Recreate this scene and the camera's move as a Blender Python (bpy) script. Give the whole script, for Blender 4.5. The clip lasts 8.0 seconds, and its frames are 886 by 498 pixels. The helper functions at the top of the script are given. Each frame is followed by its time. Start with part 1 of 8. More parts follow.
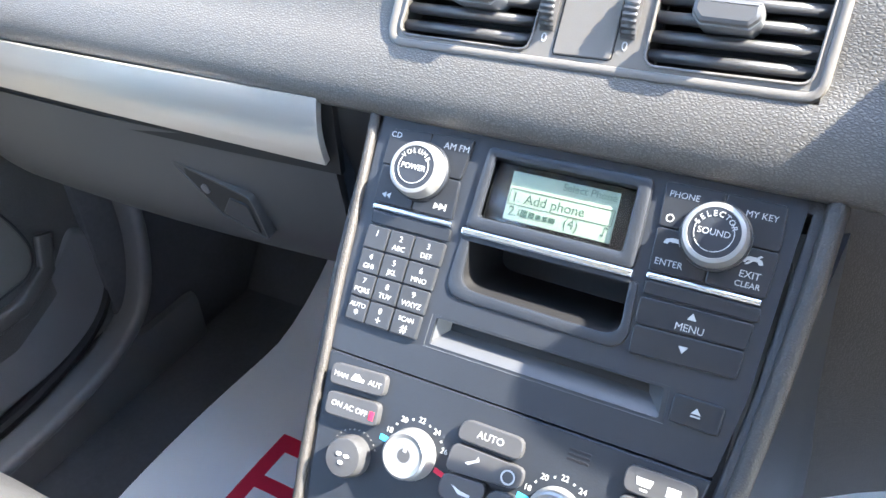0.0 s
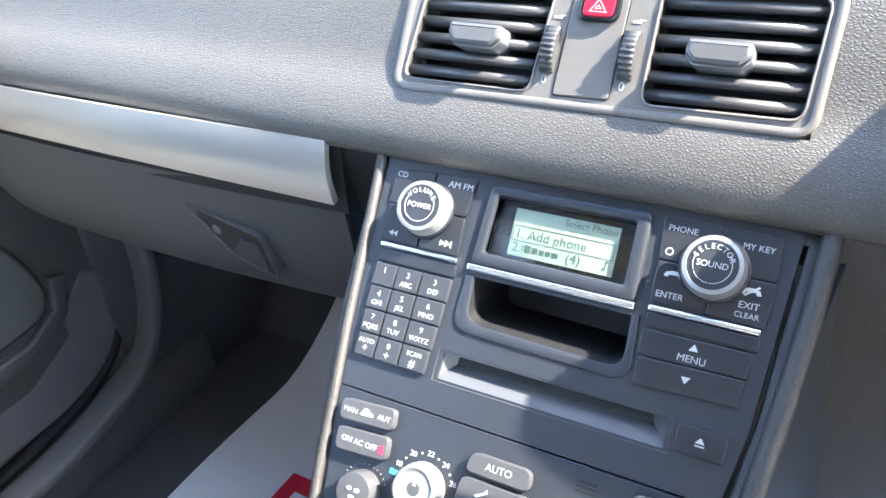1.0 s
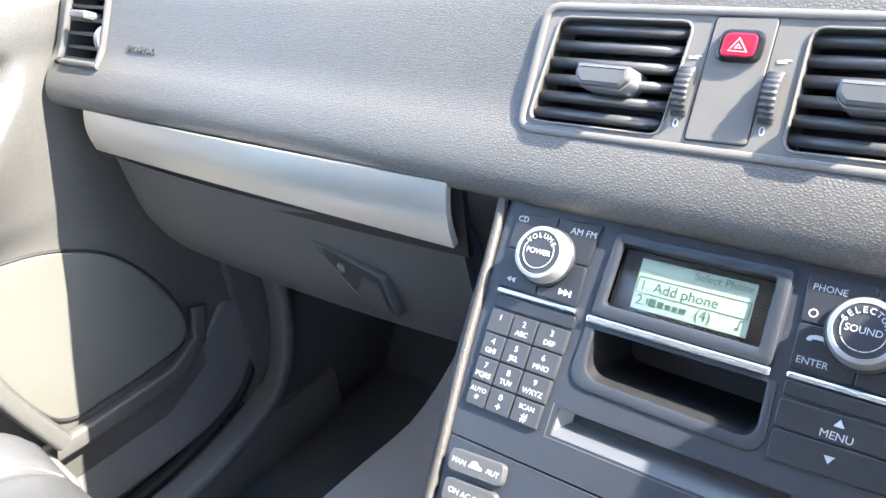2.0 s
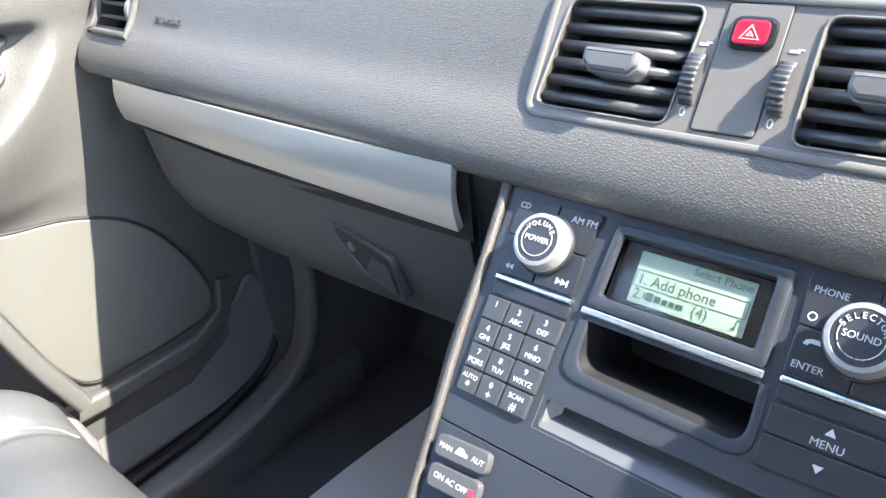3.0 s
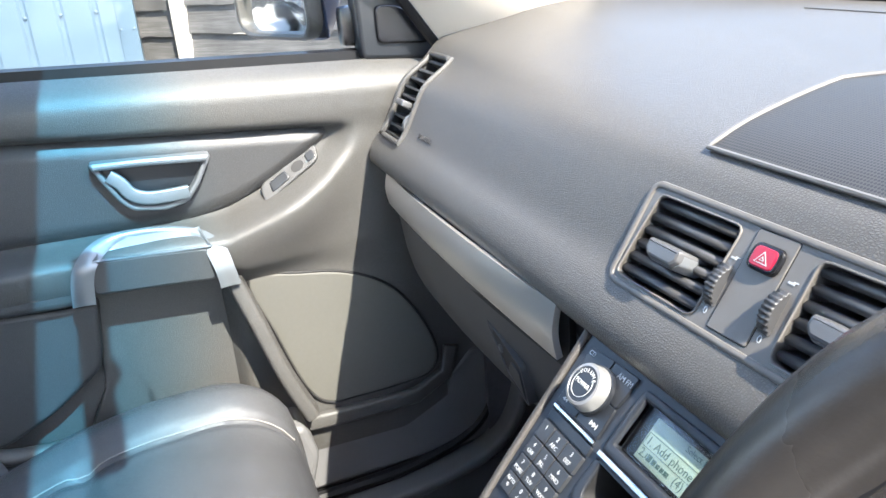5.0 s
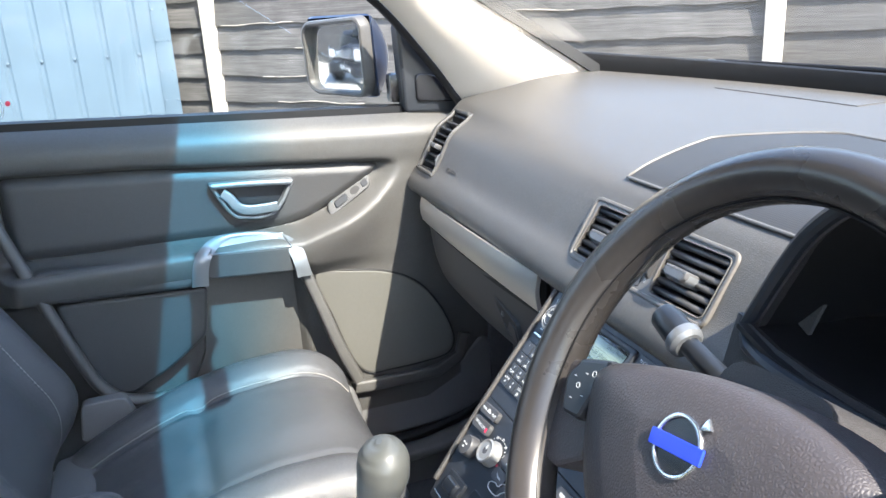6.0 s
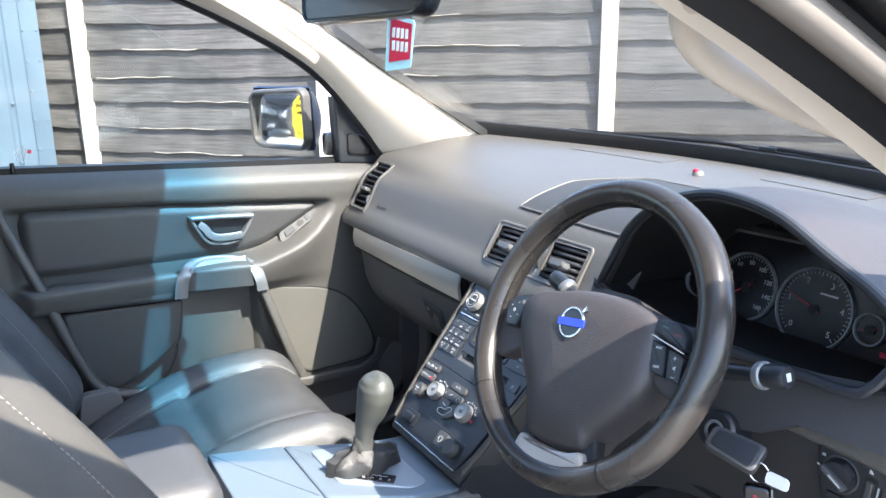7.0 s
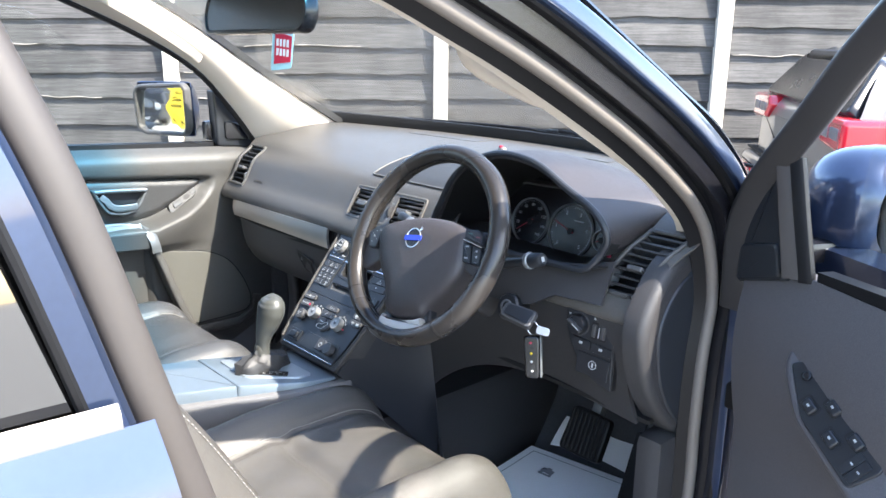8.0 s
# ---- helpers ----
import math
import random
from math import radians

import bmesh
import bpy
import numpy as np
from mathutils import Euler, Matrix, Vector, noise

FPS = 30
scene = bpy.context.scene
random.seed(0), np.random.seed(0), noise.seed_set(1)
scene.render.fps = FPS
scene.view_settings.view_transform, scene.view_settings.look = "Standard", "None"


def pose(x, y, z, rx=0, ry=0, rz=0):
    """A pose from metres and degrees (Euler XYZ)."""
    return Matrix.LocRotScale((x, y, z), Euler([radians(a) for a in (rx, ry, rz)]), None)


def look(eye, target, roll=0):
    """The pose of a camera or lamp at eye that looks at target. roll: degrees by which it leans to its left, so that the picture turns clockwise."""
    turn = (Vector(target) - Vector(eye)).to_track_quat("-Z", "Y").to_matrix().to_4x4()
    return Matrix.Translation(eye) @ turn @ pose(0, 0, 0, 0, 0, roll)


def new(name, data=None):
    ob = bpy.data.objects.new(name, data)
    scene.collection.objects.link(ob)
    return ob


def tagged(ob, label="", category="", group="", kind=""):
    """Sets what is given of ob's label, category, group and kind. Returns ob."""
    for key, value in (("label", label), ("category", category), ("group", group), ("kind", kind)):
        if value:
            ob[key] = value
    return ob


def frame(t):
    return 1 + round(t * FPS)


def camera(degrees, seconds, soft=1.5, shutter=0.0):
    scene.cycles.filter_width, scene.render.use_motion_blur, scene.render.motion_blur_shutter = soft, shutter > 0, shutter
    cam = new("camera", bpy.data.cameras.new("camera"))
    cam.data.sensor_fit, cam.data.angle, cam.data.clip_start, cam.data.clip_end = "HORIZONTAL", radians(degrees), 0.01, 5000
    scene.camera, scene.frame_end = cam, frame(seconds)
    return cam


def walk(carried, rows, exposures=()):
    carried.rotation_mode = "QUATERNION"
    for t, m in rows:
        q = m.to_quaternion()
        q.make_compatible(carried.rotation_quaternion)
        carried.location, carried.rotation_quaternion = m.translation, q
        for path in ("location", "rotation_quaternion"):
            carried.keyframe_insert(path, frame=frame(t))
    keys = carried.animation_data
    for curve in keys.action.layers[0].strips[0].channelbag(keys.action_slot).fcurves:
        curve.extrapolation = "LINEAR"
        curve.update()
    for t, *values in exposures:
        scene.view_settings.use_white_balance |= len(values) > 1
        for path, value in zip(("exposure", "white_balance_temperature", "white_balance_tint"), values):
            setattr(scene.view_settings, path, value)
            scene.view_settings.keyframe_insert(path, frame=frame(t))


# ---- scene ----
cam = camera(58.2, 8.0)
PATH = [
    (0, (0.131, 0.023, 1.226), (-0.679, 1.442, 0.072), -3.2),
    (0.5, (0.138, 0.013, 1.233), (-0.71, 1.457, 0.14), -4.0),
    (1, (0.137, 0.014, 1.232), (-0.71, 1.473, 0.158), -4.2),
    (1.5, (0.134, 0.019, 1.229), (-0.871, 1.412, 0.205), -6.6),
    (1.7, (0.133, 0.022, 1.227), (-0.946, 1.391, 0.247), -7.0),
    (2.8, (0.164, 0.061, 1.218), (-1.074, 1.306, 0.26), -7.3),
    (3, (0.157, 0.056, 1.217), (-1.081, 1.289, 0.243), -6.7),
    (3.5, (0.152, 0.025, 1.24), (-1.107, 1.241, 0.271), -3.8),
    (4, (0.173, 0.065, 1.26), (-1.239, 1.166, 0.369), -2.8),
    (4.5, (0.266, 0.137, 1.268), (-1.332, 1.03, 0.462), -3.1),
    (5, (0.331, 0.135, 1.286), (-1.427, 0.754, 0.56), -4.5),
    (5.2, (0.386, 0.135, 1.307), (-1.394, 0.7, 0.59), -5.2),
    (6.3, (0.766, -0.088, 1.371), (-1.02, 0.6, 0.789), -2.2),
    (6.5, (0.827, -0.134, 1.379), (-0.931, 0.637, 0.818), -1.6),
    (7, (1.0, -0.319, 1.428), (-0.667, 0.658, 0.912), -0.7),
    (7.5, (1.204, -0.472, 1.433), (-0.347, 0.683, 0.922), -0.2),
    (8, (1.354, -0.61, 1.452), (-0.08, 0.683, 0.932), 0.6),
]
EXPO = [(0.0, 4.12), (1.5, 4.14), (3.0, 3.80), (4.0, 3.68), (5.0, 3.12), (6.5, 2.92), (8.0, 2.82)]
walk(cam, [(t, look(eye, target, roll)) for t, eye, target, roll in PATH], EXPO)

# ---- world and sun ----
SUN_TO = Vector((0.66, 0.17, 0.73)).normalized()
world = bpy.data.worlds.new("sky")
scene.world = world
world.use_nodes = True
wn = world.node_tree
sky = wn.nodes.new("ShaderNodeTexSky")
sky.sky_type, sky.sun_disc = "NISHITA", False
sky.sun_elevation = math.asin(SUN_TO.z)
sky.sun_rotation = math.atan2(SUN_TO.x, SUN_TO.y)
wn.links.new(sky.outputs[0], wn.nodes["Background"].inputs[0])
wn.nodes["Background"].inputs[1].default_value = 0.15
sun = new("sun", bpy.data.lights.new("sun", "SUN"))
sun.data.energy, sun.data.angle, sun.data.color = 3.1, radians(0.55), (1.0, 0.93, 0.83)
sun.matrix_world = look(SUN_TO * 30, (0, 0, 0))


# ---- materials ----
def material(name, base, rough=0.5, metal=0.0, grain=None, relief=0.0, spots=0.25, spec=0.5, scale=1.0, coat=0.0, stretch=(1, 1, 1), wear=None):
    """A procedural surface: base colour with stains at two scales, and a fine relief.
    grain: 'leather', 'fine', 'brushed', 'cloth' or None."""
    m = bpy.data.materials.new(name)
    m.use_nodes = True
    nt = m.node_tree
    p = nt.nodes["Principled BSDF"]
    co = nt.nodes.new("ShaderNodeTexCoord").outputs["Object"]
    mp = nt.nodes.new("ShaderNodeMapping")
    mp.inputs["Scale"].default_value = stretch
    nt.links.new(co, mp.inputs[0])
    big = nt.nodes.new("ShaderNodeTexNoise")
    big.inputs["Scale"].default_value, big.inputs["Detail"].default_value = 7 * scale, 6
    nt.links.new(co, big.inputs[0])
    fine = nt.nodes.new("ShaderNodeTexNoise")
    fine.inputs["Scale"].default_value, fine.inputs["Detail"].default_value = 160 * scale, 4
    nt.links.new(mp.outputs[0], fine.inputs[0])
    mix = nt.nodes.new("ShaderNodeMix")
    mix.data_type = "RGBA"
    lo = tuple(c * (1 - spots) for c in base)
    hi = tuple(min(1, c * (1 + spots)) for c in base)
    if wear:
        hi = wear
    mix.inputs["A"].default_value, mix.inputs["B"].default_value = (*lo, 1), (*hi, 1)
    add = nt.nodes.new("ShaderNodeMath")
    add.operation = "MULTIPLY_ADD"
    nt.links.new(fine.outputs["Fac"], add.inputs[0])
    add.inputs[1].default_value = 0.45
    ramp = nt.nodes.new("ShaderNodeMapRange")
    ramp.inputs["From Min"].default_value, ramp.inputs["From Max"].default_value = 0.3, 0.75
    nt.links.new(big.outputs["Fac"], ramp.inputs[0])
    half = nt.nodes.new("ShaderNodeMath")
    half.operation = "MULTIPLY"
    half.inputs[1].default_value = 0.55
    nt.links.new(ramp.outputs[0], half.inputs[0])
    nt.links.new(half.outputs[0], add.inputs[2])
    nt.links.new(add.outputs[0], mix.inputs["Factor"])
    nt.links.new(mix.outputs["Result"], p.inputs["Base Color"])
    rr = nt.nodes.new("ShaderNodeMapRange")
    rr.inputs["To Min"].default_value, rr.inputs["To Max"].default_value = max(0.02, rough - 0.07), min(1, rough + 0.07)
    nt.links.new(big.outputs["Fac"], rr.inputs[0])
    nt.links.new(rr.outputs[0], p.inputs["Roughness"])
    p.inputs["Metallic"].default_value = metal
    p.inputs["Specular IOR Level"].default_value = spec
    p.inputs["Coat Weight"].default_value = coat
    p.inputs["Coat Roughness"].default_value = 0.06
    if grain and relief:
        if grain == "leather":
            tex = nt.nodes.new("ShaderNodeTexVoronoi")
            tex.feature = "DISTANCE_TO_EDGE"
            tex.inputs["Scale"].default_value = 450 * scale
            warp = nt.nodes.new("ShaderNodeMix")
            warp.data_type = "VECTOR"
            warp.inputs["Factor"].default_value = 0.0012 / scale
            nt.links.new(mp.outputs[0], warp.inputs["A"])
            nt.links.new(fine.outputs["Color"], warp.inputs["B"])
            nt.links.new(warp.outputs["Result"], tex.inputs["Vector"])
            cut = nt.nodes.new("ShaderNodeMapRange")
            cut.interpolation_type = "SMOOTHSTEP"
            cut.inputs["From Max"].default_value = 0.35
            nt.links.new(tex.outputs["Distance"], cut.inputs[0])
            height = cut.outputs[0]
            # grain shading put into the colour: creases a little darker than the pebbles
            tone = nt.nodes.new("ShaderNodeMapRange")
            tone.inputs["To Min"].default_value, tone.inputs["To Max"].default_value = 1 - 0.5 * relief, 1.08
            nt.links.new(height, tone.inputs[0])
            mul = nt.nodes.new("ShaderNodeMix")
            mul.data_type, mul.blend_type = "RGBA", "MULTIPLY"
            mul.inputs["Factor"].default_value = 1.0
            nt.links.new(mix.outputs["Result"], mul.inputs["A"])
            nt.links.new(tone.outputs[0], mul.inputs["B"])
            nt.links.new(mul.outputs["Result"], p.inputs["Base Color"])
        else:
            tex = nt.nodes.new("ShaderNodeTexNoise")
            tex.inputs["Scale"].default_value = {"fine": 900, "brushed": 420, "cloth": 1500, "rough": 60}[grain] * scale
            tex.inputs["Detail"].default_value = 3
            nt.links.new(mp.outputs[0], tex.inputs[0])
            height = tex.outputs["Fac"]
        bump = nt.nodes.new("ShaderNodeBump")
        bump.inputs["Strength"].default_value = min(1, relief)
        bump.inputs["Distance"].default_value = 0.0006 / scale
        nt.links.new(height, bump.inputs["Height"])
        nt.links.new(bump.outputs[0], p.inputs["Normal"])
    return m


def glass(name, tint, gloss=0.02, base=0.025):
    """Thin glass: clear or tinted, with a mirror gloss that grows at a slant."""
    m = bpy.data.materials.new(name)
    m.use_nodes = True
    nt = m.node_tree
    nt.nodes.remove(nt.nodes["Principled BSDF"])
    clear = nt.nodes.new("ShaderNodeBsdfTransparent")
    clear.inputs[0].default_value = (*tint, 1)
    shine = nt.nodes.new("ShaderNodeBsdfGlossy")
    shine.inputs["Roughness"].default_value = gloss
    lw = nt.nodes.new("ShaderNodeLayerWeight")
    lw.inputs[0].default_value = 0.5
    up = nt.nodes.new("ShaderNodeMath")
    up.operation = "POWER"
    up.inputs[1].default_value = 4.5
    nt.links.new(lw.outputs["Facing"], up.inputs[0])
    fr = nt.nodes.new("ShaderNodeMath")
    fr.operation = "MULTIPLY_ADD"
    fr.inputs[1].default_value, fr.inputs[2].default_value = 0.45, base
    nt.links.new(up.outputs[0], fr.inputs[0])
    mix = nt.nodes.new("ShaderNodeMixShader")
    nt.links.new(fr.outputs[0], mix.inputs[0])
    nt.links.new(clear.outputs[0], mix.inputs[1])
    nt.links.new(shine.outputs[0], mix.inputs[2])
    nt.links.new(mix.outputs[0], nt.nodes["Material Output"].inputs[0])
    return m


def glow(name, colour, power):
    m = material(name, colour, 0.3, spots=0.03)
    p = m.node_tree.nodes["Principled BSDF"]
    p.inputs["Emission Color"].default_value = (*colour, 1)
    p.inputs["Emission Strength"].default_value = power
    return m


M_PAD = material("dash_grain_plastic", (0.092, 0.087, 0.081), 0.40, grain="leather", relief=0.36, spots=0.08, spec=0.5, scale=1.15, stretch=(0.8, 1.2, 1.3))
M_PAD2 = material("smooth_dash_plastic", (0.122, 0.114, 0.105), 0.42, grain="fine", relief=0.12, spots=0.08)
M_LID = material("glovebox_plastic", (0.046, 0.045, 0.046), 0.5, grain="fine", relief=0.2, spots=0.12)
M_PADSOFT = material("soft_dash_plastic", (0.036, 0.035, 0.037), 0.5, grain="leather", relief=0.35, spots=0.10, scale=1.4)
M_PANEL = material("slate_panel_plastic", (0.017, 0.020, 0.026), 0.42, grain="fine", relief=0.10, spots=0.10)
M_BTN = material("black_button_plastic", (0.013, 0.015, 0.019), 0.36, grain="fine", relief=0.05, spots=0.12)
M_BLACK = material("black_gloss_plastic", (0.008, 0.008, 0.010), 0.25, spots=0.2)
# near-black for trim and joints; in wells and undersides it stands in for shade
M_DARK = material("black_trim_and_recess_shade", (0.006, 0.006, 0.007), 0.6, spots=0.2)
M_VENT = material("vent_bezel_plastic", (0.125, 0.122, 0.118), 0.42, grain="fine", relief=0.12, spots=0.08)
M_SLAT = material("vent_slat_plastic", (0.045, 0.045, 0.047), 0.38, spots=0.10)
M_TAB = material("pewter_tab_plastic", (0.10, 0.10, 0.103), 0.35, metal=0.2, spots=0.08)
M_CHROME = material("satin_chrome", (0.72, 0.73, 0.74), 0.22, metal=1.0, spots=0.05)
M_SILVER = material("silver_paint_plastic", (0.19, 0.20, 0.212), 0.36, metal=0.5, spots=0.04)
M_ALU = material("brushed_aluminium", (0.60, 0.565, 0.52), 0.34, metal=0.75, grain="brushed", relief=0.10, spots=0.06, stretch=(0.04, 1, 2.2))
M_WHITE = material("white_legend", (0.42, 0.43, 0.43), 0.5, spots=0.02)
M_DIALMARK = material("grey_dial_print", (0.34, 0.34, 0.35), 0.5, spots=0.02)
M_RED = material("red_plastic", (0.33, 0.010, 0.032), 0.3, spots=0.05)
M_REDPRINT = material("red_print", (0.62, 0.02, 0.06), 0.5, spots=0.05)
M_BLUEMARK = material("blue_mark", (0.05, 0.45, 0.8), 0.4, spots=0.05)
M_BLUEBADGE = material("blue_badge", (0.015, 0.04, 0.42), 0.25, spots=0.08)
M_LEATHER = material("black_leather", (0.073, 0.074, 0.078), 0.34, grain="leather", relief=0.45, spots=0.14, scale=1.3)
M_LEATHER_G = material("grey_leather", (0.085, 0.080, 0.073), 0.38, grain="leather", relief=0.5, spots=0.14, scale=1.2)
M_RIM = material("worn_rim_leather", (0.026, 0.024, 0.023), 0.27, grain="fine", relief=0.10, spots=0.3, spec=0.45, wear=(0.036, 0.032, 0.030))
M_HUB = material("hub_grain_plastic", (0.044, 0.039, 0.041), 0.45, grain="leather", relief=0.30, spots=0.08, scale=1.0)
M_DOOR = material("door_trim_plastic", (0.070, 0.068, 0.065), 0.45, grain="leather", relief=0.35, spots=0.10, scale=1.1)
M_DOORDARK = material("door_lower_plastic", (0.113, 0.113, 0.116), 0.5, grain="fine", relief=0.2, spots=0.12)
M_DOORFELT = material("door_insert_vinyl", (0.045, 0.045, 0.046), 0.45, grain="leather", relief=0.35, spots=0.10, scale=1.2)
M_SPEAKER = material("speaker_cloth_plastic", (0.088, 0.086, 0.077), 0.6, grain="cloth", relief=0.5, spots=0.12)
M_CARPET = material("charcoal_carpet", (0.080, 0.081, 0.087), 0.95, grain="cloth", relief=1.0, spots=0.35, spec=0.1)
M_RUBBER = material("black_rubber", (0.007, 0.007, 0.008), 0.45, spots=0.25, spec=0.2)
M_SEAL = material("grey_door_seal", (0.135, 0.118, 0.104), 0.55, grain="fine", relief=0.15, spots=0.15)
M_PILLAR = material("cream_pillar_trim", (0.54, 0.485, 0.42), 0.6, grain="fine", relief=0.12, spots=0.05)
M_HEADLINING = material("pale_headlining_cloth", (0.70, 0.66, 0.60), 0.9, grain="cloth", relief=0.3, spots=0.04)
# silver paint; the blue light falling on it is put into the colour
M_CONSOLE = material("blue_lit_silver_console", (0.15, 0.19, 0.23), 0.38, metal=0.35, spots=0.05)
M_PAINT = material("dark_blue_car_paint", (0.024, 0.040, 0.086), 0.33, metal=0.65, spots=0.2, coat=1.0)
M_PAPER = material("white_paper", (0.78, 0.78, 0.80), 0.8, spots=0.03)
M_WOOD = material("weathered_grey_fence", (0.064, 0.062, 0.060), 0.8, grain="rough", relief=1.0, spots=0.62, scale=0.7, stretch=(0.35, 0.35, 3.0))


def weather(m):
    """Long grain streaks, knots and a tone of its own for each board."""
    nt = m.node_tree
    p = nt.nodes["Principled BSDF"]
    co = nt.nodes.new("ShaderNodeTexCoord").outputs["Object"]
    mp = nt.nodes.new("ShaderNodeMapping")
    mp.inputs["Scale"].default_value = (1.2, 1.2, 34)
    nt.links.new(co, mp.inputs[0])
    info = nt.nodes.new("ShaderNodeObjectInfo")
    streak = nt.nodes.new("ShaderNodeTexNoise")
    streak.noise_dimensions = "4D"
    streak.inputs["Scale"].default_value, streak.inputs["Detail"].default_value, streak.inputs["Roughness"].default_value = 3.0, 7, 0.68
    nt.links.new(mp.outputs[0], streak.inputs["Vector"])
    wide = nt.nodes.new("ShaderNodeMath")
    wide.operation = "MULTIPLY"
    wide.inputs[1].default_value = 30
    nt.links.new(info.outputs["Random"], wide.inputs[0])
    nt.links.new(wide.outputs[0], streak.inputs["W"])
    tone = nt.nodes.new("ShaderNodeMapRange")
    tone.inputs["From Min"].default_value, tone.inputs["From Max"].default_value = 0.32, 0.68
    tone.inputs["To Min"].default_value, tone.inputs["To Max"].default_value = 0.50, 1.55
    nt.links.new(streak.outputs["Fac"], tone.inputs[0])
    own = nt.nodes.new("ShaderNodeMapRange")
    own.inputs["To Min"].default_value, own.inputs["To Max"].default_value = 0.75, 1.25
    nt.links.new(info.outputs["Random"], own.inputs[0])
    both = nt.nodes.new("ShaderNodeMath")
    both.operation = "MULTIPLY"
    nt.links.new(tone.outputs[0], both.inputs[0])
    nt.links.new(own.outputs[0], both.inputs[1])
    mul = nt.nodes.new("ShaderNodeMix")
    mul.data_type, mul.blend_type = "RGBA", "MULTIPLY"
    mul.inputs["Factor"].default_value = 1.0
    old = p.inputs["Base Color"].links[0].from_socket
    nt.links.new(old, mul.inputs["A"])
    nt.links.new(both.outputs[0], mul.inputs["B"])
    nt.links.new(mul.outputs["Result"], p.inputs["Base Color"])


weather(M_WOOD)
M_RAWEDGE = material("pale_bare_edge", (0.30, 0.275, 0.24), 0.85, grain="rough", relief=0.5, spots=0.3)
M_CONCRETE = material("pale_concrete", (0.42, 0.39, 0.34), 0.9, grain="rough", relief=0.4, spots=0.12)
M_GROUND = material("pale_concrete_yard", (0.30, 0.29, 0.27), 0.9, grain="rough", relief=0.8, spots=0.3, scale=2)
M_STEEL = material("blue_painted_steel", (0.051, 0.082, 0.110), 0.5, spots=0.14)
M_GLASS = glass("window_glass", (0.95, 0.965, 0.96))
M_SCREEN = glass("shaded_screen_glass", (0.90, 0.93, 0.92), 0.02, 0.06)


def shade_band(m, z0, z1):
    """Grades the screen from clear at height z0 to blue at z1."""
    nt = m.node_tree
    clear = [n for n in nt.nodes if n.type == "BSDF_TRANSPARENT"][0]
    sep = nt.nodes.new("ShaderNodeSeparateXYZ")
    nt.links.new(nt.nodes.new("ShaderNodeTexCoord").outputs["Object"], sep.inputs[0])
    ramp = nt.nodes.new("ShaderNodeMapRange")
    ramp.interpolation_type = "SMOOTHSTEP"
    ramp.inputs["From Min"].default_value, ramp.inputs["From Max"].default_value = z0, z1
    nt.links.new(sep.outputs["Z"], ramp.inputs[0])
    mix = nt.nodes.new("ShaderNodeMix")
    mix.data_type = "RGBA"
    mix.inputs["A"].default_value, mix.inputs["B"].default_value = (0.965, 0.97, 0.96, 1), (0.32, 0.68, 0.89, 1)
    nt.links.new(ramp.outputs[0], mix.inputs["Factor"])
    nt.links.new(mix.outputs["Result"], clear.inputs[0])


shade_band(M_SCREEN, 1.50, 1.60)
M_MIRROR = material("mirror_glass", (0.85, 0.87, 0.88), 0.02, metal=1.0, spots=0.0)


# ---- mesh tools ----
def finish(ob, bm, mat, smooth=35):
    bmesh.ops.recalc_face_normals(bm, faces=bm.faces)
    me = bpy.data.meshes.new(ob.name)
    for f in bm.faces:
        f.smooth = len(f.verts) <= 4   # flat caps stay flat
    for e in bm.edges:
        if len(e.link_faces) == 2 and e.calc_face_angle(0) > radians(smooth):
            e.smooth = False
    bm.to_mesh(me)
    bm.free()
    me.materials.append(mat)
    return me


def part(name, bm, mat, parent=None, label="", smooth=35):
    ob = new(name)
    me = finish(ob, bm, mat, smooth)
    bpy.data.objects.remove(ob)
    ob = new(name, me)
    if parent is not None:
        ob.parent = parent
    if label:
        ob["label"] = label
    return ob


def thing(name, label, category, group="", kind=""):
    return tagged(new(name), label, category, group, kind)


def alone(name, bm, mat, label, category, group="", kind="", smooth=35):
    return tagged(part(name, bm, mat, None, "", smooth), label, category, group, kind)


def rounded(pts, r, n=4):
    """A polygon with its corners rounded; r is one radius or one for each corner."""
    out, k = [], len(pts)
    rs = r if isinstance(r, (list, tuple)) else [r] * k
    for i in range(k):
        p, a, b = Vector(pts[i]), Vector(pts[i - 1]), Vector(pts[(i + 1) % k])
        ua, ub = (a - p), (b - p)
        la, lb = ua.length, ub.length
        ua, ub = ua / la, ub / lb
        d = min(rs[i], la * 0.45, lb * 0.45)
        if d < 1e-6:
            out.append(tuple(p))
            continue
        s, e = p + ua * d, p + ub * d
        for j in range(n + 1):
            t = j / n
            q = s * (1 - t) ** 2 + p * 2 * t * (1 - t) + e * t * t
            out.append(tuple(q))
    return out


def area2(pts):
    return sum(pts[i - 1][0] * pts[i][1] - pts[i][0] * pts[i - 1][1] for i in range(len(pts))) / 2


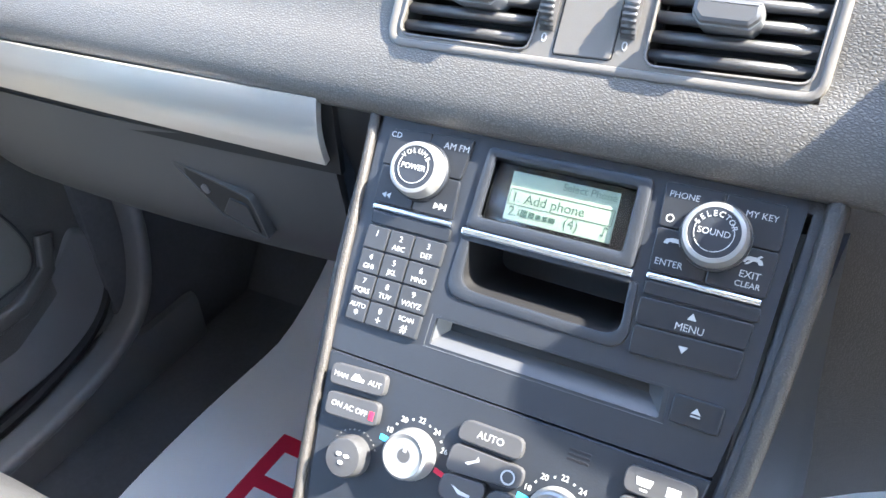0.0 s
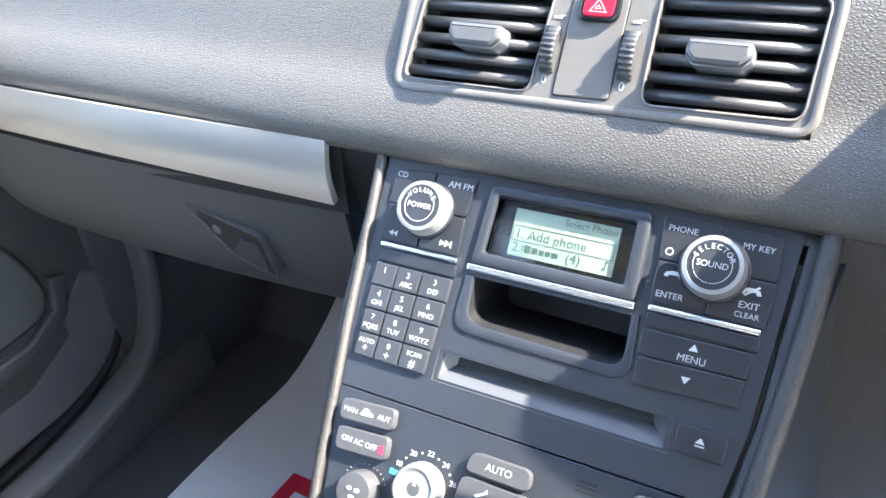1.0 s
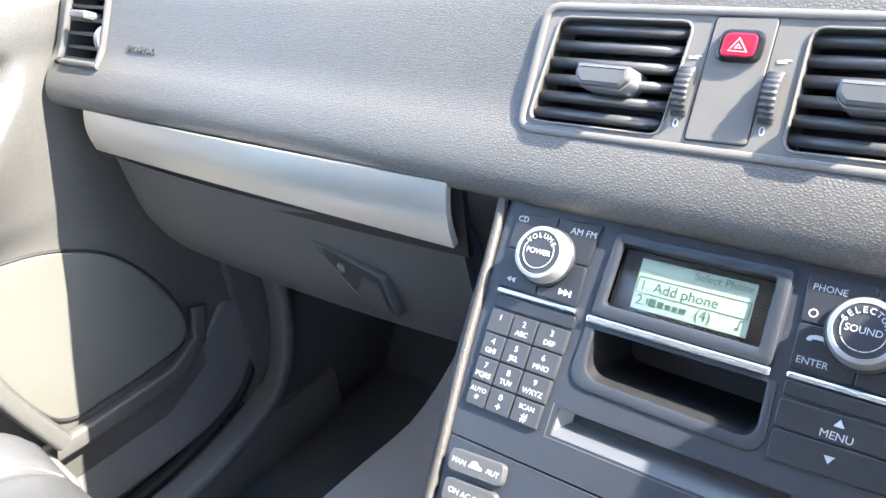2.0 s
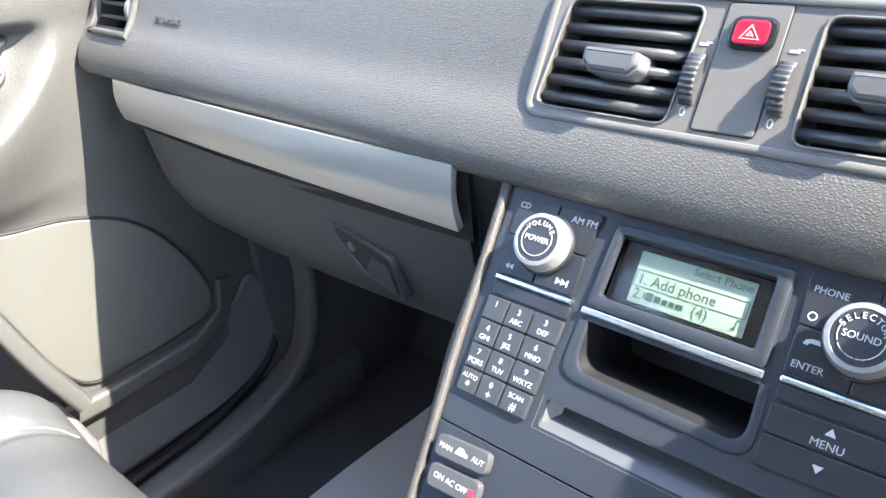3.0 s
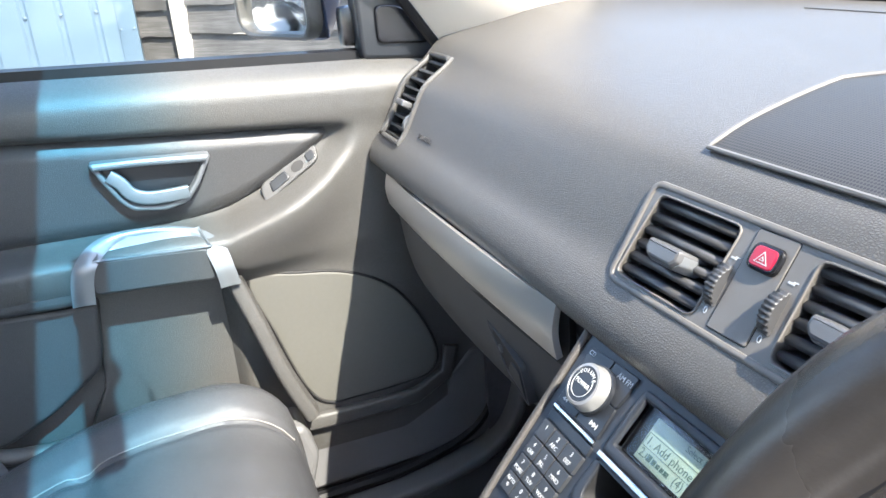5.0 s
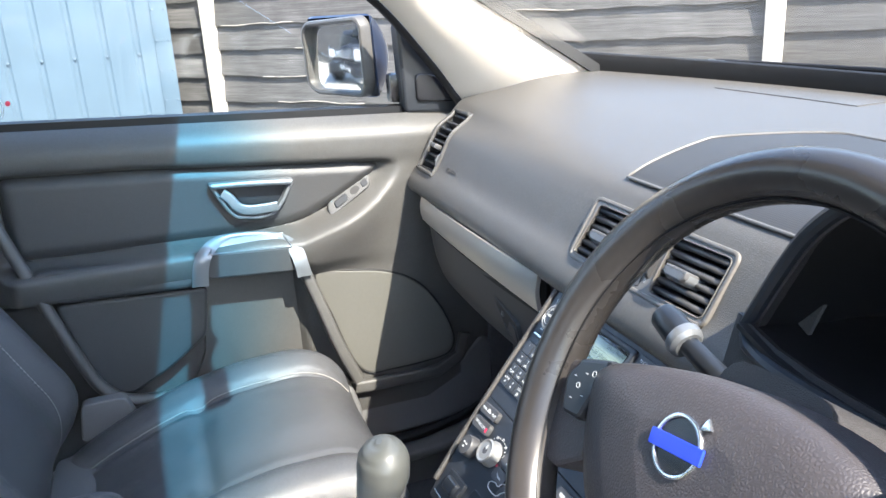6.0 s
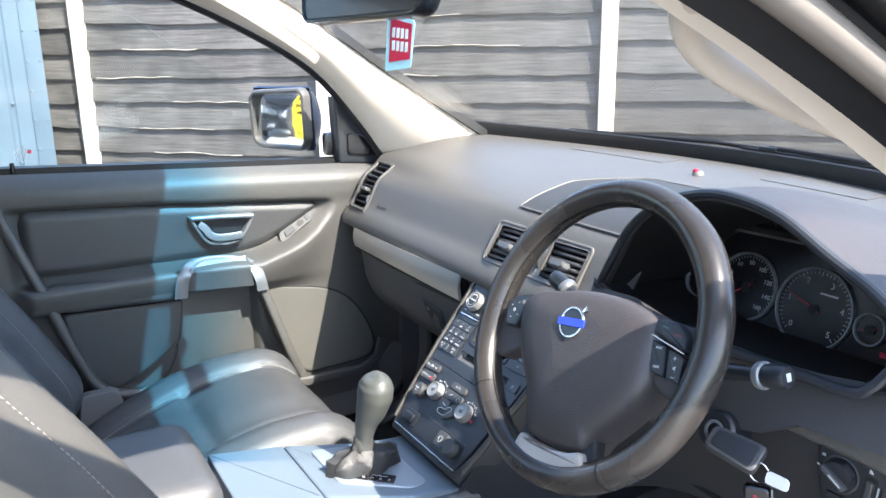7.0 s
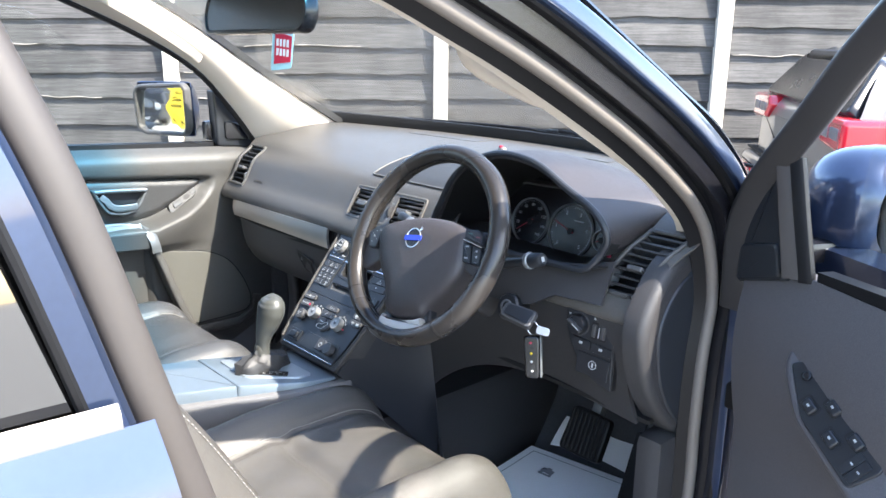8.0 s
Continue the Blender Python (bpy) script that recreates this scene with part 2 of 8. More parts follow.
def inset(pts, d):
    """The polygon moved inwards by d (for loops that run anticlockwise)."""
    out, k = [], len(pts)
    for i in range(k):
        p, a, b = Vector(pts[i]), Vector(pts[i - 1]), Vector(pts[(i + 1) % k])
        e1, e2 = (p - a), (b - p)
        e1 = e1.normalized() if e1.length > 1e-9 else e2.normalized()
        e2 = e2.normalized() if e2.length > 1e-9 else e1
        n1, n2 = Vector((-e1.y, e1.x)), Vector((-e2.y, e2.x))
        nn = n1 + n2
        nn = nn.normalized() if nn.length > 1e-6 else n1
        out.append(tuple(p + nn * d / max(0.5, nn.dot(n1))))
    return out


def slab(pts, m, lo, hi, bev=0.001, steps=2, crown=0.0, bm=None):
    """A prism over a polygon in the plane of m from lo to hi along m's z, its upper edge rounded."""
    bm = bm or bmesh.new()
    if area2(pts) < 0:
        pts = pts[::-1]
    rings = [(pts, lo), (pts, hi - bev)]
    for j in range(1, steps + 1):
        a = math.pi / 2 * j / steps
        rings.append((inset(pts, bev * (1 - math.cos(a))), hi - bev + bev * math.sin(a)))
    vs = [[bm.verts.new(m @ Vector((x, y, z))) for x, y in ring] for ring, z in rings]
    k = len(pts)
    for a, b in zip(vs, vs[1:]):
        for i in range(k):
            bm.faces.new((a[i - 1], a[i], b[i], b[i - 1]))
    bm.faces.new(vs[0][::-1])
    if crown:
        cx, cy = sum(p[0] for p in pts) / k, sum(p[1] for p in pts) / k
        c = bm.verts.new(m @ Vector((cx, cy, hi + crown)))
        for i in range(k):
            bm.faces.new((vs[-1][i - 1], vs[-1][i], c))
    else:
        bm.faces.new(vs[-1])
    return bm


def ring_slab(outer, inner, m, lo, hi, bev=0.001, bm=None):
    """A frame between two loops of the same number of points."""
    bm = bm or bmesh.new()
    if area2(outer) < 0:
        outer, inner = outer[::-1], inner[::-1]
    loops = [(outer, lo), (outer, hi - bev), (inset(outer, bev * 0.3), hi - bev * 0.3), (inset(outer, bev), hi),
             (inset(inner, -bev), hi), (inset(inner, -bev * 0.3), hi - bev * 0.3), (inner, hi - bev), (inner, lo)]
    vs = [[bm.verts.new(m @ Vector((x, y, z))) for x, y in ring] for ring, z in loops]
    k = len(outer)
    for a, b in zip(vs, vs[1:] + vs[:1]):
        for i in range(k):
            bm.faces.new((a[i - 1], a[i], b[i], b[i - 1]))
    return bm


def circle(r, n=24, cx=0, cy=0, ry=None, a0=0.0):
    return [(cx + r * math.cos(a0 + 2 * math.pi * i / n), cy + (ry or r) * math.sin(a0 + 2 * math.pi * i / n)) for i in range(n)]


def lathe(profile, m, n=32, bm=None):
    """Turned about m's z: profile is (radius, height) from bottom to top; closed where the radius is 0."""
    bm = bm or bmesh.new()
    rings = []
    for r, z in profile:
        if r < 1e-6:
            rings.append([bm.verts.new(m @ Vector((0, 0, z)))])
        else:
            rings.append([bm.verts.new(m @ Vector((r * math.cos(2 * math.pi * i / n), r * math.sin(2 * math.pi * i / n), z))) for i in range(n)])
    for a, b in zip(rings, rings[1:]):
        for i in range(n):
            if len(a) == 1 and len(b) == 1:
                continue
            if len(a) == 1:
                bm.faces.new((a[0], b[i - 1], b[i]))
            elif len(b) == 1:
                bm.faces.new((a[i - 1], a[i], b[0]))
            else:
                bm.faces.new((a[i - 1], a[i], b[i], b[i - 1]))
    for end in (rings[0], rings[-1]):
        if len(end) > 2:
            bm.faces.new(end)
    return bm


def spline(pts, n=8, closed=False):
    """Catmull-Rom through the points."""
    pts = [Vector(p) for p in pts]
    k, out = len(pts), []
    for i in range(k if closed else k - 1):
        if closed:
            a, b, c, d = pts[i - 1], pts[i], pts[(i + 1) % k], pts[(i + 2) % k]
        else:
            b, c = pts[i], pts[i + 1]
            a = pts[i - 1] if i else b * 2 - c
            d = pts[i + 2] if i + 2 < k else c * 2 - b
        for j in range(n):
            t = j / n
            out.append(0.5 * (2 * b + (c - a) * t + (2 * a - 5 * b + 4 * c - d) * t * t + (3 * b - a - 3 * c + d) * t ** 3))
    if not closed:
        out.append(pts[-1])
    return out


def sweep(path, section, up=(0, 0, 1), closed=False, scale=None, bm=None):
    """A section (x sideways, y up) along a path."""
    bm = bm or bmesh.new()
    k, rings = len(path), []
    for i in range(k):
        a = path[i - 1] if (i or closed) else path[i]
        b = path[(i + 1) % k] if (i + 1 < k or closed) else path[i]
        t = (Vector(b) - Vector(a)).normalized()
        side = t.cross(Vector(up)).normalized()
        top = side.cross(t)
        s = scale(i / (k - 1)) if scale else 1
        rings.append([bm.verts.new(Vector(path[i]) + side * x * s + top * y * s) for x, y in section])
    n = len(section)
    for a, b in (zip(rings, rings[1:] + rings[:1]) if closed else zip(rings, rings[1:])):
        for i in range(n):
            bm.faces.new((a[i - 1], a[i], b[i], b[i - 1]))
    if not closed:
        bm.faces.new(rings[0])
        bm.faces.new(rings[-1][::-1])
    return bm


def sheet(f, nu, nv, thick, bm=None):
    """A curved shell: f(u, v) for u, v in 0..1, with thickness along its normal."""
    bm = bm or bmesh.new()
    P = [[Vector(f(i / nu, j / nv)) for j in range(nv + 1)] for i in range(nu + 1)]

    def nrm(i, j):
        a = P[min(i + 1, nu)][j] - P[max(i - 1, 0)][j]
        b = P[i][min(j + 1, nv)] - P[i][max(j - 1, 0)]
        c = a.cross(b)
        return c.normalized() if c.length > 1e-12 else Vector((0, 0, 1))
    top = [[bm.verts.new(P[i][j]) for j in range(nv + 1)] for i in range(nu + 1)]
    low = [[bm.verts.new(P[i][j] - nrm(i, j) * thick) for j in range(nv + 1)] for i in range(nu + 1)]
    for i in range(nu):
        for j in range(nv):
            bm.faces.new((top[i][j], top[i + 1][j], top[i + 1][j + 1], top[i][j + 1]))
            bm.faces.new((low[i][j], low[i][j + 1], low[i + 1][j + 1], low[i + 1][j]))
    for i in range(nu):
        bm.faces.new((top[i][0], low[i][0], low[i + 1][0], top[i + 1][0]))
        bm.faces.new((top[i][nv], top[i + 1][nv], low[i + 1][nv], low[i][nv]))
    for j in range(nv):
        bm.faces.new((top[0][j], top[0][j + 1], low[0][j + 1], low[0][j]))
        bm.faces.new((top[nu][j], low[nu][j], low[nu][j + 1], top[nu][j + 1]))
    return bm


def box(x0, x1, y0, y1, z0, z1, bev=0.0, m=Matrix(), bm=None, seg=2):
    tmp = bmesh.new()
    bmesh.ops.create_cube(tmp, size=1)
    for v in tmp.verts:
        v.co = Vector((x0 + (v.co.x + 0.5) * (x1 - x0), y0 + (v.co.y + 0.5) * (y1 - y0), z0 + (v.co.z + 0.5) * (z1 - z0)))
    if bev:
        bmesh.ops.bevel(tmp, geom=tmp.edges[:], offset=bev, segments=seg, affect="EDGES", profile=0.6)
    bmesh.ops.transform(tmp, matrix=m, verts=tmp.verts)
    if bm is None:
        return tmp
    me = bpy.data.meshes.new("tmp")
    tmp.to_mesh(me)
    tmp.free()
    bm.from_mesh(me)
    bpy.data.meshes.remove(me)
    return bm


def word(text, size, m, mat, parent, name="legend", deep=0.0002, align="CENTER"):
    """Lettering in the built-in font, as a mesh, lying in m's plane."""
    cu = bpy.data.curves.new("legend", "FONT")
    cu.body, cu.size, cu.extrude, cu.align_x, cu.align_y = text, size, deep, align, "CENTER"
    cu.resolution_u = 3
    tmp = new("legend_curve", cu)
    bpy.context.view_layer.update()
    me = bpy.data.meshes.new_from_object(tmp)
    bpy.data.objects.remove(tmp)
    me.transform(m)
    me.materials.clear()
    me.materials.append(mat)
    ob = new(name, me)
    ob.parent = parent
    return ob


def bars(rects, m, mat, parent, name="marking", z0=0.0, z1=0.0003):
    """Small printed shapes; each is (x0, y0, x1, y1) or a list of points."""
    for r in rects:
        pts = [(r[0], r[1]), (r[2], r[1]), (r[2], r[3]), (r[0], r[3])] if not isinstance(r[0], (tuple, list)) else r
        part(name, slab(pts, m, z0, z1, 0.00005, 1), mat, parent)


def frame_of(origin, ex, ey):
    """A plane's own axes: x along ex, y along ey, z its normal."""
    ex, ey = Vector(ex).normalized(), Vector(ey).normalized()
    ez = ex.cross(ey).normalized()
    ey = ez.cross(ex)
    return Matrix(((ex.x, ey.x, ez.x, origin[0]), (ex.y, ey.y, ez.y, origin[1]), (ex.z, ey.z, ez.z, origin[2]), (0, 0, 0, 1)))


def at(m, x, y, z=0, turn=0):
    return m @ Matrix.Translation((x, y, z)) @ Matrix.Rotation(radians(turn), 4, "Z")


# ---- ground, fence and shed ----
def build_ground():
    bm = bmesh.new()
    vs = [bm.verts.new(p) for p in ((-400, -400, 0), (400, -400, 0), (400, 400, 0), (-400, 400, 0))]
    bm.faces.new(vs)
    alone("ground", bm, M_GROUND, "pale concrete yard under the parked car", "ground", kind="structure")


FENCE = frame_of((-5.593, 0.440, 0), (0.7034, 0.7108, 0), (0, 0, 1))   # x along the fence, y up, z towards the car


def build_fence():
    fence = thing("fence", "weathered grey lapped board fence between concrete posts", "fence", kind="structure")
    rnd = random.Random(4)
    for k in range(-1, 7):
        s = k * 1.90
        bm = slab(rounded([(s, 0), (s + 0.100, 0), (s + 0.100, 2.25), (s, 2.25)], 0.008, 2), FENCE, -0.05, 0.070, 0.006)
        part("concrete_post", bm, M_CONCRETE, fence, "pale concrete fence post")
        bm = box(s + 0.100, s + 1.90, 0, 0.28, -0.03, 0.0, 0.006, FENCE)
        part("gravel_board", bm, M_CONCRETE, fence)
        z = 0.26
        while z < 2.0:
            # each board laps over the one below, with a wavy lower edge
            n, ph = 40, rnd.uniform(0, 40)
            h = 0.180 + rnd.uniform(-0.012, 0.012)
            bm = bmesh.new()
            cols = []
            for i in range(n + 1):
                x = s + 0.100 + (1.90 - 0.100) * i / n
                w = 0.014 * (noise.noise((x * 2.3, ph, z)) + 0.7 * noise.noise((x * 8.3, ph, z)))
                lo, up = z + w, z + h + 0.035
                cols.append([bm.verts.new(FENCE @ Vector(p)) for p in ((x, lo, 0.036), (x, up, 0.004), (x, up, -0.006), (x, lo, 0.014))])
            for a, b in zip(cols, cols[1:]):
                for i in range(4):
                    bm.faces.new((a[i - 1], a[i], b[i], b[i - 1]))
            bm.faces.new(cols[0])
            bm.faces.new(cols[-1][::-1])
            board = part("board", bm, M_WOOD, fence)
            if rnd.random() < 0.6:
                a0 = rnd.uniform(0.0, 0.5)
                a1 = a0 + rnd.uniform(0.3, 0.5)
                bm = bmesh.new()
                cols = []
                for i in range(n + 1):
                    x = s + 0.100 + (1.90 - 0.100) * (a0 + (a1 - a0) * i / n)
                    w = 0.014 * (noise.noise((x * 2.3, ph, z)) + 0.7 * noise.noise((x * 8.3, ph, z)))
                    lo, hh = z + w, 0.0035 + 0.005 * noise.noise((x * 14, ph, 2))
                    cols.append([bm.verts.new(FENCE @ Vector(p)) for p in ((x, lo - 0.001, 0.038), (x, lo + hh, 0.037), (x, lo + hh, 0.020), (x, lo - 0.001, 0.020))])
                for a, b in zip(cols, cols[1:]):
                    for i in range(4):
                        bm.faces.new((a[i - 1], a[i], b[i], b[i - 1]))
                bm.faces.new(cols[0])
                bm.faces.new(cols[-1][::-1])
                part("bark_edge", bm, M_RAWEDGE, board, "pale bare lower edge of the board")
            z += h


SHED = frame_of((-5.2, 0.165, 0), (0.02, 1.0, 0), (0, 0, 1))


def build_shed():
    shed = thing("shed", "pale blue corrugated steel shed with riveted corner trim", "shed")
    bm = bmesh.new()
    # trapezoid ribs
    xs, x = [], -3.6
    while x < -0.09:
        for dx, d in ((0, 0.0), (0.15, 0.0), (0.165, -0.008), (0.185, -0.008)):
            xs.append((x + dx, d))
        x += 0.20
    xs = [q for q in xs if q[0] < -0.085] + [(-0.085, 0.0)]
    cols = [[bm.verts.new(SHED @ Vector((x, y, d))) for y, d in ((0.05, d), (2.7, d), (2.7, d - 0.03), (0.05, d - 0.03))] for x, d in xs]
    for a, b in zip(cols, cols[1:]):
        for i in range(4):
            bm.faces.new((a[i - 1], a[i], b[i], b[i - 1]))
    part("corrugated_wall", bm, M_STEEL, shed, smooth=15)
    part("corner_trim", slab([(-0.11, 0), (0, 0), (0, 2.75), (-0.11, 2.75)], SHED, 0.003, 0.010, 0.002), M_STEEL, shed, "plain blue folded corner trim")
    part("end_wall", box(-0.03, 0, 0, 2.75, -2.4, 0.002, 0.0, SHED), M_STEEL, shed)
    for z in (0.62, 1.02, 1.80):
        for i in range(17):
            part("rivet", lathe([(0.011, 0), (0.010, 0.004), (0.005, 0.007), (0, 0.0075)], at(SHED, -0.22 - i * 0.20, z, 0.0), 8), M_STEEL, shed)
    for i in range(13):
        for x in (-0.095, -0.018):
            part("rivet", lathe([(0.010, 0), (0.009, 0.004), (0.004, 0.007), (0, 0.0075)], at(SHED, x, 0.1 + i * 0.2, 0.010), 8), M_STEEL, shed)


# ---- car shell ----
def build_shell():
    car = thing("car_body", "dark blue car body shell with cream pillar trims", "car")
    # passenger side front pillar: inner cream trim
    ws = spline([(-0.60, 0.79, 1.150), (-0.565, 0.70, 1.205), (-0.640, 0.505, 1.346), (-0.655, 0.347, 1.457), (-0.650, 0.215, 1.535), (-0.62, 0.02, 1.64)], 5)
    sd = spline([(-0.74, 0.62, 1.085), (-0.710, 0.535, 1.14), (-0.706, 0.462, 1.237), (-0.700, 0.350, 1.361), (-0.690, 0.18, 1.46), (-0.68, -0.06, 1.565)], 5)

    def pillar(u, v):
        i = u * (len(ws) - 1)
        k = min(int(i), len(ws) - 2)
        a = ws[k].lerp(ws[k + 1], i - k)
        b = sd[k].lerp(sd[k + 1], i - k)
        p = b.lerp(a, v)
        bulge = math.sin(math.pi * v) ** 0.8 * 0.030
        return p + Vector((0.9, -0.3, 0.2)).normalized() * bulge
    part("pillar_trim", sheet(pillar, 30, 12, -0.006), M_PILLAR, car, "cream plastic windscreen pillar trim")
    part("pillar_seal", sweep([p + Vector((-0.006, -0.004, -0.004)) for p in sd], circle(0.007, 8), up=(1, 0, 0)), M_RUBBER, car, "black window seal along the pillar")
    hand = spline([(-0.655, 0.07, 1.545), (-0.628, 0.12, 1.515), (-0.618, 0.21, 1.462), (-0.624, 0.29, 1.412), (-0.650, 0.335, 1.385)], 6)
    part("grab_handle", sweep(hand, circle(0.013, 10, ry=0.010), up=(1, 0, 0)), M_PILLAR, car, "cream pillar grab handle")
    # driver side front pillar: inner trim, black rebate, seal, painted outer
    def ribbon(a, b, n, thick, mat, name, label, bow=0.0, out=(0.3, -0.8, 0.5)):
        A, B = spline(a, n), spline(b, n)
        k = len(A) - 1
        o = Vector(out).normalized()

        def f(u, v):
            i = u * k
            q = min(int(i), k - 1)
            p = A[q].lerp(A[q + 1], i - q).lerp(B[q].lerp(B[q + 1], i - q), v)
            return p + o * bow * math.sin(math.pi * v)
        return part(name, sheet(f, k, 8, thick), mat, car, label)
    black = [(0.705, 0.545, 1.06), (0.705, 0.529, 1.132), (0.705, 0.501, 1.177), (0.705, 0.447, 1.225), (0.705, 0.380, 1.271), (0.705, 0.295, 1.314), (0.705, 0.190, 1.367), (0.705, 0.108, 1.409), (0.705, 0.045, 1.440), (0.700, -0.080, 1.495), (0.69, -0.3, 1.575)]
    cream = [Vector(p) + Vector((-0.030, 0.004, -0.020)) * (0.75 if k > 1 else 1.3) for k, p in enumerate(black)]
    ribbon(cream, black, 4, 0.006, M_PILLAR, "pillar_trim", "cream plastic windscreen pillar trim", 0.006, (-0.5, -0.8, 0.1))
    core = [Vector(p) + Vector((-0.004, 0.034, 0.030)) for p in cream]
    ribbon(core, [Vector(p) + Vector((0.050, 0.070, 0.070)) for p in black], 4, 0.006, M_BLACK, "pillar_skin", "black outer face of the windscreen pillar", 0.006, (0.3, 0.5, 0.8))
    ribbon(core, [Vector(p) + Vector((-0.001, 0.002, 0.002)) for p in cream], 4, 0.004, M_BLACK, "windscreen_seal", "black windscreen border")
    part("grab_handle", sweep(spline([(0.700, 0.010, 1.452), (0.655, 0.050, 1.441), (0.636, 0.0778, 1.426), (0.630, 0.0995, 1.4145), (0.628, 0.1279, 1.4015), (0.632, 0.1837, 1.3800), (0.645, 0.220, 1.366), (0.695, 0.245, 1.350)], 6), circle(0.0125, 14, ry=0.0105), up=(1, 0, 0)), M_PILLAR, car, "cream moulded pillar grab handle")
    op = [(0.735, 0.44, 0.45), (0.735, 0.505, 0.58), (0.735, 0.523, 0.70), (0.735, 0.521, 0.82), (0.735, 0.524, 0.94), (0.735, 0.536, 1.047), (0.735, 0.508, 1.140), (0.735, 0.464, 1.200), (0.735, 0.388, 1.258), (0.735, 0.286, 1.320),
          (0.735, 0.178, 1.376), (0.735, 0.086, 1.420), (0.733, 0.0, 1.458), (0.725, -0.15, 1.52), (0.71, -0.35, 1.58), (0.70, -0.55, 1.60)]
    op = spline(op, 5)

    def strip(path, section, mat, name, label="", up=(1, 0, 0)):
        return part(name, sweep(path, section, up), mat, car, label)
    strip(op, circle(0.0100, 12), M_SEAL, "door_seal", "grey-brown rubber door seal")
    ob = [(0.733, 0.455, 0.45), (0.735, 0.516, 0.58), (0.737, 0.535, 0.70), (0.737, 0.535, 0.82), (0.737, 0.540, 0.94), (0.737, 0.552, 1.047), (0.737, 0.524, 1.150), (0.737, 0.478, 1.212), (0.737, 0.398, 1.272), (0.737, 0.294, 1.334), (0.737, 0.184, 1.390), (0.737, 0.092, 1.434), (0.735, 0.0, 1.474), (0.727, -0.15, 1.535), (0.712, -0.35, 1.595), (0.702, -0.55, 1.615)]
    ob = spline(ob, 5)
    ribbon_pts = [p + Vector((-0.022, -0.018, -0.012)) for p in op]
    part("door_rebate", sheet(lambda u, v: ribbon_pts[int(round(u * (len(op) - 1)))].lerp(op[int(round(u * (len(op) - 1)))] + Vector((0.002, 0.004, 0.004)), v), len(op) - 1, 2, 0.004), M_RUBBER, car, "black door opening rebate")
    strip([p + Vector((0.010, 0.008, 0.008)) for p in ob], [(-0.010, -0.012), (0.012, -0.012), (0.014, 0.012), (-0.010, 0.012)], M_BLACK, "door_rebate", "glossy black outer rebate")
    strip([p + Vector((0.020, 0.030, 0.026)) for p in ob], circle(0.010, 8), M_RUBBER, "roof_drip_rubber", "black drip rubber")
    part("door_rebate", sheet(lambda u, v: (op[int(round(u * (len(op) - 1)))] + Vector((-0.004, 0.006, 0.006))).lerp(ob[int(round(u * (len(op) - 1)))] + Vector((0.014, 0.046, 0.038)), v), len(op) - 1, 2, 0.004), M_RUBBER, car, "black inner face of the pillar")
    # painted skin: a rounded band outside the rubber
    strip([p + Vector((0.024, 0.050, 0.040)) for p in ob], rounded([(-0.024, -0.016), (0.002, -0.018), (0.008, -0.005), (0.005, 0.010), (-0.024, 0.015)], 0.008, 3), M_PAINT, "pillar_skin", "dark blue painted pillar skin")
    # front wing and scuttle behind the door opening
    part("front_wing", box(0.62, 0.80, 0.64, 1.60, 0.45, 1.02, 0.04), M_PAINT, car)
    part("front_wing", box(-0.95, -0.80, 0.66, 1.60, 0.45, 1.02, 0.04), M_PAINT, car)
    part("hinge_post", box(0.70, 0.775, 0.555, 0.64, 0.40, 1.13, 0.012), M_PAINT, car, "dark blue painted hinge post")
    part("door_check", box(0.77, 0.80, 0.545, 0.60, 0.860, 0.905, 0.006), M_RUBBER, car, "dirty metal door check strap")
    part("bonnet", sheet(lambda u, v: (-0.78 + 1.56 * u, 1.06 + 0.85 * v, 1.08 - 0.10 * v - 0.10 * (2 * u - 1) ** 2), 12, 6, 0.02), M_PAINT, car)
    part("scuttle", sheet(lambda u, v: (-0.74 + 1.48 * u, 0.93 + 0.16 * v - 0.24 * (2 * u - 1) ** 2 * (1 - v), 1.165 - 0.05 * v), 16, 4, 0.01), M_RUBBER, car, "black plastic scuttle panel")
    # roof and the closed rear of the cabin
    part("roof", sheet(lambda u, v: (-0.60 + 1.20 * u, 0.142 - 2.2 * v, 1.645 + 0.05 * math.sin(math.pi * u) + 0.03 * math.sin(math.pi * v)), 14, 8, 0.035), M_PAINT, car)
    part("headlining", sheet(lambda u, v: (-0.60 + 1.20 * u, 0.12 - 2.2 * v, 1.605 + 0.04 * math.sin(math.pi * u) + 0.02 * math.sin(math.pi * v)), 10, 6, 0.006), M_HEADLINING, car)
    part("tailgate", box(-0.72, 0.72, -2.25, -2.2, 0.4, 1.10, 0.02), M_PAINT, car)
    part("rear_screen", box(-0.64, 0.64, -2.235, -2.230, 1.10, 1.62), M_GLASS, car, "clear rear screen")
    for x in (-0.72, 0.64):
        part("rear_pillar", box(x, x + 0.08, -2.25, -2.12, 1.10, 1.66, 0.015), M_PAINT, car, "dark blue rear pillar")
    part("side_panel", box(-0.86, -0.76, -2.2, -0.36, 0.30, 1.16, 0.03), M_PAINT, car)
    part("side_window", box(-0.735, -0.731, -2.12, -0.46, 1.16, 1.60), M_GLASS, car, "clear rear side window")
    part("rear_post", box(-0.75, -0.69, -1.36, -1.28, 1.14, 1.64, 0.015), M_PILLAR, car, "cream window post")
    part("centre_pillar", box(-0.76, -0.70, -0.46, -0.34, 0.4, 1.62, 0.015), M_PILLAR, car)
    part("sill", box(-0.80, -0.70, -2.2, 0.70, 0.36, 0.47, 0.02), M_DOORDARK, car, "dark plastic sill cover")
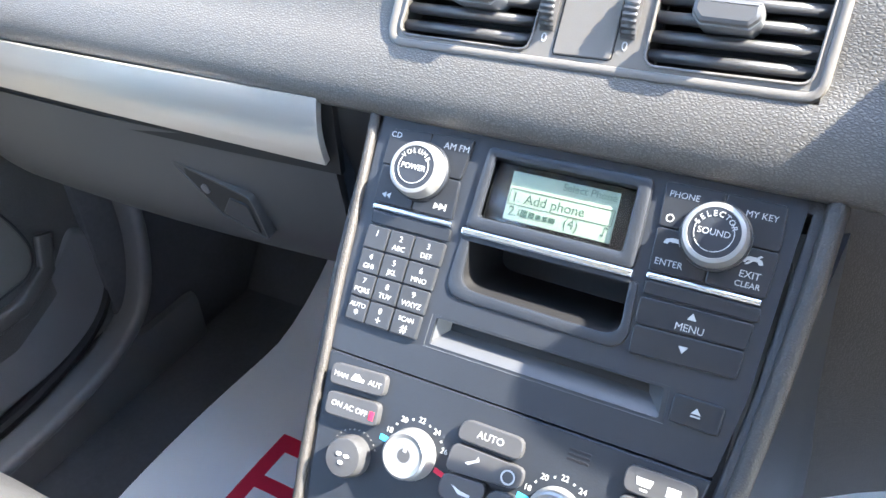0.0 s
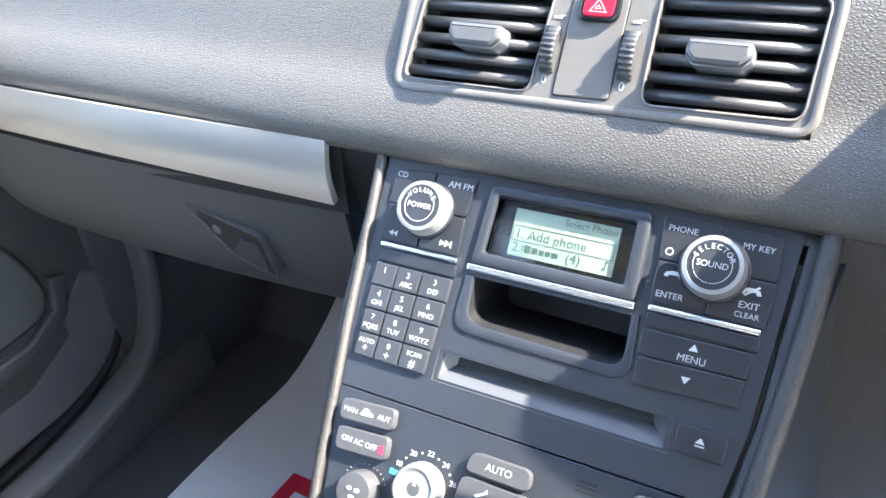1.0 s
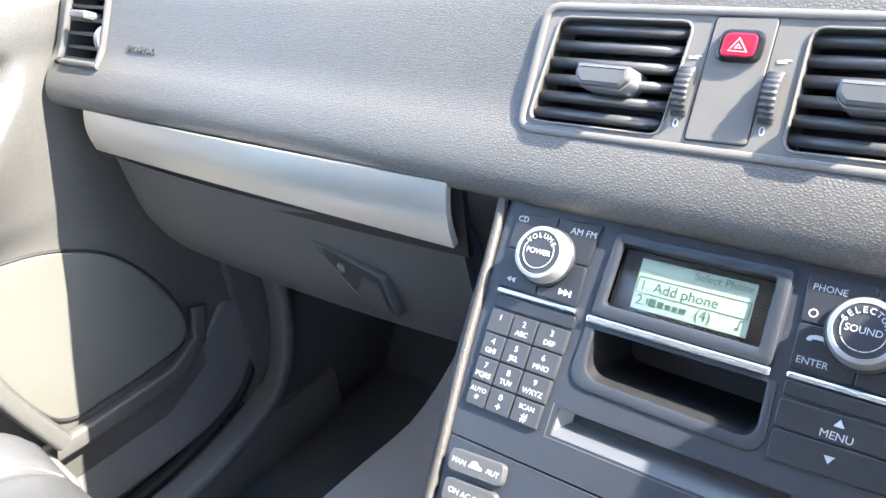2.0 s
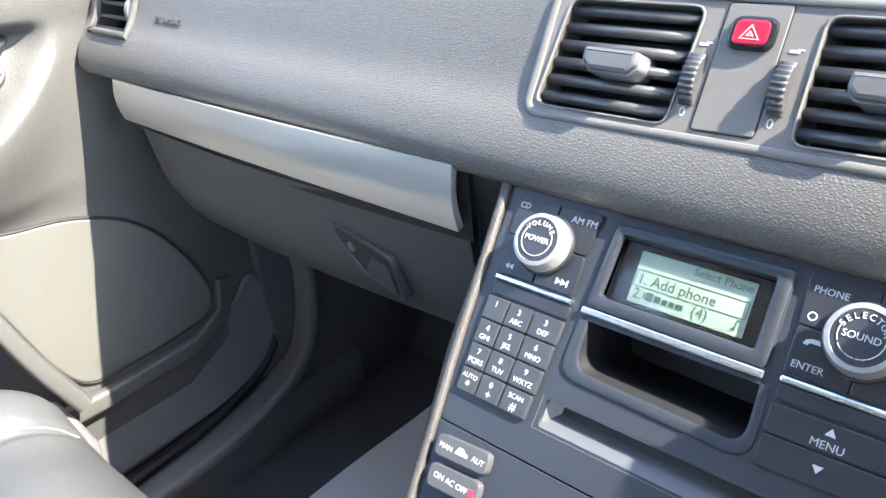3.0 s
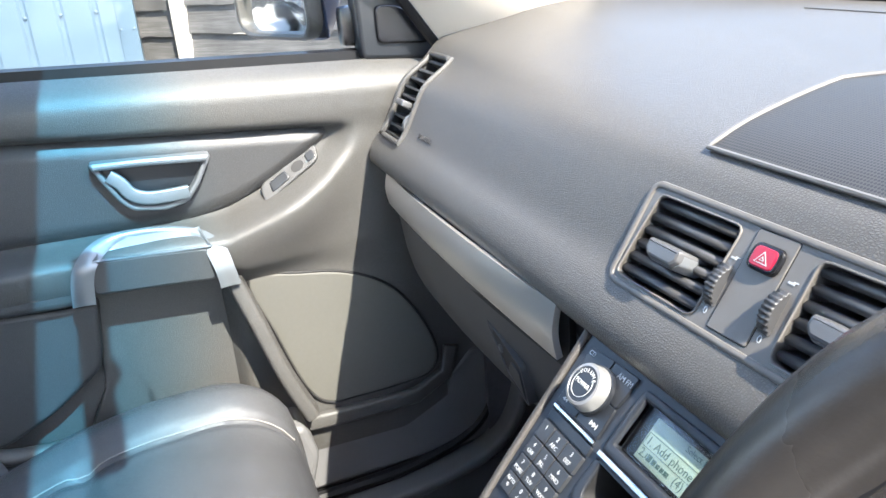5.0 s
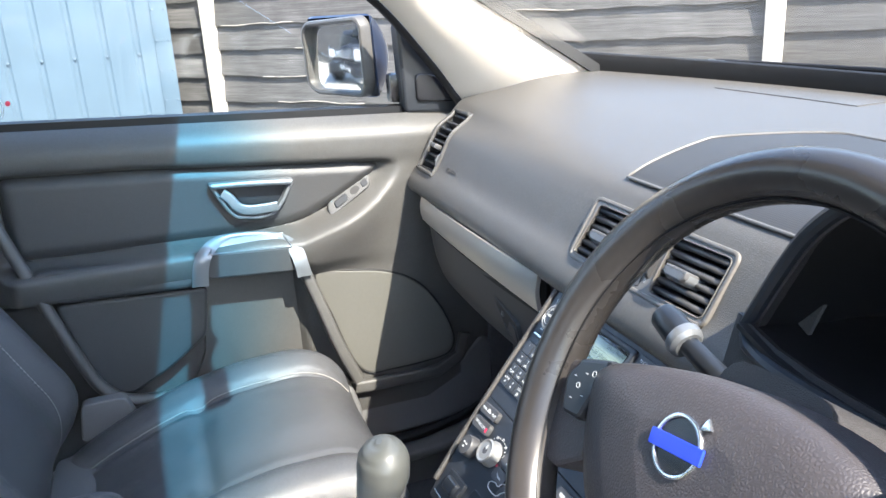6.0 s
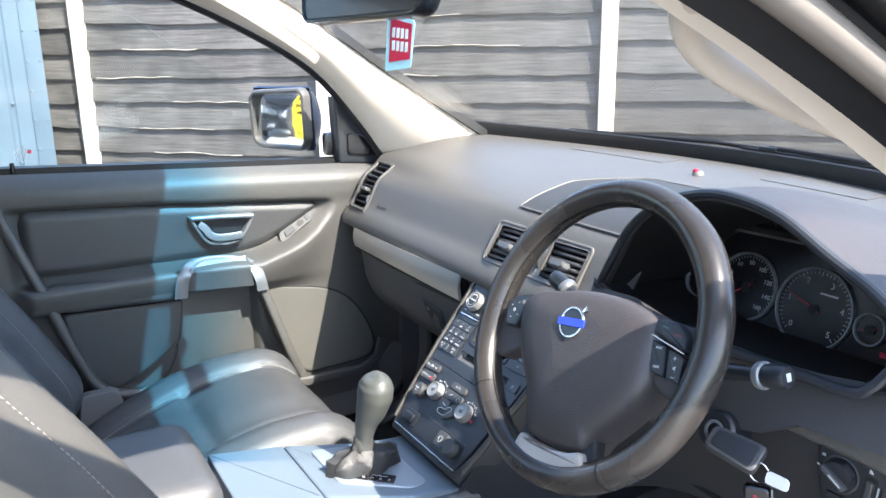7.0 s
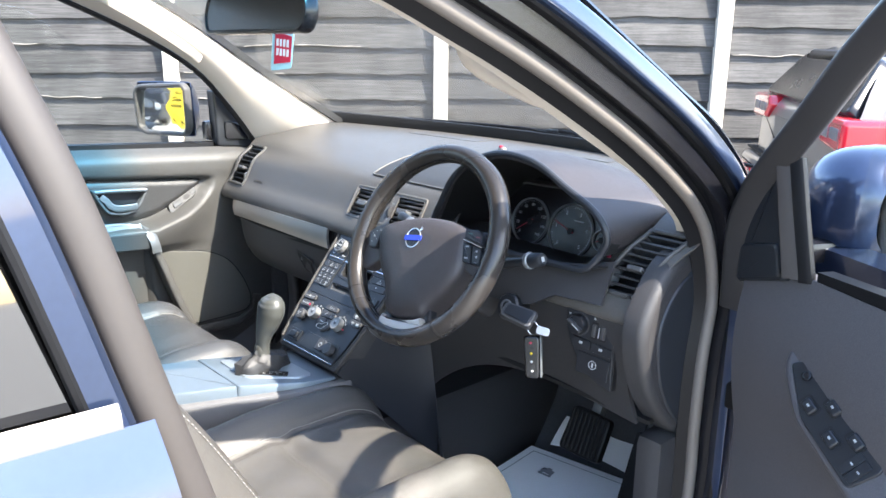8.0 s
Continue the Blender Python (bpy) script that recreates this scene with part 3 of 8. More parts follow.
    part("door_seal", sweep(spline([(-0.722, -0.2, 0.475), (-0.722, 0.273, 0.478), (-0.724, 0.44, 0.490), (-0.728, 0.545, 0.530), (-0.730, 0.585, 0.62), (-0.730, 0.582, 0.75), (-0.728, 0.570, 0.90)], 6), circle(0.011, 10), up=(1, 0, 0)), M_RUBBER, car, "black rubber door seal")
    part("aperture_trim", sweep(spline([(-0.700, -0.2, 0.452), (-0.700, 0.28, 0.455), (-0.702, 0.46, 0.468), (-0.706, 0.575, 0.510), (-0.708, 0.620, 0.61), (-0.708, 0.620, 0.75), (-0.706, 0.61, 0.90)], 6), rounded([(-0.014, -0.022), (0.014, -0.022), (0.010, 0.022), (-0.010, 0.022)], 0.008, 3), up=(1, 0, 0)), M_DOORDARK, car, "dark moulded aperture trim")
    part("sill", box(0.70, 0.80, -2.2, 0.62, 0.36, 0.45, 0.02), M_PAINT, car)
    part("floor_pan", box(-0.72, 0.72, -2.2, 1.0, 0.30, 0.385, 0.0), M_CARPET, car, "charcoal carpet on the cabin floor")
    part("bulkhead", sheet(lambda u, v: (-0.74 + 1.48 * u, 0.80 + 0.16 * math.sin(math.pi * min(1, v * 1.2)) , 0.37 + 0.78 * v), 6, 8, 0.02), M_CARPET, car)
    part("tunnel", box(-0.12, 0.12, -1.4, 0.95, 0.37, 0.66, 0.04), M_PADSOFT, car)
    for x in (-0.745, 0.700):
        part("footwell_side", box(x, x + 0.03, 0.56, 1.0, 0.37, 1.06, 0.01), M_CARPET, car)
    # windscreen with its blue shade band
    def wsf(v0, v1):
        return lambda u, v: Vector((-0.62 + 1.24 * u, 0, 0)).lerp(Vector((-0.55 + 1.10 * u, 0, 0)), v0 + (v1 - v0) * v) + Vector((0, 1.045 - 0.25 * (2 * u - 1) ** 2 - (0.965 - 0.14 * (2 * u - 1) ** 2) * (v0 + (v1 - v0) * v), 1.150 + 0.50 * (v0 + (v1 - v0) * v)))
    part("windscreen", sheet(wsf(0, 1.0), 16, 10, 0.004), M_SCREEN, car, "curved windscreen with a blue shade band along its top")
    part("windscreen_seal", sweep([dash_point(-0.60 + 1.20 * i / 30, 1.0) + Vector((0, -0.010, 0.010)) for i in range(31)], rounded([(-0.006, -0.014), (0.006, -0.014), (0.010, 0.018), (0.002, 0.020)], 0.003, 2)), M_DARK, car, "black windscreen border")
    # band added out of view to shade the driver pillar trim and handle
    cap = [p + Vector((0.020, 0.052, 0.046)) for p in ob[25:]]
    nc = len(cap) - 1
    part("pillar_sun_blocker", sheet(lambda u, v: cap[int(round(u * nc))] + Vector((-0.058, 0.016, 0.006)) * v, nc, 4, 0.004), M_BLACK, car, "unseen black band added to keep sun off the pillar trim")
    edge = [p + Vector((0.004, 0.010, 0.004)) for p in ws]
    part("windscreen_seal", sweep(edge, [(-0.009, -0.008), (0.009, -0.008), (0.009, 0.008), (-0.009, 0.008)], (1, 0, 0)), M_DARK, car, "black windscreen border")
    return car


def build_rear_door():
    door = thing("rear_door", "closed dark blue rear car door with bright waist trim", "car door")
    # upper frame follows the window line; u runs back along the car
    fr = spline([(0.790, -0.325, 0.60), (0.796, -0.335, 0.85), (0.798, -0.352, 1.00), (0.800, -0.376, 1.09), (0.798, -0.402, 1.185), (0.787, -0.440, 1.332), (0.770, -0.477, 1.444), (0.745, -0.52, 1.57)], 6)
    part("door_skin", sheet(lambda u, v: (0.800 + 0.052 * (1 - v ** 7) - 0.012 * (1 - v), -0.368 - 0.046 * v * v - 1.0 * u, 0.45 + 0.72 * v + 0.03 * u), 8, 24, 0.03), M_PAINT, door)
    part("window_frame", sweep([p + Vector((0.004, -0.036, 0)) for p in fr], [(-0.014, -0.012), (0.014, -0.012), (0.014, 0.006), (0.008, 0.012), (-0.014, 0.012)], (1, 0, 0)), M_PAINT, door, "dark blue painted window frame")
    part("seal", sweep([p + Vector((-0.001, -0.002, 0)) for p in fr], circle(0.0165, 14, ry=0.0110), (1, 0, 0)), M_RUBBER2, door, "grey-brown rubber door seal")
    part("seal", sweep([p + Vector((0.012, -0.051, 0)) for p in fr], circle(0.005, 8), (1, 0, 0)), M_RUBBER, door, "black window channel rubber")
    part("window", sheet(lambda u, v: (0.800 - 0.055 * v, -0.43 - 0.10 * v - 0.8 * u, 1.185 + 0.37 * v + 0.03 * u), 4, 6, 0.004), M_PRIV, door, "tinted rear side window")
    part("waist_trim", sheet(lambda u, v: (0.812 + 0.006 * math.sin(math.pi * v), -0.436 - 0.95 * u, 1.172 + 0.020 * v + 0.035 * u), 8, 4, 0.01), M_BRIGHT, door, "bright metal waist strip")
    return door


M_BRIGHT = material("satin_bright_trim", (0.16, 0.16, 0.165), 0.45, metal=0.4, spots=0.06)
M_RUBBER2 = material("brown_grey_rubber", (0.046, 0.040, 0.037), 0.5, spots=0.15)
M_PRIV = glass("privacy_glass", (0.07, 0.075, 0.08), 0.03, 0.20)


# ---- dashboard ----
def dash_profile(x):
    """The pad's section at x: points (y, z) from the lower lip to the windscreen."""
    w = min(1.0, abs(x) / 0.6) ** 2
    end = 0.955 - 0.25 * min(1.0, abs(x) / 0.6) ** 2
    key = [(0.440, 1.004), (0.412, 1.004), (0.403, 1.012), (0.4045, 1.026), (0.414, 1.043), (0.4295, 1.062), (0.4445, 1.090), (0.460, 1.116),
           (0.478 + 0.012 * w, 1.137), (0.520, 1.155 + 0.008 * w), (0.60 - 0.01 * w, 1.172 + 0.018 * w)]
    y1 = end - 0.60
    for f, dz in ((0.3, 0.008), (0.65, 0.013), (1.0, 0.012)):
        key.append((0.60 - 0.01 * w + y1 * f, 1.172 + 0.018 * w + dz + 0.008 * w * f))
    return key


def dash_point(x, s):
    key = dash_profile(x)
    i = s * (len(key) - 1)
    k = min(int(i), len(key) - 2)
    pts = [Vector(key[max(0, min(len(key) - 1, k + d))]) for d in (-1, 0, 1, 2)]
    a, b, c, d = pts
    t = i - k
    p = 0.5 * (2 * b + (c - a) * t + (2 * a - 5 * b + 4 * c - d) * t * t + (3 * b - a - 3 * c + d) * t ** 3)
    return Vector((x, p.x, p.y))


PAD_HOLES = [(-0.1230, 0.1190, 4.45 / 13, 6.86 / 13), (-0.684, -0.608, 4.35 / 13, 8.3 / 13), (0.608, 0.684, 4.35 / 13, 8.3 / 13), (0.222, 0.606, 4.6 / 13, 9.6 / 13)]


def shear(x, s):
    """The driver end of the pad leans outwards towards its top."""
    return (0.045 * min(1.2, max(-0.2, (s * 13 - 4.36) / 3.6)) - 0.020) * min(1.0, max(0.0, (x - 0.50) / 0.10))


def build_pad(dash):
    xs = set(round(-0.70 + 1.40 * i / 60, 4) for i in range(61))
    ss = set(round(i / 52, 5) for i in range(53))
    hx = {x for hole in PAD_HOLES for x in hole[:2]}
    hs = {round(q, 5) for hole in PAD_HOLES for q in hole[2:]}
    xs = sorted(hx | {x for x in xs if min(abs(x - h) for h in hx) > 0.006})
    ss = sorted(hs | {q for q in ss if min(abs(q - h) for h in hs) > 0.006})
    bm = bmesh.new()
    V = {}

    def vert(i, j):
        if (i, j) not in V:
            V[i, j] = bm.verts.new(dash_point(xs[i], ss[j]) + Vector((shear(xs[i], ss[j]), 0, 0)))
        return V[i, j]
    for i in range(len(xs) - 1):
        for j in range(len(ss) - 1):
            mx, ms = (xs[i] + xs[i + 1]) / 2, (ss[j] + ss[j + 1]) / 2
            if any(x0 < mx < x1 and s0 < ms < s1 for x0, x1, s0, s1 in PAD_HOLES):
                continue
            bm.faces.new((vert(i, j), vert(i + 1, j), vert(i + 1, j + 1), vert(i, j + 1)))
    bm.normal_update()
    bmesh.ops.solidify(bm, geom=bm.faces[:], thickness=0.004)
    part("upper_pad", bm, M_PAD, dash, "dark grey grained soft dash pad", smooth=60)


VENT = frame_of((0, 0.4236, 1.0544), (1, 0, 0), (0, math.cos(radians(60)), math.sin(radians(60))))


def build_vent(dash, m, quad, slats, tab, name="air_vent", bez=0.010, taper=1.0):
    """An air vent: bezel, dark duct, slats and a thumb tab. quad: opening corners bl, br, tr, tl."""
    pts = rounded(quad, 0.006, 3)
    vent = part(name, ring_slab(inset(pts if area2(pts) > 0 else pts[::-1], -bez), pts if area2(pts) > 0 else pts[::-1], m, -0.02, 0.0022, 0.0008), M_PAD2, dash, "grey plastic vent bezel")
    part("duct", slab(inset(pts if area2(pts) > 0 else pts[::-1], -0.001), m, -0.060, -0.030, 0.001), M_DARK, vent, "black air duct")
    bl, br, tr, tl = [Vector(q) for q in quad]
    for i in range(slats):
        f = (i + 0.55) / slats
        a, b = bl.lerp(tl, f), br.lerp(tr, f)
        bm = bmesh.new()
        t = 0.0031
        vs = []
        for q in (a, b):
            vs.append([bm.verts.new(m @ Vector((q.x, q.y + dy, dz))) for dy, dz in ((-t, -0.003), (0, -0.0005), (t, -0.003), (t * 1.2 + 0.0035, -0.024), (-t * 1.2 + 0.0035, -0.024))])
        for k in range(5):
            bm.faces.new((vs[0][k - 1], vs[0][k], vs[1][k], vs[1][k - 1]))
        bm.faces.new(vs[0])
        bm.faces.new(vs[1][::-1])
        part("slat", bm, M_SLAT, vent)
    if tab:
        cx, cy, w, h = tab
        shp = rounded([(-w / 2, -h * 0.1), (-w * 0.36, -h / 2), (w * 0.36, -h / 2), (w / 2, -h * 0.1), (w / 2 * 0.96, h / 2), (-w / 2 * 0.96, h / 2)], 0.0016, 3)
        part("tab", slab([(cx + x, cy + y) for x, y in shp], m, -0.012, 0.0150, 0.0026), M_TAB, vent, "pewter thumb tab")
        part("tab_edge", slab([(cx + x * 1.01, cy - 0.0012 + y * 1.02) for x, y in shp], m, -0.010, 0.0115, 0.0016), M_SILVER, vent, "bright lower edge of the tab")
    return vent


def build_thumbwheel(dash, u, v):
    m = at(VENT, u, v, -0.008) @ Matrix.Rotation(radians(90), 4, "Y")
    n = 64
    bm = bmesh.new()
    prof = []
    for i in range(n * 2):
        r = 0.0172 if (i // 2) % 2 else 0.0162
        prof.append((r * math.cos(math.pi * i / n), r * math.sin(math.pi * i / n)))
    slab(prof, m, -0.0040, 0.0040, 0.0006, 1, bm=bm)
    part("thumbwheel", bm, M_SLAT, dash, "ribbed black air flow wheel", smooth=20)
    word("0", 0.007, at(VENT, u - 0.001, v - 0.0175, 0.0011), M_WHITE, dash)
    bars([(-0.0035, -0.0008, 0.0015, 0.0006), (0.0, 0.0006, 0.0035, 0.0014)], at(VENT, u + 0.002, v + 0.0185, 0.0011), M_WHITE, dash)


def build_side_vent(dash, side):
    xi, xo = side * 0.609, side * 0.683
    sa, sb = 4.36 / 13, 8.29 / 13

    def surf(f, t, deep):
        a, b = dash_point(side * 0.64, sa + (sb - sa) * max(0, t - 0.02)), dash_point(side * 0.64, sa + (sb - sa) * min(1, t + 0.02))
        d = (b - a).normalized()
        n = Vector((0, -d.z, d.y))
        return dash_point(xi + (xo - xi) * f, sa + (sb - sa) * t) + n * deep + Vector((shear(xi + (xo - xi) * f, sa + (sb - sa) * t), 0, 0))
    loop = [surf(i / 8, 0, 0.001) for i in range(8)] + [surf(1, i / 16, 0.001) for i in range(16)] + [surf(1 - i / 8, 1, 0.001) for i in range(8)] + [surf(0, 1 - i / 16, 0.001) for i in range(16)]
    vent = part("side_vent", sweep(loop, circle(0.0038, 10), up=(side, 0.2, 0.2), closed=True), M_DOOR, dash, "grey rimmed side air vent")
    part("duct", sheet(lambda u, v: surf(u * 1.1 - 0.05, v, -0.034), 3, 12, 0.003), M_DARK, vent, "black air duct")
    for f in (-0.02, 1.02):
        part("duct_wall", sheet(lambda u, v: surf(f, v, -0.036 * u), 2, 12, 0.002), M_SLAT, vent)
    for f in (0.0, 1.0):
        part("duct_wall", sheet(lambda u, v: surf(v, f, -0.036 * u), 2, 4, 0.002), M_SLAT, vent)
    for i in range(9):
        t = (i + 0.6) / 9.2
        a, b = [surf(0, t + dt, dd) for dt, dd in ((-0.012, -0.002), (0.012, -0.001), (0.045, -0.024), (0.015, -0.026))], [surf(1, t + dt, dd) for dt, dd in ((-0.012, -0.002), (0.012, -0.001), (0.045, -0.024), (0.015, -0.026))]
        bm = bmesh.new()
        va, vb = [bm.verts.new(p) for p in a], [bm.verts.new(p) for p in b]
        for k in range(4):
            bm.faces.new((va[k - 1], va[k], vb[k], vb[k - 1]))
        bm.faces.new(va)
        bm.faces.new(vb[::-1])
        part("slat", bm, M_SLAT, vent)
    tm = frame_of(surf(0.55, 0.42, 0.002), (1, 0, 0), surf(0.55, 0.52, 0) - surf(0.55, 0.42, 0))
    part("tab", slab(rounded([(-0.014, -0.004), (0.014, -0.004), (0.014, 0.004), (-0.014, 0.004)], 0.002, 2), tm, -0.012, 0.008, 0.002), M_TAB, vent, "pewter thumb tab")
    part("thumbwheel", lathe([(0.0, -0.003), (0.0145, -0.003), (0.0145, 0.003), (0.0, 0.003)], frame_of(surf(0.09, 0.26, -0.008), (0, 1, 0), (0, 0, 1)), 30), M_SILVER, vent, "small air flow wheel")


def build_dashboard():
    dash = thing("dashboard", "dark grey grained plastic car dashboard with air vents", "dashboard")
    build_pad(dash)
    # centre vents and the plate between them
    lq = [(-0.119, 0.001), (-0.036, 0.002), (-0.030, 0.064), (-0.111, 0.063)]
    rq = [(0.031, 0.003), (0.113, 0.005), (0.115, 0.066), (0.032, 0.064)]
    out = rounded([(-0.1265, -0.0065), (0.1205, -0.0035), (0.1225, 0.0735), (-0.1235, 0.0715)], 0.011, 6)
    part("vent_panel", holed_plate(out, [rounded(lq, 0.006, 3), rounded(rq, 0.006, 3)], VENT, -0.016, 0.0010), M_PAD2, dash, "smooth grey panel round the air vents", smooth=20)
    part("vent_rim", ring_slab(inset(out, -0.0010), inset(out, 0.0042), VENT, -0.006, 0.0027, 0.0018), M_PAD2, dash, "raised rounded rim of the vent panel")
    build_vent(dash, VENT, lq, 6, (-0.071, 0.0290, 0.034, 0.0125), bez=0.0016)
    build_vent(dash, VENT, rq, 6, (0.068, 0.0320, 0.034, 0.0125), bez=0.0016)
    pq = rounded([(-0.0205, 0.0015), (0.0125, 0.0025), (0.0145, 0.0685), (-0.0175, 0.0675)], 0.002, 3)
    part("plate_groove", ring_slab(inset(pq, -0.0007), pq, VENT, -0.002, 0.00125, 0.0001), M_DARK, dash, "thin dark joint round the switch plate")
    plate = part("switch_plate", slab(pq, VENT, -0.002, 0.0019, 0.0006), M_PAD2, dash)
    part("hazard_button", slab(rounded([(-0.0140, 0.0440), (0.0100, 0.0442), (0.0105, 0.0615), (-0.0130, 0.0612)], 0.006, 4), VENT, 0.001, 0.0052, 0.002), M_BLACK, plate, "black rimmed hazard warning button")
    part("lens", slab(rounded([(-0.0112, 0.0462), (0.0072, 0.0464), (0.0077, 0.0592), (-0.0102, 0.0590)], 0.004, 4), VENT, 0.004, 0.0060, 0.001), M_RED, dash, "red hazard button lens")
    tri = [(-0.0070, 0.0490), (0.0035, 0.0490), (-0.0018, 0.0565)]
    for k, q in enumerate((0.0, 0.0018)):
        t2 = inset(tri, q)
        part("triangle", ring_slab(t2, inset(t2, 0.0005), VENT, 0.0059, 0.0062, 0.0001), M_WHITE, dash)
    build_thumbwheel(dash, -0.0265, 0.027)
    build_thumbwheel(dash, 0.0195, 0.028)
    # side vents follow the roll of the pad
    for side in (-1, 1):
        build_side_vent(dash, side)
    # aluminium strip and the cavity shell behind it
    def strip(u, v):
        x = -0.648 + 0.473 * u
        bow = math.sin(math.pi * u)
        return (x, 0.4095 - 0.006 * u - 0.010 * bow - 0.004 * math.sin(math.pi * v), 0.961 + 0.006 * bow * (1 - v) + v * (0.044 + 0.006 * u + 0.003 * bow))
    part("trim_strip", sheet(strip, 40, 8, 0.006), M_ALU, dash, "brushed aluminium trim strip")
    part("trim_backing", sheet(lambda u, v: (-0.662 + 0.492 * u, 0.4185 - 0.006 * u - 0.010 * math.sin(math.pi * u), 0.950 + v * 0.062), 20, 3, 0.006), M_DARK, dash)

    # glovebox lid
    def lid(u, v):
        x = -0.668 + 0.492 * u
        q = 1 - v
        cut = 0.055 * max(0, (0.16 - u) / 0.16) ** 1.6
        return (x, 0.414 - 0.010 * math.sin(math.pi * u) + 0.016 * q + 0.030 * q ** 4 + 0.05 * max(0, (0.12 - u) / 0.12) ** 2, 0.957 - (0.128 - cut) * q - 0.004 * math.sin(math.pi * q))
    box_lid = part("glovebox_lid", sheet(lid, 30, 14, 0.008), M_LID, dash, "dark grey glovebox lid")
    lm = frame_of((-0.292, 0.4125, 0.902), (0.95, 0.0, -0.24), (0.24, -0.14, 1.0))
    shp = rounded([(-0.046, 0.014), (0.030, 0.016), (0.046, -0.020), (0.0, -0.018)], 0.004, 3)
    latch = part("latch", ring_slab(inset(shp if area2(shp) > 0 else shp[::-1], -0.002), shp if area2(shp) > 0 else shp[::-1], lm, -0.012, 0.0018, 0.0006), M_LID, box_lid, "recessed glovebox latch")
    part("latch_back", slab(shp, lm, -0.010, 0.0008, 0.0003), M_DARK, box_lid)
    part("latch_lever", slab(rounded([(0.002, -0.015), (0.040, -0.018), (0.028, 0.008), (0.010, 0.006)], 0.003, 3), lm, -0.006, 0.0022, 0.001), M_PANEL, box_lid, "pull lever of the latch")
    part("lock_cylinder", lathe([(0.0045, 0), (0.0045, 0.0015), (0.0035, 0.002), (0, 0.002)], at(lm, -0.014, 0.002, 0.0005), 16), M_TAB, box_lid, "small metal lock cylinder")
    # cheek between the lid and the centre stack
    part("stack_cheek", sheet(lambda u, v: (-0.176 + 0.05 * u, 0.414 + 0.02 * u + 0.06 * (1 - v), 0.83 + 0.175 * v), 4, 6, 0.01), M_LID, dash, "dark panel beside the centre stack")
    # closing sheet; the shade under the dash is put into its colour
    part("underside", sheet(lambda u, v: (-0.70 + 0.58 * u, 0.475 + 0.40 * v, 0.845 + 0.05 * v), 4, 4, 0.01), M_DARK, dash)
    # side of the stack in the driver footwell
    def side_wall(u, v):
        w = -0.166 + 0.286 * u
        a = Vector((0.110 + 0.034 * u, 0.331 + 0.669 * w + 0.006, 0.92 + 0.743 * w - 0.006))
        return a.lerp(Vector((a.x + 0.045, a.y + 0.05 + 0.30 * (1 - u), 0.42)), v)
    # grey plastic given the darker panel colour to stand in for footwell shade
    part("side_wall", sheet(side_wall, 10, 10, 0.006), M_PANEL, dash, "side wall of the centre stack, darkened for footwell shade")
    word("SRS AIRBAG", 0.0085, frame_of(dash_point(-0.545, 5.15 / 13) + Vector((0, -0.0006, 0.0006)), (1, 0, 0), dash_point(-0.545, 5.8 / 13) - dash_point(-0.545, 4.6 / 13)), M_PADSOFT, dash, "embossing", 0.0004)

    # speaker grille on the top
    def gr(u, v):
        y0 = 0.487
        x = -0.098 + 0.285 * u
        y = y0 - 0.030 * u + (0.170 - 0.06 * abs(2 * u - 0.9) ** 2) * v
        z = dash_point(x, 0.6)
        s = 8.0 / 13 + (10.6 - 8.0) / 13 * v
        p = dash_point(x, (8.1 + (10.9 - 8.1) * v * (1 - 0.35 * max(0, (0.35 - u) / 0.35) ** 1.5)) / 13)
        return p + Vector((0, 0, 0.003))
    part("speaker_grille", sheet(gr, 24, 12, 0.003), M_GRILLE, dash, "black perforated speaker grille")
    rim = [gr(i / 30, 0) for i in range(31)] + [gr(1, i / 12) for i in range(1, 13)] + [gr(1 - i / 30, 1) for i in range(1, 31)] + [gr(0, 1 - i / 12) for i in range(1, 12)]
    part("grille_rim", sweep(rim, circle(0.0020, 8), closed=True), M_PAD2, dash, "raised rim of the speaker grille")
    # sunlight sensor with a red alarm lamp
    p = dash_point(0.018, 11.65 / 13)
    part("light_sensor", lathe([(0.011, 0), (0.010, 0.004), (0.007, 0.007), (0, 0.008)], Matrix.Translation(p), 20), M_VENT, dash, "small domed light sensor")
    part("alarm_lamp", lathe([(0.006, 0), (0.005, 0.004), (0, 0.006)], Matrix.Translation(p + Vector((-0.002, -0.004, 0.006))), 12), M_RED, dash, "tiny red alarm lamp")
    for x in (-0.33, 0.12):
        part("defrost_slot", sheet(lambda u, v: dash_point(x + 0.22 * u, (12.0 + 0.45 * v) / 13) + Vector((0, 0, 0.0012)), 8, 2, 0.002), M_PAD, dash, "windscreen defroster slot")
    return dash


M_GRILLE = material("perforated_grille", (0.042, 0.038, 0.033), 0.5, spots=0.05)


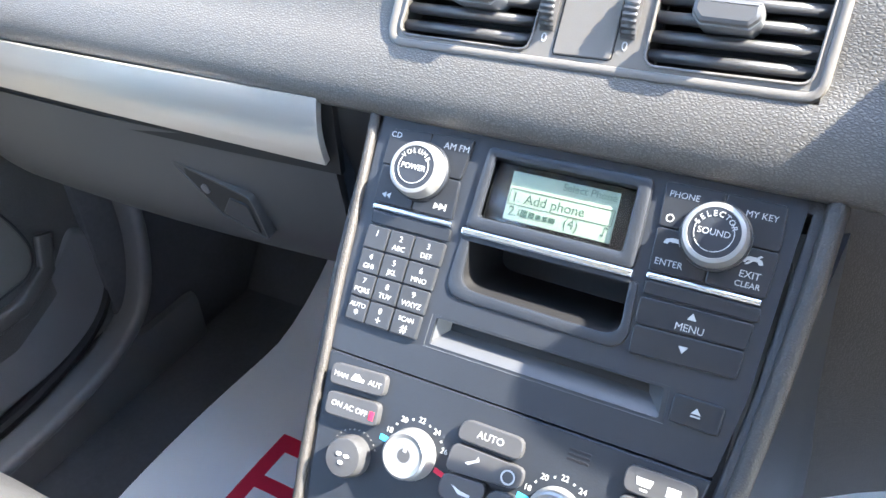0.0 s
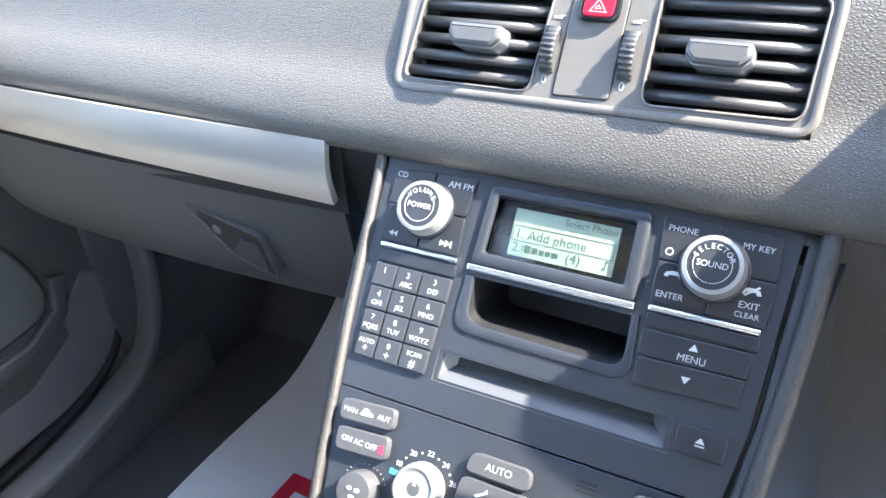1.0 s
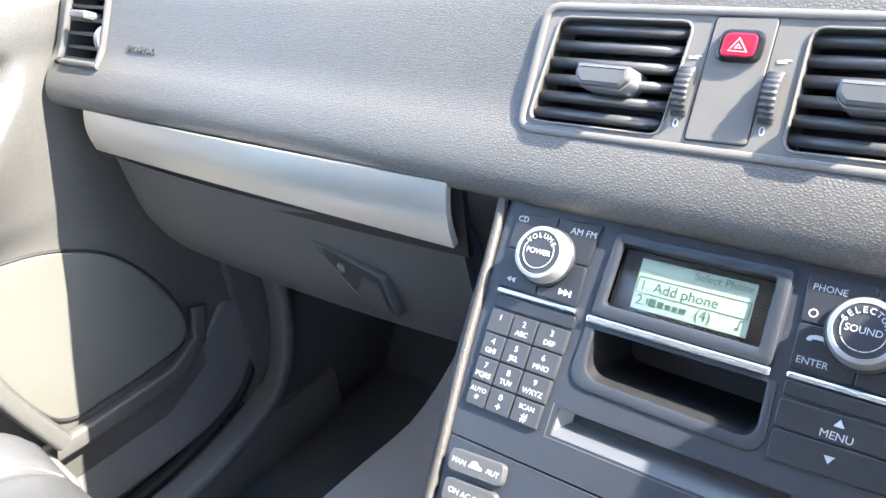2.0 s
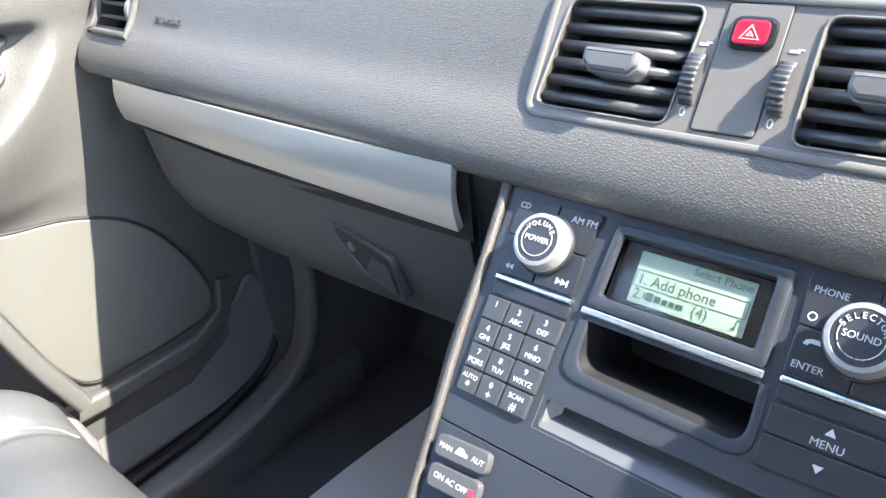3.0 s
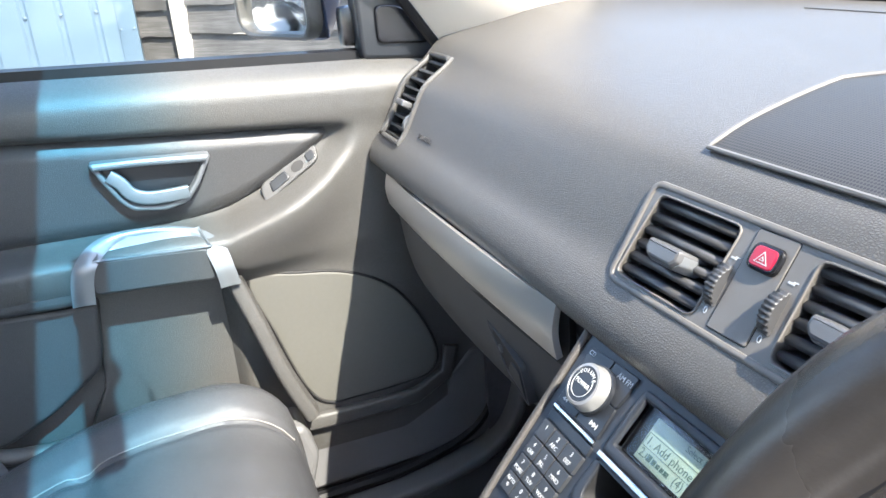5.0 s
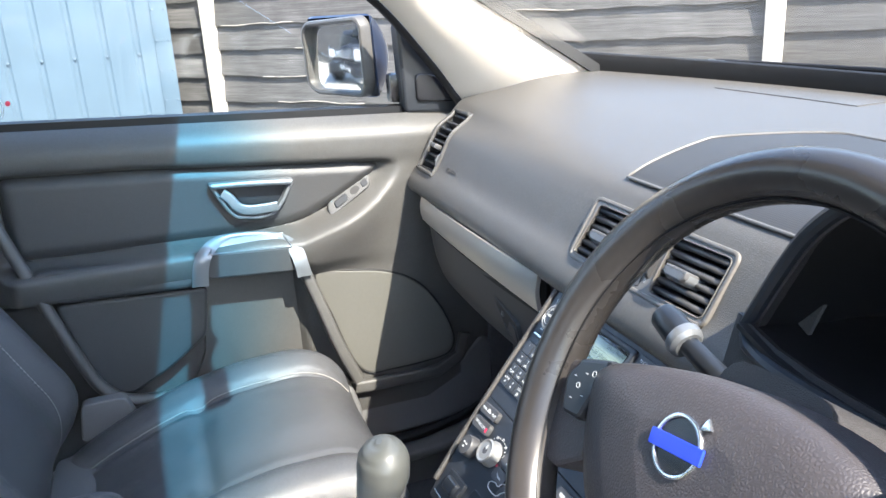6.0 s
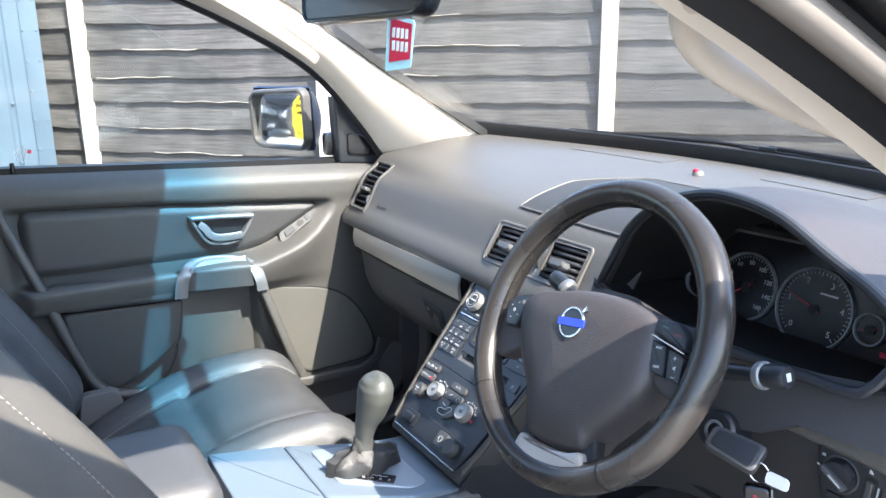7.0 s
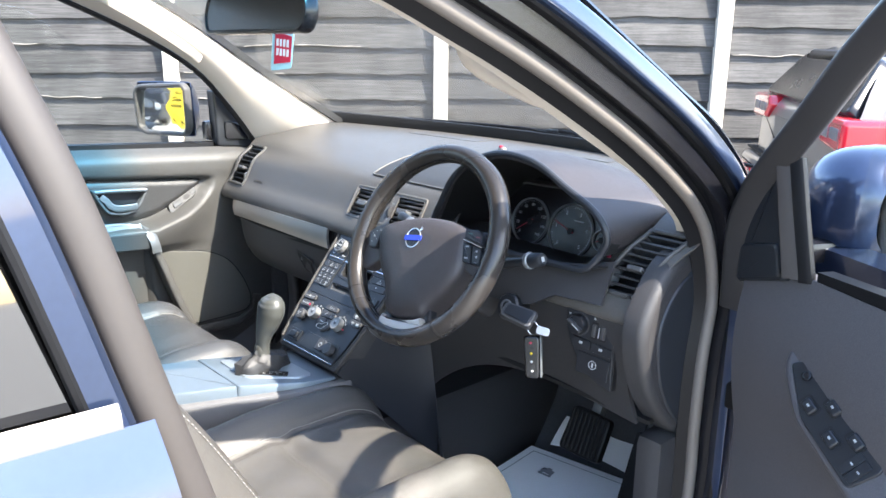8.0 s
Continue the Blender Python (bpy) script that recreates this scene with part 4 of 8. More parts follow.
def perforate(m, pitch):
    nt = m.node_tree
    p = nt.nodes["Principled BSDF"]
    co = nt.nodes.new("ShaderNodeTexCoord").outputs["Object"]
    tex = nt.nodes.new("ShaderNodeTexVoronoi")
    tex.voronoi_dimensions = "2D"
    tex.inputs["Scale"].default_value = 1 / pitch
    tex.inputs["Randomness"].default_value = 0.0
    nt.links.new(co, tex.inputs["Vector"])
    hole = nt.nodes.new("ShaderNodeMapRange")
    hole.inputs["From Min"].default_value, hole.inputs["From Max"].default_value = 0.28, 0.40
    nt.links.new(tex.outputs["Distance"], hole.inputs[0])
    mix = nt.nodes.new("ShaderNodeMix")
    mix.data_type = "RGBA"
    mix.inputs["A"].default_value = (0.008, 0.008, 0.008, 1)
    old = p.inputs["Base Color"].links[0].from_socket
    nt.links.new(hole.outputs[0], mix.inputs["Factor"])
    nt.links.new(old, mix.inputs["B"])
    nt.links.new(mix.outputs["Result"], p.inputs["Base Color"])


perforate(M_GRILLE, 0.0023)


# ---- centre stack ----
STK = frame_of((0, 0.331, 0.92), (1, 0, 0), (0, math.cos(radians(48)), math.sin(radians(48))))


def mm(pts):
    return [(x / 1000, y / 1000) for x, y in pts]


def rect(x0, y0, x1, y1):
    return mm([(x0, y0), (x1, y0), (x1, y1), (x0, y1)])


def holed_plate(outer, holes, m, lo, hi, bm=None):
    """A flat plate with openings."""
    bm = bm or bmesh.new()
    edges, loops = [], []
    for pts in [outer] + holes:
        vs = [bm.verts.new(m @ Vector((x, y, hi))) for x, y in pts]
        ws = [bm.verts.new(m @ Vector((x, y, lo))) for x, y in pts]
        loops.append((vs, ws))
        edges += [bm.edges.new((vs[i - 1], vs[i])) for i in range(len(vs))]
    bmesh.ops.triangle_fill(bm, use_beauty=True, edges=edges)
    for vs, ws in loops:
        for i in range(len(vs)):
            bm.faces.new((vs[i - 1], vs[i], ws[i], ws[i - 1]))
    return bm


def button(stack, pts, text=(), name="button", hi=0.0022, r=0.002, mat=None, crown=0.0):
    b = part(name, slab(rounded(pts, r, 3), STK, -0.002, hi, 0.0007, crown=crown), mat or M_BTN, stack)
    for body, size, u, v in text:
        word(body, size, at(STK, u / 1000, v / 1000, hi + crown), M_WHITE, b)
    return b


def arc_word(text, size, r, mid, m, parent, spread):
    n = len(text)
    for i, ch in enumerate(text):
        a = radians(mid + spread * ((n - 1) / 2 - i))
        word(ch, size, m @ Matrix.Translation((r * math.cos(a), r * math.sin(a), 0)) @ Matrix.Rotation(a - math.pi / 2, 4, "Z"), M_WHITE, parent)


def radio_knob(stack, u, v, centre, arc):
    m = at(STK, u / 1000, v / 1000)
    k = part("knob", lathe([(0.0172, 0.0), (0.0172, 0.006), (0.0165, 0.0075), (0.0162, 0.0135), (0.0155, 0.0148), (0.0134, 0.0154), (0.0130, 0.0148)], m, 56), M_SILVERKNOB, stack, "silver rimmed rotary knob")
    part("knob_collar", lathe([(0.0184, 0.0), (0.0184, 0.005), (0.0175, 0.0056)], m, 48), M_BTN, k, "black ribbed knob collar")
    cap = part("knob_cap", lathe([(0.0132, 0.011), (0.0132, 0.0150), (0, 0.0154)], m, 40), M_PANEL, k, "dark grey knob cap")
    top = m @ Matrix.Translation((0, 0, 0.0155))
    word(centre, 0.0047, top, M_WHITE, cap)
    arc_word(arc, 0.0042, 0.0099, 90, top, cap, 21 if len(arc) < 7 else 19)
    segs = [(-60, 28), (-88, -62), (-118, -92), (-148, -122), (205, 152), (28, 40)] if len(arc) > 6 else [(30, -210)]
    for a0, a1 in segs:
        n = 14
        a = [(0.0097 * math.cos(radians(a0 + (a1 - a0) * i / n)), 0.0097 * math.sin(radians(a0 + (a1 - a0) * i / n))) for i in range(n + 1)]
        b = [(0.0101 * math.cos(radians(a0 + (a1 - a0) * i / n)), 0.0101 * math.sin(radians(a0 + (a1 - a0) * i / n))) for i in range(n + 1)]
        bm = bmesh.new()
        for i in range(n):
            slab([a[i], a[i + 1], b[i + 1], b[i]], top, -0.0002, 0.0002, 0.00005, 1, bm=bm)
        part("ring_mark", bm, M_WHITE, cap)
    return k


M_SILVERKNOB = material("silver_knob_plastic", (0.27, 0.27, 0.267), 0.36, metal=0.5, spots=0.04)
M_LCD = glow("green_backlit_display", (0.22, 0.275, 0.225), 0.020)
M_LCDINK = material("display_ink", (0.03, 0.06, 0.05), 0.5, spots=0.02)


def build_stack():
    st = thing("centre_stack", "slim slate-grey car centre stack with radio and climate controls", "centre stack")
    side = mm([(-137, 124), (-132, 10), (-117, -112), (-100, -168), (108, -168), (126, -112), (140, 10), (146, 124)])
    part("stack_frame", ring_slab(rounded(side, 0.004, 3), inset(rounded(side, 0.004, 3), 0.016), STK, -0.060, -0.0012, 0.003), M_PADSOFT, st, "grained side frame of the stack")
    bin_hole = rounded(mm([(-44, 24), (52, 22), (50, 52.5), (-46, 52.5)]), [0.010, 0.010, 0.001, 0.001], 5)
    slot = rounded(mm([(-53, -13), (83, -13), (82, 3), (-53, 3)]), 0.0015, 2)
    lcdw = rounded(mm([(-44, 67), (42, 67), (41, 103), (-44, 103)]), 0.0015, 2)
    up = rounded(mm([(-126, 119), (-122, 8), (-116, -33.4), (116, -33.4), (122, 8), (127, 119)]), 0.003, 3)
    part("radio_panel", holed_plate(up, [bin_hole, slot, lcdw], STK, -0.010, 0.0), M_PANEL, st, "slate grey radio panel", smooth=20)
    lo = rounded(mm([(-116, -34.4), (-104, -118), (-92, -162), (92, -162), (104, -118), (116, -34.4)]), [0.001, 0.004, 0.004, 0.004, 0.004, 0.001], 3)
    part("climate_panel", slab(lo, STK, -0.010, 0.0004, 0.0012), M_PANEL, st, "slate grey climate control panel")
    # display
    lcdf = part("display_bezel", ring_slab(rounded(mm([(-51, 59), (51, 59), (49, 110), (-50, 109)]), 0.004, 4), rounded(mm([(-44, 67), (42, 67), (41, 103), (-44, 103)]), 0.0015, 4), STK, -0.004, 0.0035, 0.0022), M_PANEL, st, "raised slate display surround")
    part("display_mask", slab(mm([(-45, 66), (43, 66), (42, 104), (-45, 104)]), STK, -0.009, -0.0045, 0.0004), M_BLACK, lcdf, "black display mask")
    lcd = part("display", slab(mm([(-32, 70), (33, 70), (32, 99), (-33, 99)]), STK, -0.006, -0.0040, 0.0003), M_LCD, lcdf, "green backlit display showing a phone menu")
    for body, size, u, v, al in (("Select Phone", 0.0062, 31, 95.5, "RIGHT"), ("1. Add phone", 0.0082, -30, 83.6, "LEFT"), ("2.", 0.0082, -30, 75.2, "LEFT"), ("(4)", 0.0082, 4, 75.2, "LEFT")):
        word(body, size, at(STK, u / 1000, v / 1000, -0.0040), M_LCDINK, lcd, align=al)
    bars([rect_t(-23.5, 73.6, -22.8, 77), rect_t(-22, 73, -18, 77.6), rect_t(-17, 73.4, -13.5, 77), rect_t(-12.5, 73.4, -9.4, 76.4), rect_t(-8.4, 73.4, -5.4, 76.4), rect_t(-4.6, 73.4, -0.6, 76.4),
          rect_t(-31.5, 79.2, 31.5, 79.6), rect_t(-31.5, 88.3, 31.5, 88.7), rect_t(-31.5, 79.2, -31.1, 88.5), rect_t(31.1, 79.2, 31.5, 88.5), rect_t(26.4, 72.6, 28.2, 74), rect_t(27.9, 73, 28.4, 78.2), rect_t(28, 77.4, 30, 78.4)], at(STK, 0, 0, -0.0040), M_LCDINK, lcd)
    part("pane", slab(mm([(-44, 67), (42, 67), (41, 103), (-44, 103)]), STK, -0.0030, -0.0022, 0.0002), M_GLASS, lcdf, "clear display window")
    # chrome strips
    for u0, u1, v0, v1 in ((-114, -59, 56.4, 59.8), (58, 117, 56.4, 59.8), (-52, 51, 54.2, 58.8)):
        part("chrome_strip", slab(rounded(rect(u0, v0, u1, v1), 0.001, 2), STK, -0.002, 0.0036, 0.0012), M_CHROME, st, "bright satin strip")
    # open storage bin with a raised lip
    lip_o = rounded(mm([(-53, 17), (58, 15), (55, 53), (-52, 53)]), [0.013, 0.013, 0.001, 0.001], 5)
    part("bin_lip", ring_slab(lip_o, bin_hole, STK, -0.010, 0.0016, 0.0014), M_PANEL, st, "raised lip of the storage bin")
    # well coloured near-black, so the shade of its depth is in the colour
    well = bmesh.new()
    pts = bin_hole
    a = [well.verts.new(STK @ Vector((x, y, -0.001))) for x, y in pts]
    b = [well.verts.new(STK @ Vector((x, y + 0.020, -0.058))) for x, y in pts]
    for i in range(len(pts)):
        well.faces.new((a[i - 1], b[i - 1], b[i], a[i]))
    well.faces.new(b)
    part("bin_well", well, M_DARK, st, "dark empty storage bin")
    # disc slot with its sloping throat
    well = bmesh.new()
    a = [well.verts.new(STK @ Vector((x, y, 0.0002))) for x, y in mm([(-56, -15), (86, -15), (85, 4.5), (-56, 4.5)])]
    b = [well.verts.new(STK @ Vector((x, y, -0.0095))) for x, y in mm([(-46, -2.0), (74, -2.0), (73, 2.5), (-46, 2.5)])]
    for i in range(4):
        well.faces.new((a[i - 1], b[i - 1], b[i], a[i]))
    part("slot_throat", well, M_THROAT, st, "sloping grey throat of the disc slot", smooth=10)
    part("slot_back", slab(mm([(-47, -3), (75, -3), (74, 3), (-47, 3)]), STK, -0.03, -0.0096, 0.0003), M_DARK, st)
    # raised side rails
    for s, r, run in ((-1, 0.0034, ((0.1325, 0.1190), (0.1305, 0.1000), (0.1270, 0.0600), (0.1228, 0.0046), (0.1180, -0.0400), (0.1130, -0.0910), (0.1040, -0.1500))),
                      (1, 0.0056, ((0.1400, 0.1190), (0.1388, 0.0900), (0.1377, 0.0640), (0.1330, 0.0044), (0.1285, -0.0400), (0.1225, -0.0910), (0.1120, -0.1500)))):
        rail = [STK @ Vector((s * x, y, 0.0005)) for x, y in run]
        part("side_rail", sweep(spline(rail, 5), circle(r, 12), up=STK.to_3x3() @ Vector((0, 0, 1))), M_RAIL, st, "raised grained rail along the stack")
    # radio keys
    button(st, mm([(-117, 85.4), (-88.6, 85.4), (-88.6, 110), (-117, 108)]), [("CD", 0.0052, -112, 104.5)])
    button(st, mm([(-88, 85.4), (-62, 85.4), (-60, 111), (-88, 110)]), [("AM FM", 0.0058, -70, 104)])
    k = button(st, mm([(-115, 61), (-88.6, 61), (-88.6, 84.8), (-116, 84.8)]))
    bars([mm([(-110.5, 66.5), (-107.6, 64.7), (-107.6, 68.3)]), mm([(-107.4, 66.5), (-104.5, 64.7), (-104.5, 68.3)])], at(STK, 0, 0, 0.0022), M_WHITE, k)
    k = button(st, mm([(-88, 61), (-60, 61), (-62, 84.8), (-88, 84.8)]))
    bars([mm([(-74, 65), (-70.6, 67), (-74, 69)]), mm([(-70.4, 65), (-67, 67), (-70.4, 69)]), rect_t(-66.8, 65, -66, 69)], at(STK, 0, 0, 0.0022), M_WHITE, k)
    button(st, mm([(-113, 47.6), (-58.5, 47.6), (-59, 55.6), (-113.5, 55.6)]))
    button(st, mm([(58.5, 48), (118, 48), (117.5, 55.6), (58.2, 55.6)]))
    cols = (-113, -96.6, -79.2, -58.5)
    keys = ["1", "2 ABC", "3 DEF", "4 GHI", "5 JKL", "6 MNO", "7 PQRS", "8 TUV", "9 WXYZ", "AUTO *", "0 +", "SCAN #"]
    for i, lab in enumerate(keys):
        r, c = divmod(i, 3)
        v1 = 46.2 - r * 15.1
        dx = 0.6 * r
        x0, x1 = cols[c] + dx * (c == 0), cols[c + 1] - 0.8 - dx * (c == 2)
        a, _, b = lab.partition(" ")
        mid = (x0 + x1) / 2
        txt = [(a, 0.0050, mid, v1 - 4.4)] + ([(b, 0.0045 if b not in "*+#" else 0.0075, mid, v1 - 10.2)] if b else [])
        if a in ("AUTO", "SCAN"):
            txt[0] = (a, 0.0040, mid, v1 - 4.4)
        button(st, rect(x0, v1 - 14.3, x1, v1), txt, "key", 0.0030, 0.0012, M_KEY)
    button(st, mm([(57, 85.4), (87, 85.4), (87, 110), (55, 110)]), [("PHONE", 0.0048, 66.5, 103.6)])
    k = button(st, mm([(87.6, 85.4), (119, 85.4), (117.5, 109.5), (87.6, 110)]), [("MY KEY", 0.0048, 106.5, 101.5)])
    k = button(st, mm([(58, 61), (87, 61), (87, 84.8), (57, 84.8)]), [("ENTER", 0.0050, 67.5, 66.5)])
    bars([mm([(62, 77.0), (63, 79.2), (66, 80.2), (69, 80.2), (72, 79.2), (73, 77.0), (70.8, 76.6), (70, 78), (65, 78), (64.2, 76.6)])], at(STK, 0, 0, 0.0022), M_WHITE, k)
    k = button(st, mm([(87.6, 61), (118.5, 61), (119, 84.8), (87.6, 84.8)]), [("EXIT", 0.0052, 108, 70.5), ("CLEAR", 0.0043, 108, 65.2)])
    bars([mm([(102, 77.0), (103, 79.2), (106, 80.2), (109, 80.2), (112, 79.2), (113, 77.0), (110.8, 76.6), (110, 78), (105, 78), (104.2, 76.6)]), mm([(104, 76), (105, 75.6), (112, 81), (111, 81.6)])], at(STK, 0, 0, 0.0022), M_WHITE, k)
    part("power_mark", ring_slab(circle(0.0022, 20, 0.062, 0.0905), circle(0.0016, 20, 0.062, 0.0905), STK, 0.0020, 0.0024, 0.0001), M_WHITE, st)
    radio_knob(st, -88, 85, "POWER", "VOLUME")
    radio_knob(st, 87, 86, "SOUND", "SELECTOR")
    k = button(st, mm([(58.5, 31.8), (115.5, 33), (116.5, 46.8), (58, 46.2)]), [("MENU", 0.0055, 86.5, 35.8)])
    bars([mm([(84, 40.5), (89, 40.5), (86.5, 44.2)])], at(STK, 0, 0, 0.0022), M_WHITE, k)
    k = button(st, mm([(59.5, 15.5), (114.5, 17.5), (115.3, 32.2), (58.8, 31)]), [])
    bars([mm([(83.5, 26.2), (88.5, 26.4), (86, 22.6)])], at(STK, 0, 0, 0.0022), M_WHITE, k)
    k = button(st, rect(88, -12.5, 113.5, 2.4))
    bars([mm([(98, -5.2), (103, -5.2), (100.5, -2.0)]), rect_t(98, -6.9, 103, -6.1)], at(STK, 0, 0, 0.0022), M_WHITE, k)
    # climate controls
    k = button(st, mm([(-107, -53.5), (-69.5, -51), (-70.5, -38), (-108, -40.5)]), [("MAN", 0.0045, -100, -46.6), ("AUT", 0.0045, -76.5, -45.4)], hi=0.006, r=0.004, mat=M_CLIM)
    bars([mm([(-93, -47.5), (-84, -47), (-84, -45.2), (-86.5, -44.6), (-88, -43), (-91, -43.2), (-92, -45)])], at(STK, 0, 0, 0.006), M_WHITE, k)
    k = button(st, mm([(-104.5, -71.5), (-68.5, -69), (-70, -55), (-106, -57.5)]), [("ON AC OFF", 0.0048, -88.5, -63.6)], hi=0.006, r=0.004, mat=M_CLIM)
    bars([rect_t(-74.5, -66, -71.5, -61)], at(STK, 0, 0, 0.006), M_REDPRINT, k)
    m = at(STK, -0.0805, -0.0905)
    fan = part("fan_knob", lathe([(0.0125, 0), (0.0122, 0.010), (0.0110, 0.0125), (0, 0.0135)], m, 36), M_CLIM, st, "ribbed fan speed knob")
    for a in range(3):
        part("fan_blade_mark", slab(circle(0.0018, 10, 0.003 * math.cos(2.1 * a + 0.5), 0.003 * math.sin(2.1 * a + 0.5), 0.0012), m, 0.0128, 0.0138, 0.0001, 1), M_WHITE, fan)
    for a in range(11):
        t = radians(30 + a * 12)
        part("scale_mark", slab(circle(0.0006, 6, 0.0155 * math.cos(t), 0.0155 * math.sin(t)), m, 0.0002, 0.0008, 0.0001, 1), M_VENT, st)
    for u, v in ((-43.5, -76.5), (45, -79)):
        m = at(STK, u / 1000, v / 1000)
        kn = part("temperature_knob", lathe([(0.0150, 0), (0.0150, 0.004), (0.0138, 0.006), (0.0136, 0.0125), (0.0122, 0.0138), (0.0098, 0.0128)], m, 44), M_SILVERKNOB, st, "silver rimmed temperature knob")
        part("knob_cap", lathe([(0.0100, 0.008), (0.0100, 0.0125), (0, 0.0130)], m, 32), M_CLIM, kn)
        bars([(-0.0010, 0.002, 0.0010, 0.0065)], m @ Matrix.Translation((0, 0, 0.013)), M_WHITE, kn)
        for i, lab in enumerate(("18", "20", "22", "24", "26")):
            t = radians(155 - i * 33)
            word(lab, 0.0046, m @ Matrix.Translation((0.0200 * math.cos(t), 0.0200 * math.sin(t), 0.0006)), M_WHITE, st)
        for i in range(4):
            t = radians(138.5 - i * 33)
            part("scale_mark", slab(circle(0.0007, 6, 0.0195 * math.cos(t), 0.0195 * math.sin(t)), m, 0.0003, 0.0009, 0.0001, 1), M_WHITE, st)
        bars([(-0.023, -0.001, -0.016, 0.0022)], m @ Matrix.Rotation(radians(-6), 4, "Z"), M_BLUEMARK, st, z1=0.0008)
        bars([(0.016, -0.0012, 0.0225, 0.0018)], m @ Matrix.Rotation(radians(-14), 4, "Z"), M_REDPRINT, st, z1=0.0008)
    button(st, mm([(-19.5, -58), (20.5, -58), (19.5, -46), (-17, -46)]), [("AUTO", 0.0058, 1, -52)], hi=0.0055, r=0.005, mat=M_CLIM)
    a = button(st, mm([(-21, -77), (24, -73), (24, -61), (-20, -60.5)]), hi=0.0050, r=0.005, mat=M_CLIM)
    part("mode_mark", ring_slab(circle(0.0042, 20, 0.016, -0.0685), circle(0.0032, 20, 0.016, -0.0685), STK, 0.0048, 0.0053, 0.0001), M_WHITE, a)
    bars([mm([(-10, -69), (-4, -66), (-3, -64), (-2, -66), (-8, -70)])], at(STK, 0, 0, 0.005), M_WHITE, a)
    a = button(st, mm([(-21.5, -92), (4, -92), (6, -76.5), (-21, -78)]), hi=0.0050, r=0.005, mat=M_CLIM)
    bars([mm([(-14, -83), (-8, -85), (-2, -85.4), (-2, -87), (-9, -87)])], at(STK, 0, 0, 0.005), M_WHITE, a)
    a = button(st, mm([(3, -108), (25, -96), (24, -76), (8, -78), (5, -92)]), hi=0.0046, r=0.006, mat=M_CLIM)
    seat = sweep([STK @ Vector((x / 1000, y / 1000, 0.0052)) for x, y in [(q.x, q.y) for q in spline([(-14, -96, 0), (-6, -92, 0), (2, -92, 0), (6, -86, 0), (14, -84, 0), (17, -88, 0), (12, -94, 0), (8, -100, 0), (-2, -102, 0), (-12, -101, 0)], 4, True)]], circle(0.0006, 6), up=tuple(STK.col[2][:3]), closed=True)
    part("figure_outline", seat, M_WHITE, a, "white outline of a seat on the button")
    for i in range(3):
        part("cabin_sensor_slot", slab(rounded(rect(43, -43.6 - i * 2.6, 55.5, -42.2 - i * 2.6), 0.0006, 2), STK, 0.0, 0.0006, 0.0001, 1), M_DARK, st, "black cabin sensor slot")
    for v, icon in ((-39, 0), (-55, 1)):
        k = button(st, mm([(75, v - 14), (111 - icon * 2, v - 14), (112 - icon * 2, v), (75, v)]), hi=0.0050, r=0.005, mat=M_CLIM)
        bars([mm([(82, v - 9), (89, v - 9), (90, v - 5), (81, v - 5)]), rect_t(97, v - 10, 104, v - 5), rect_t(84, v - 11.5, 88, v - 10.4)], at(STK, 0, 0, 0.005), M_WHITE, k)
    # lower shelf: power socket, seat heating knob
    k = button(st, mm([(-83, -150), (-46, -148), (-44, -122), (-85, -124)]), hi=0.005, r=0.004, mat=M_BTN)
    part("socket_lid", slab(rounded(mm([(-76, -146), (-52, -145), (-50, -128), (-78, -129)]), 0.004, 3), STK, 0.004, 0.010, 0.003), M_BTN, k, "black power socket lid")
    part("chrome_strip", slab(rounded(rect(-92, -158, 92, -156.5), 0.0004, 2), STK, -0.001, 0.0022, 0.0005), M_CHROME, st, "thin bright strip")
    tray = part("lower_tray", slab(rounded(rect(-34, -152, 88, -116), 0.006, 3), STK, -0.002, 0.0012, 0.001), M_BTN, st, "dark lower switch tray")
    kn = part("seat_heater_knob", lathe([(0.0135, 0), (0.0132, 0.012), (0.012, 0.014), (0, 0.0145)], at(STK, 0.066, -0.133), 28), M_CLIM, st, "grey round switch knob")
    b = button(st, rect(24, -144, 48, -120), hi=0.008, r=0.004, mat=M_CLIM)
    part("figure_mark", ring_slab(circle(0.005, 18, 0.036, -0.132), circle(0.0042, 18, 0.036, -0.132), STK, 0.0078, 0.0083, 0.0001), M_WHITE, b)
    return st


def rect_t(x0, y0, x1, y1):
    return (x0 / 1000, y0 / 1000, x1 / 1000, y1 / 1000)


M_RAIL = material("grained_rail_plastic", (0.046, 0.042, 0.039), 0.5, grain="leather", relief=0.4, spots=0.12, scale=1.3)
M_KEY = material("keypad_plastic", (0.026, 0.028, 0.032), 0.38, spots=0.08)
M_CLIM = material("climate_button_plastic", (0.050, 0.050, 0.053), 0.42, grain="fine", relief=0.08, spots=0.08)
M_THROAT = material("slot_throat_plastic", (0.060, 0.062, 0.067), 0.4, spots=0.08)


# ---- steering wheel ----
WHEEL = frame_of((0.3627, 0.2394, 1.1105), (1, 0, 0), (0, math.sin(radians(27.7)), math.cos(radians(27.7)))) @ Matrix.Rotation(radians(10), 4, "Z")


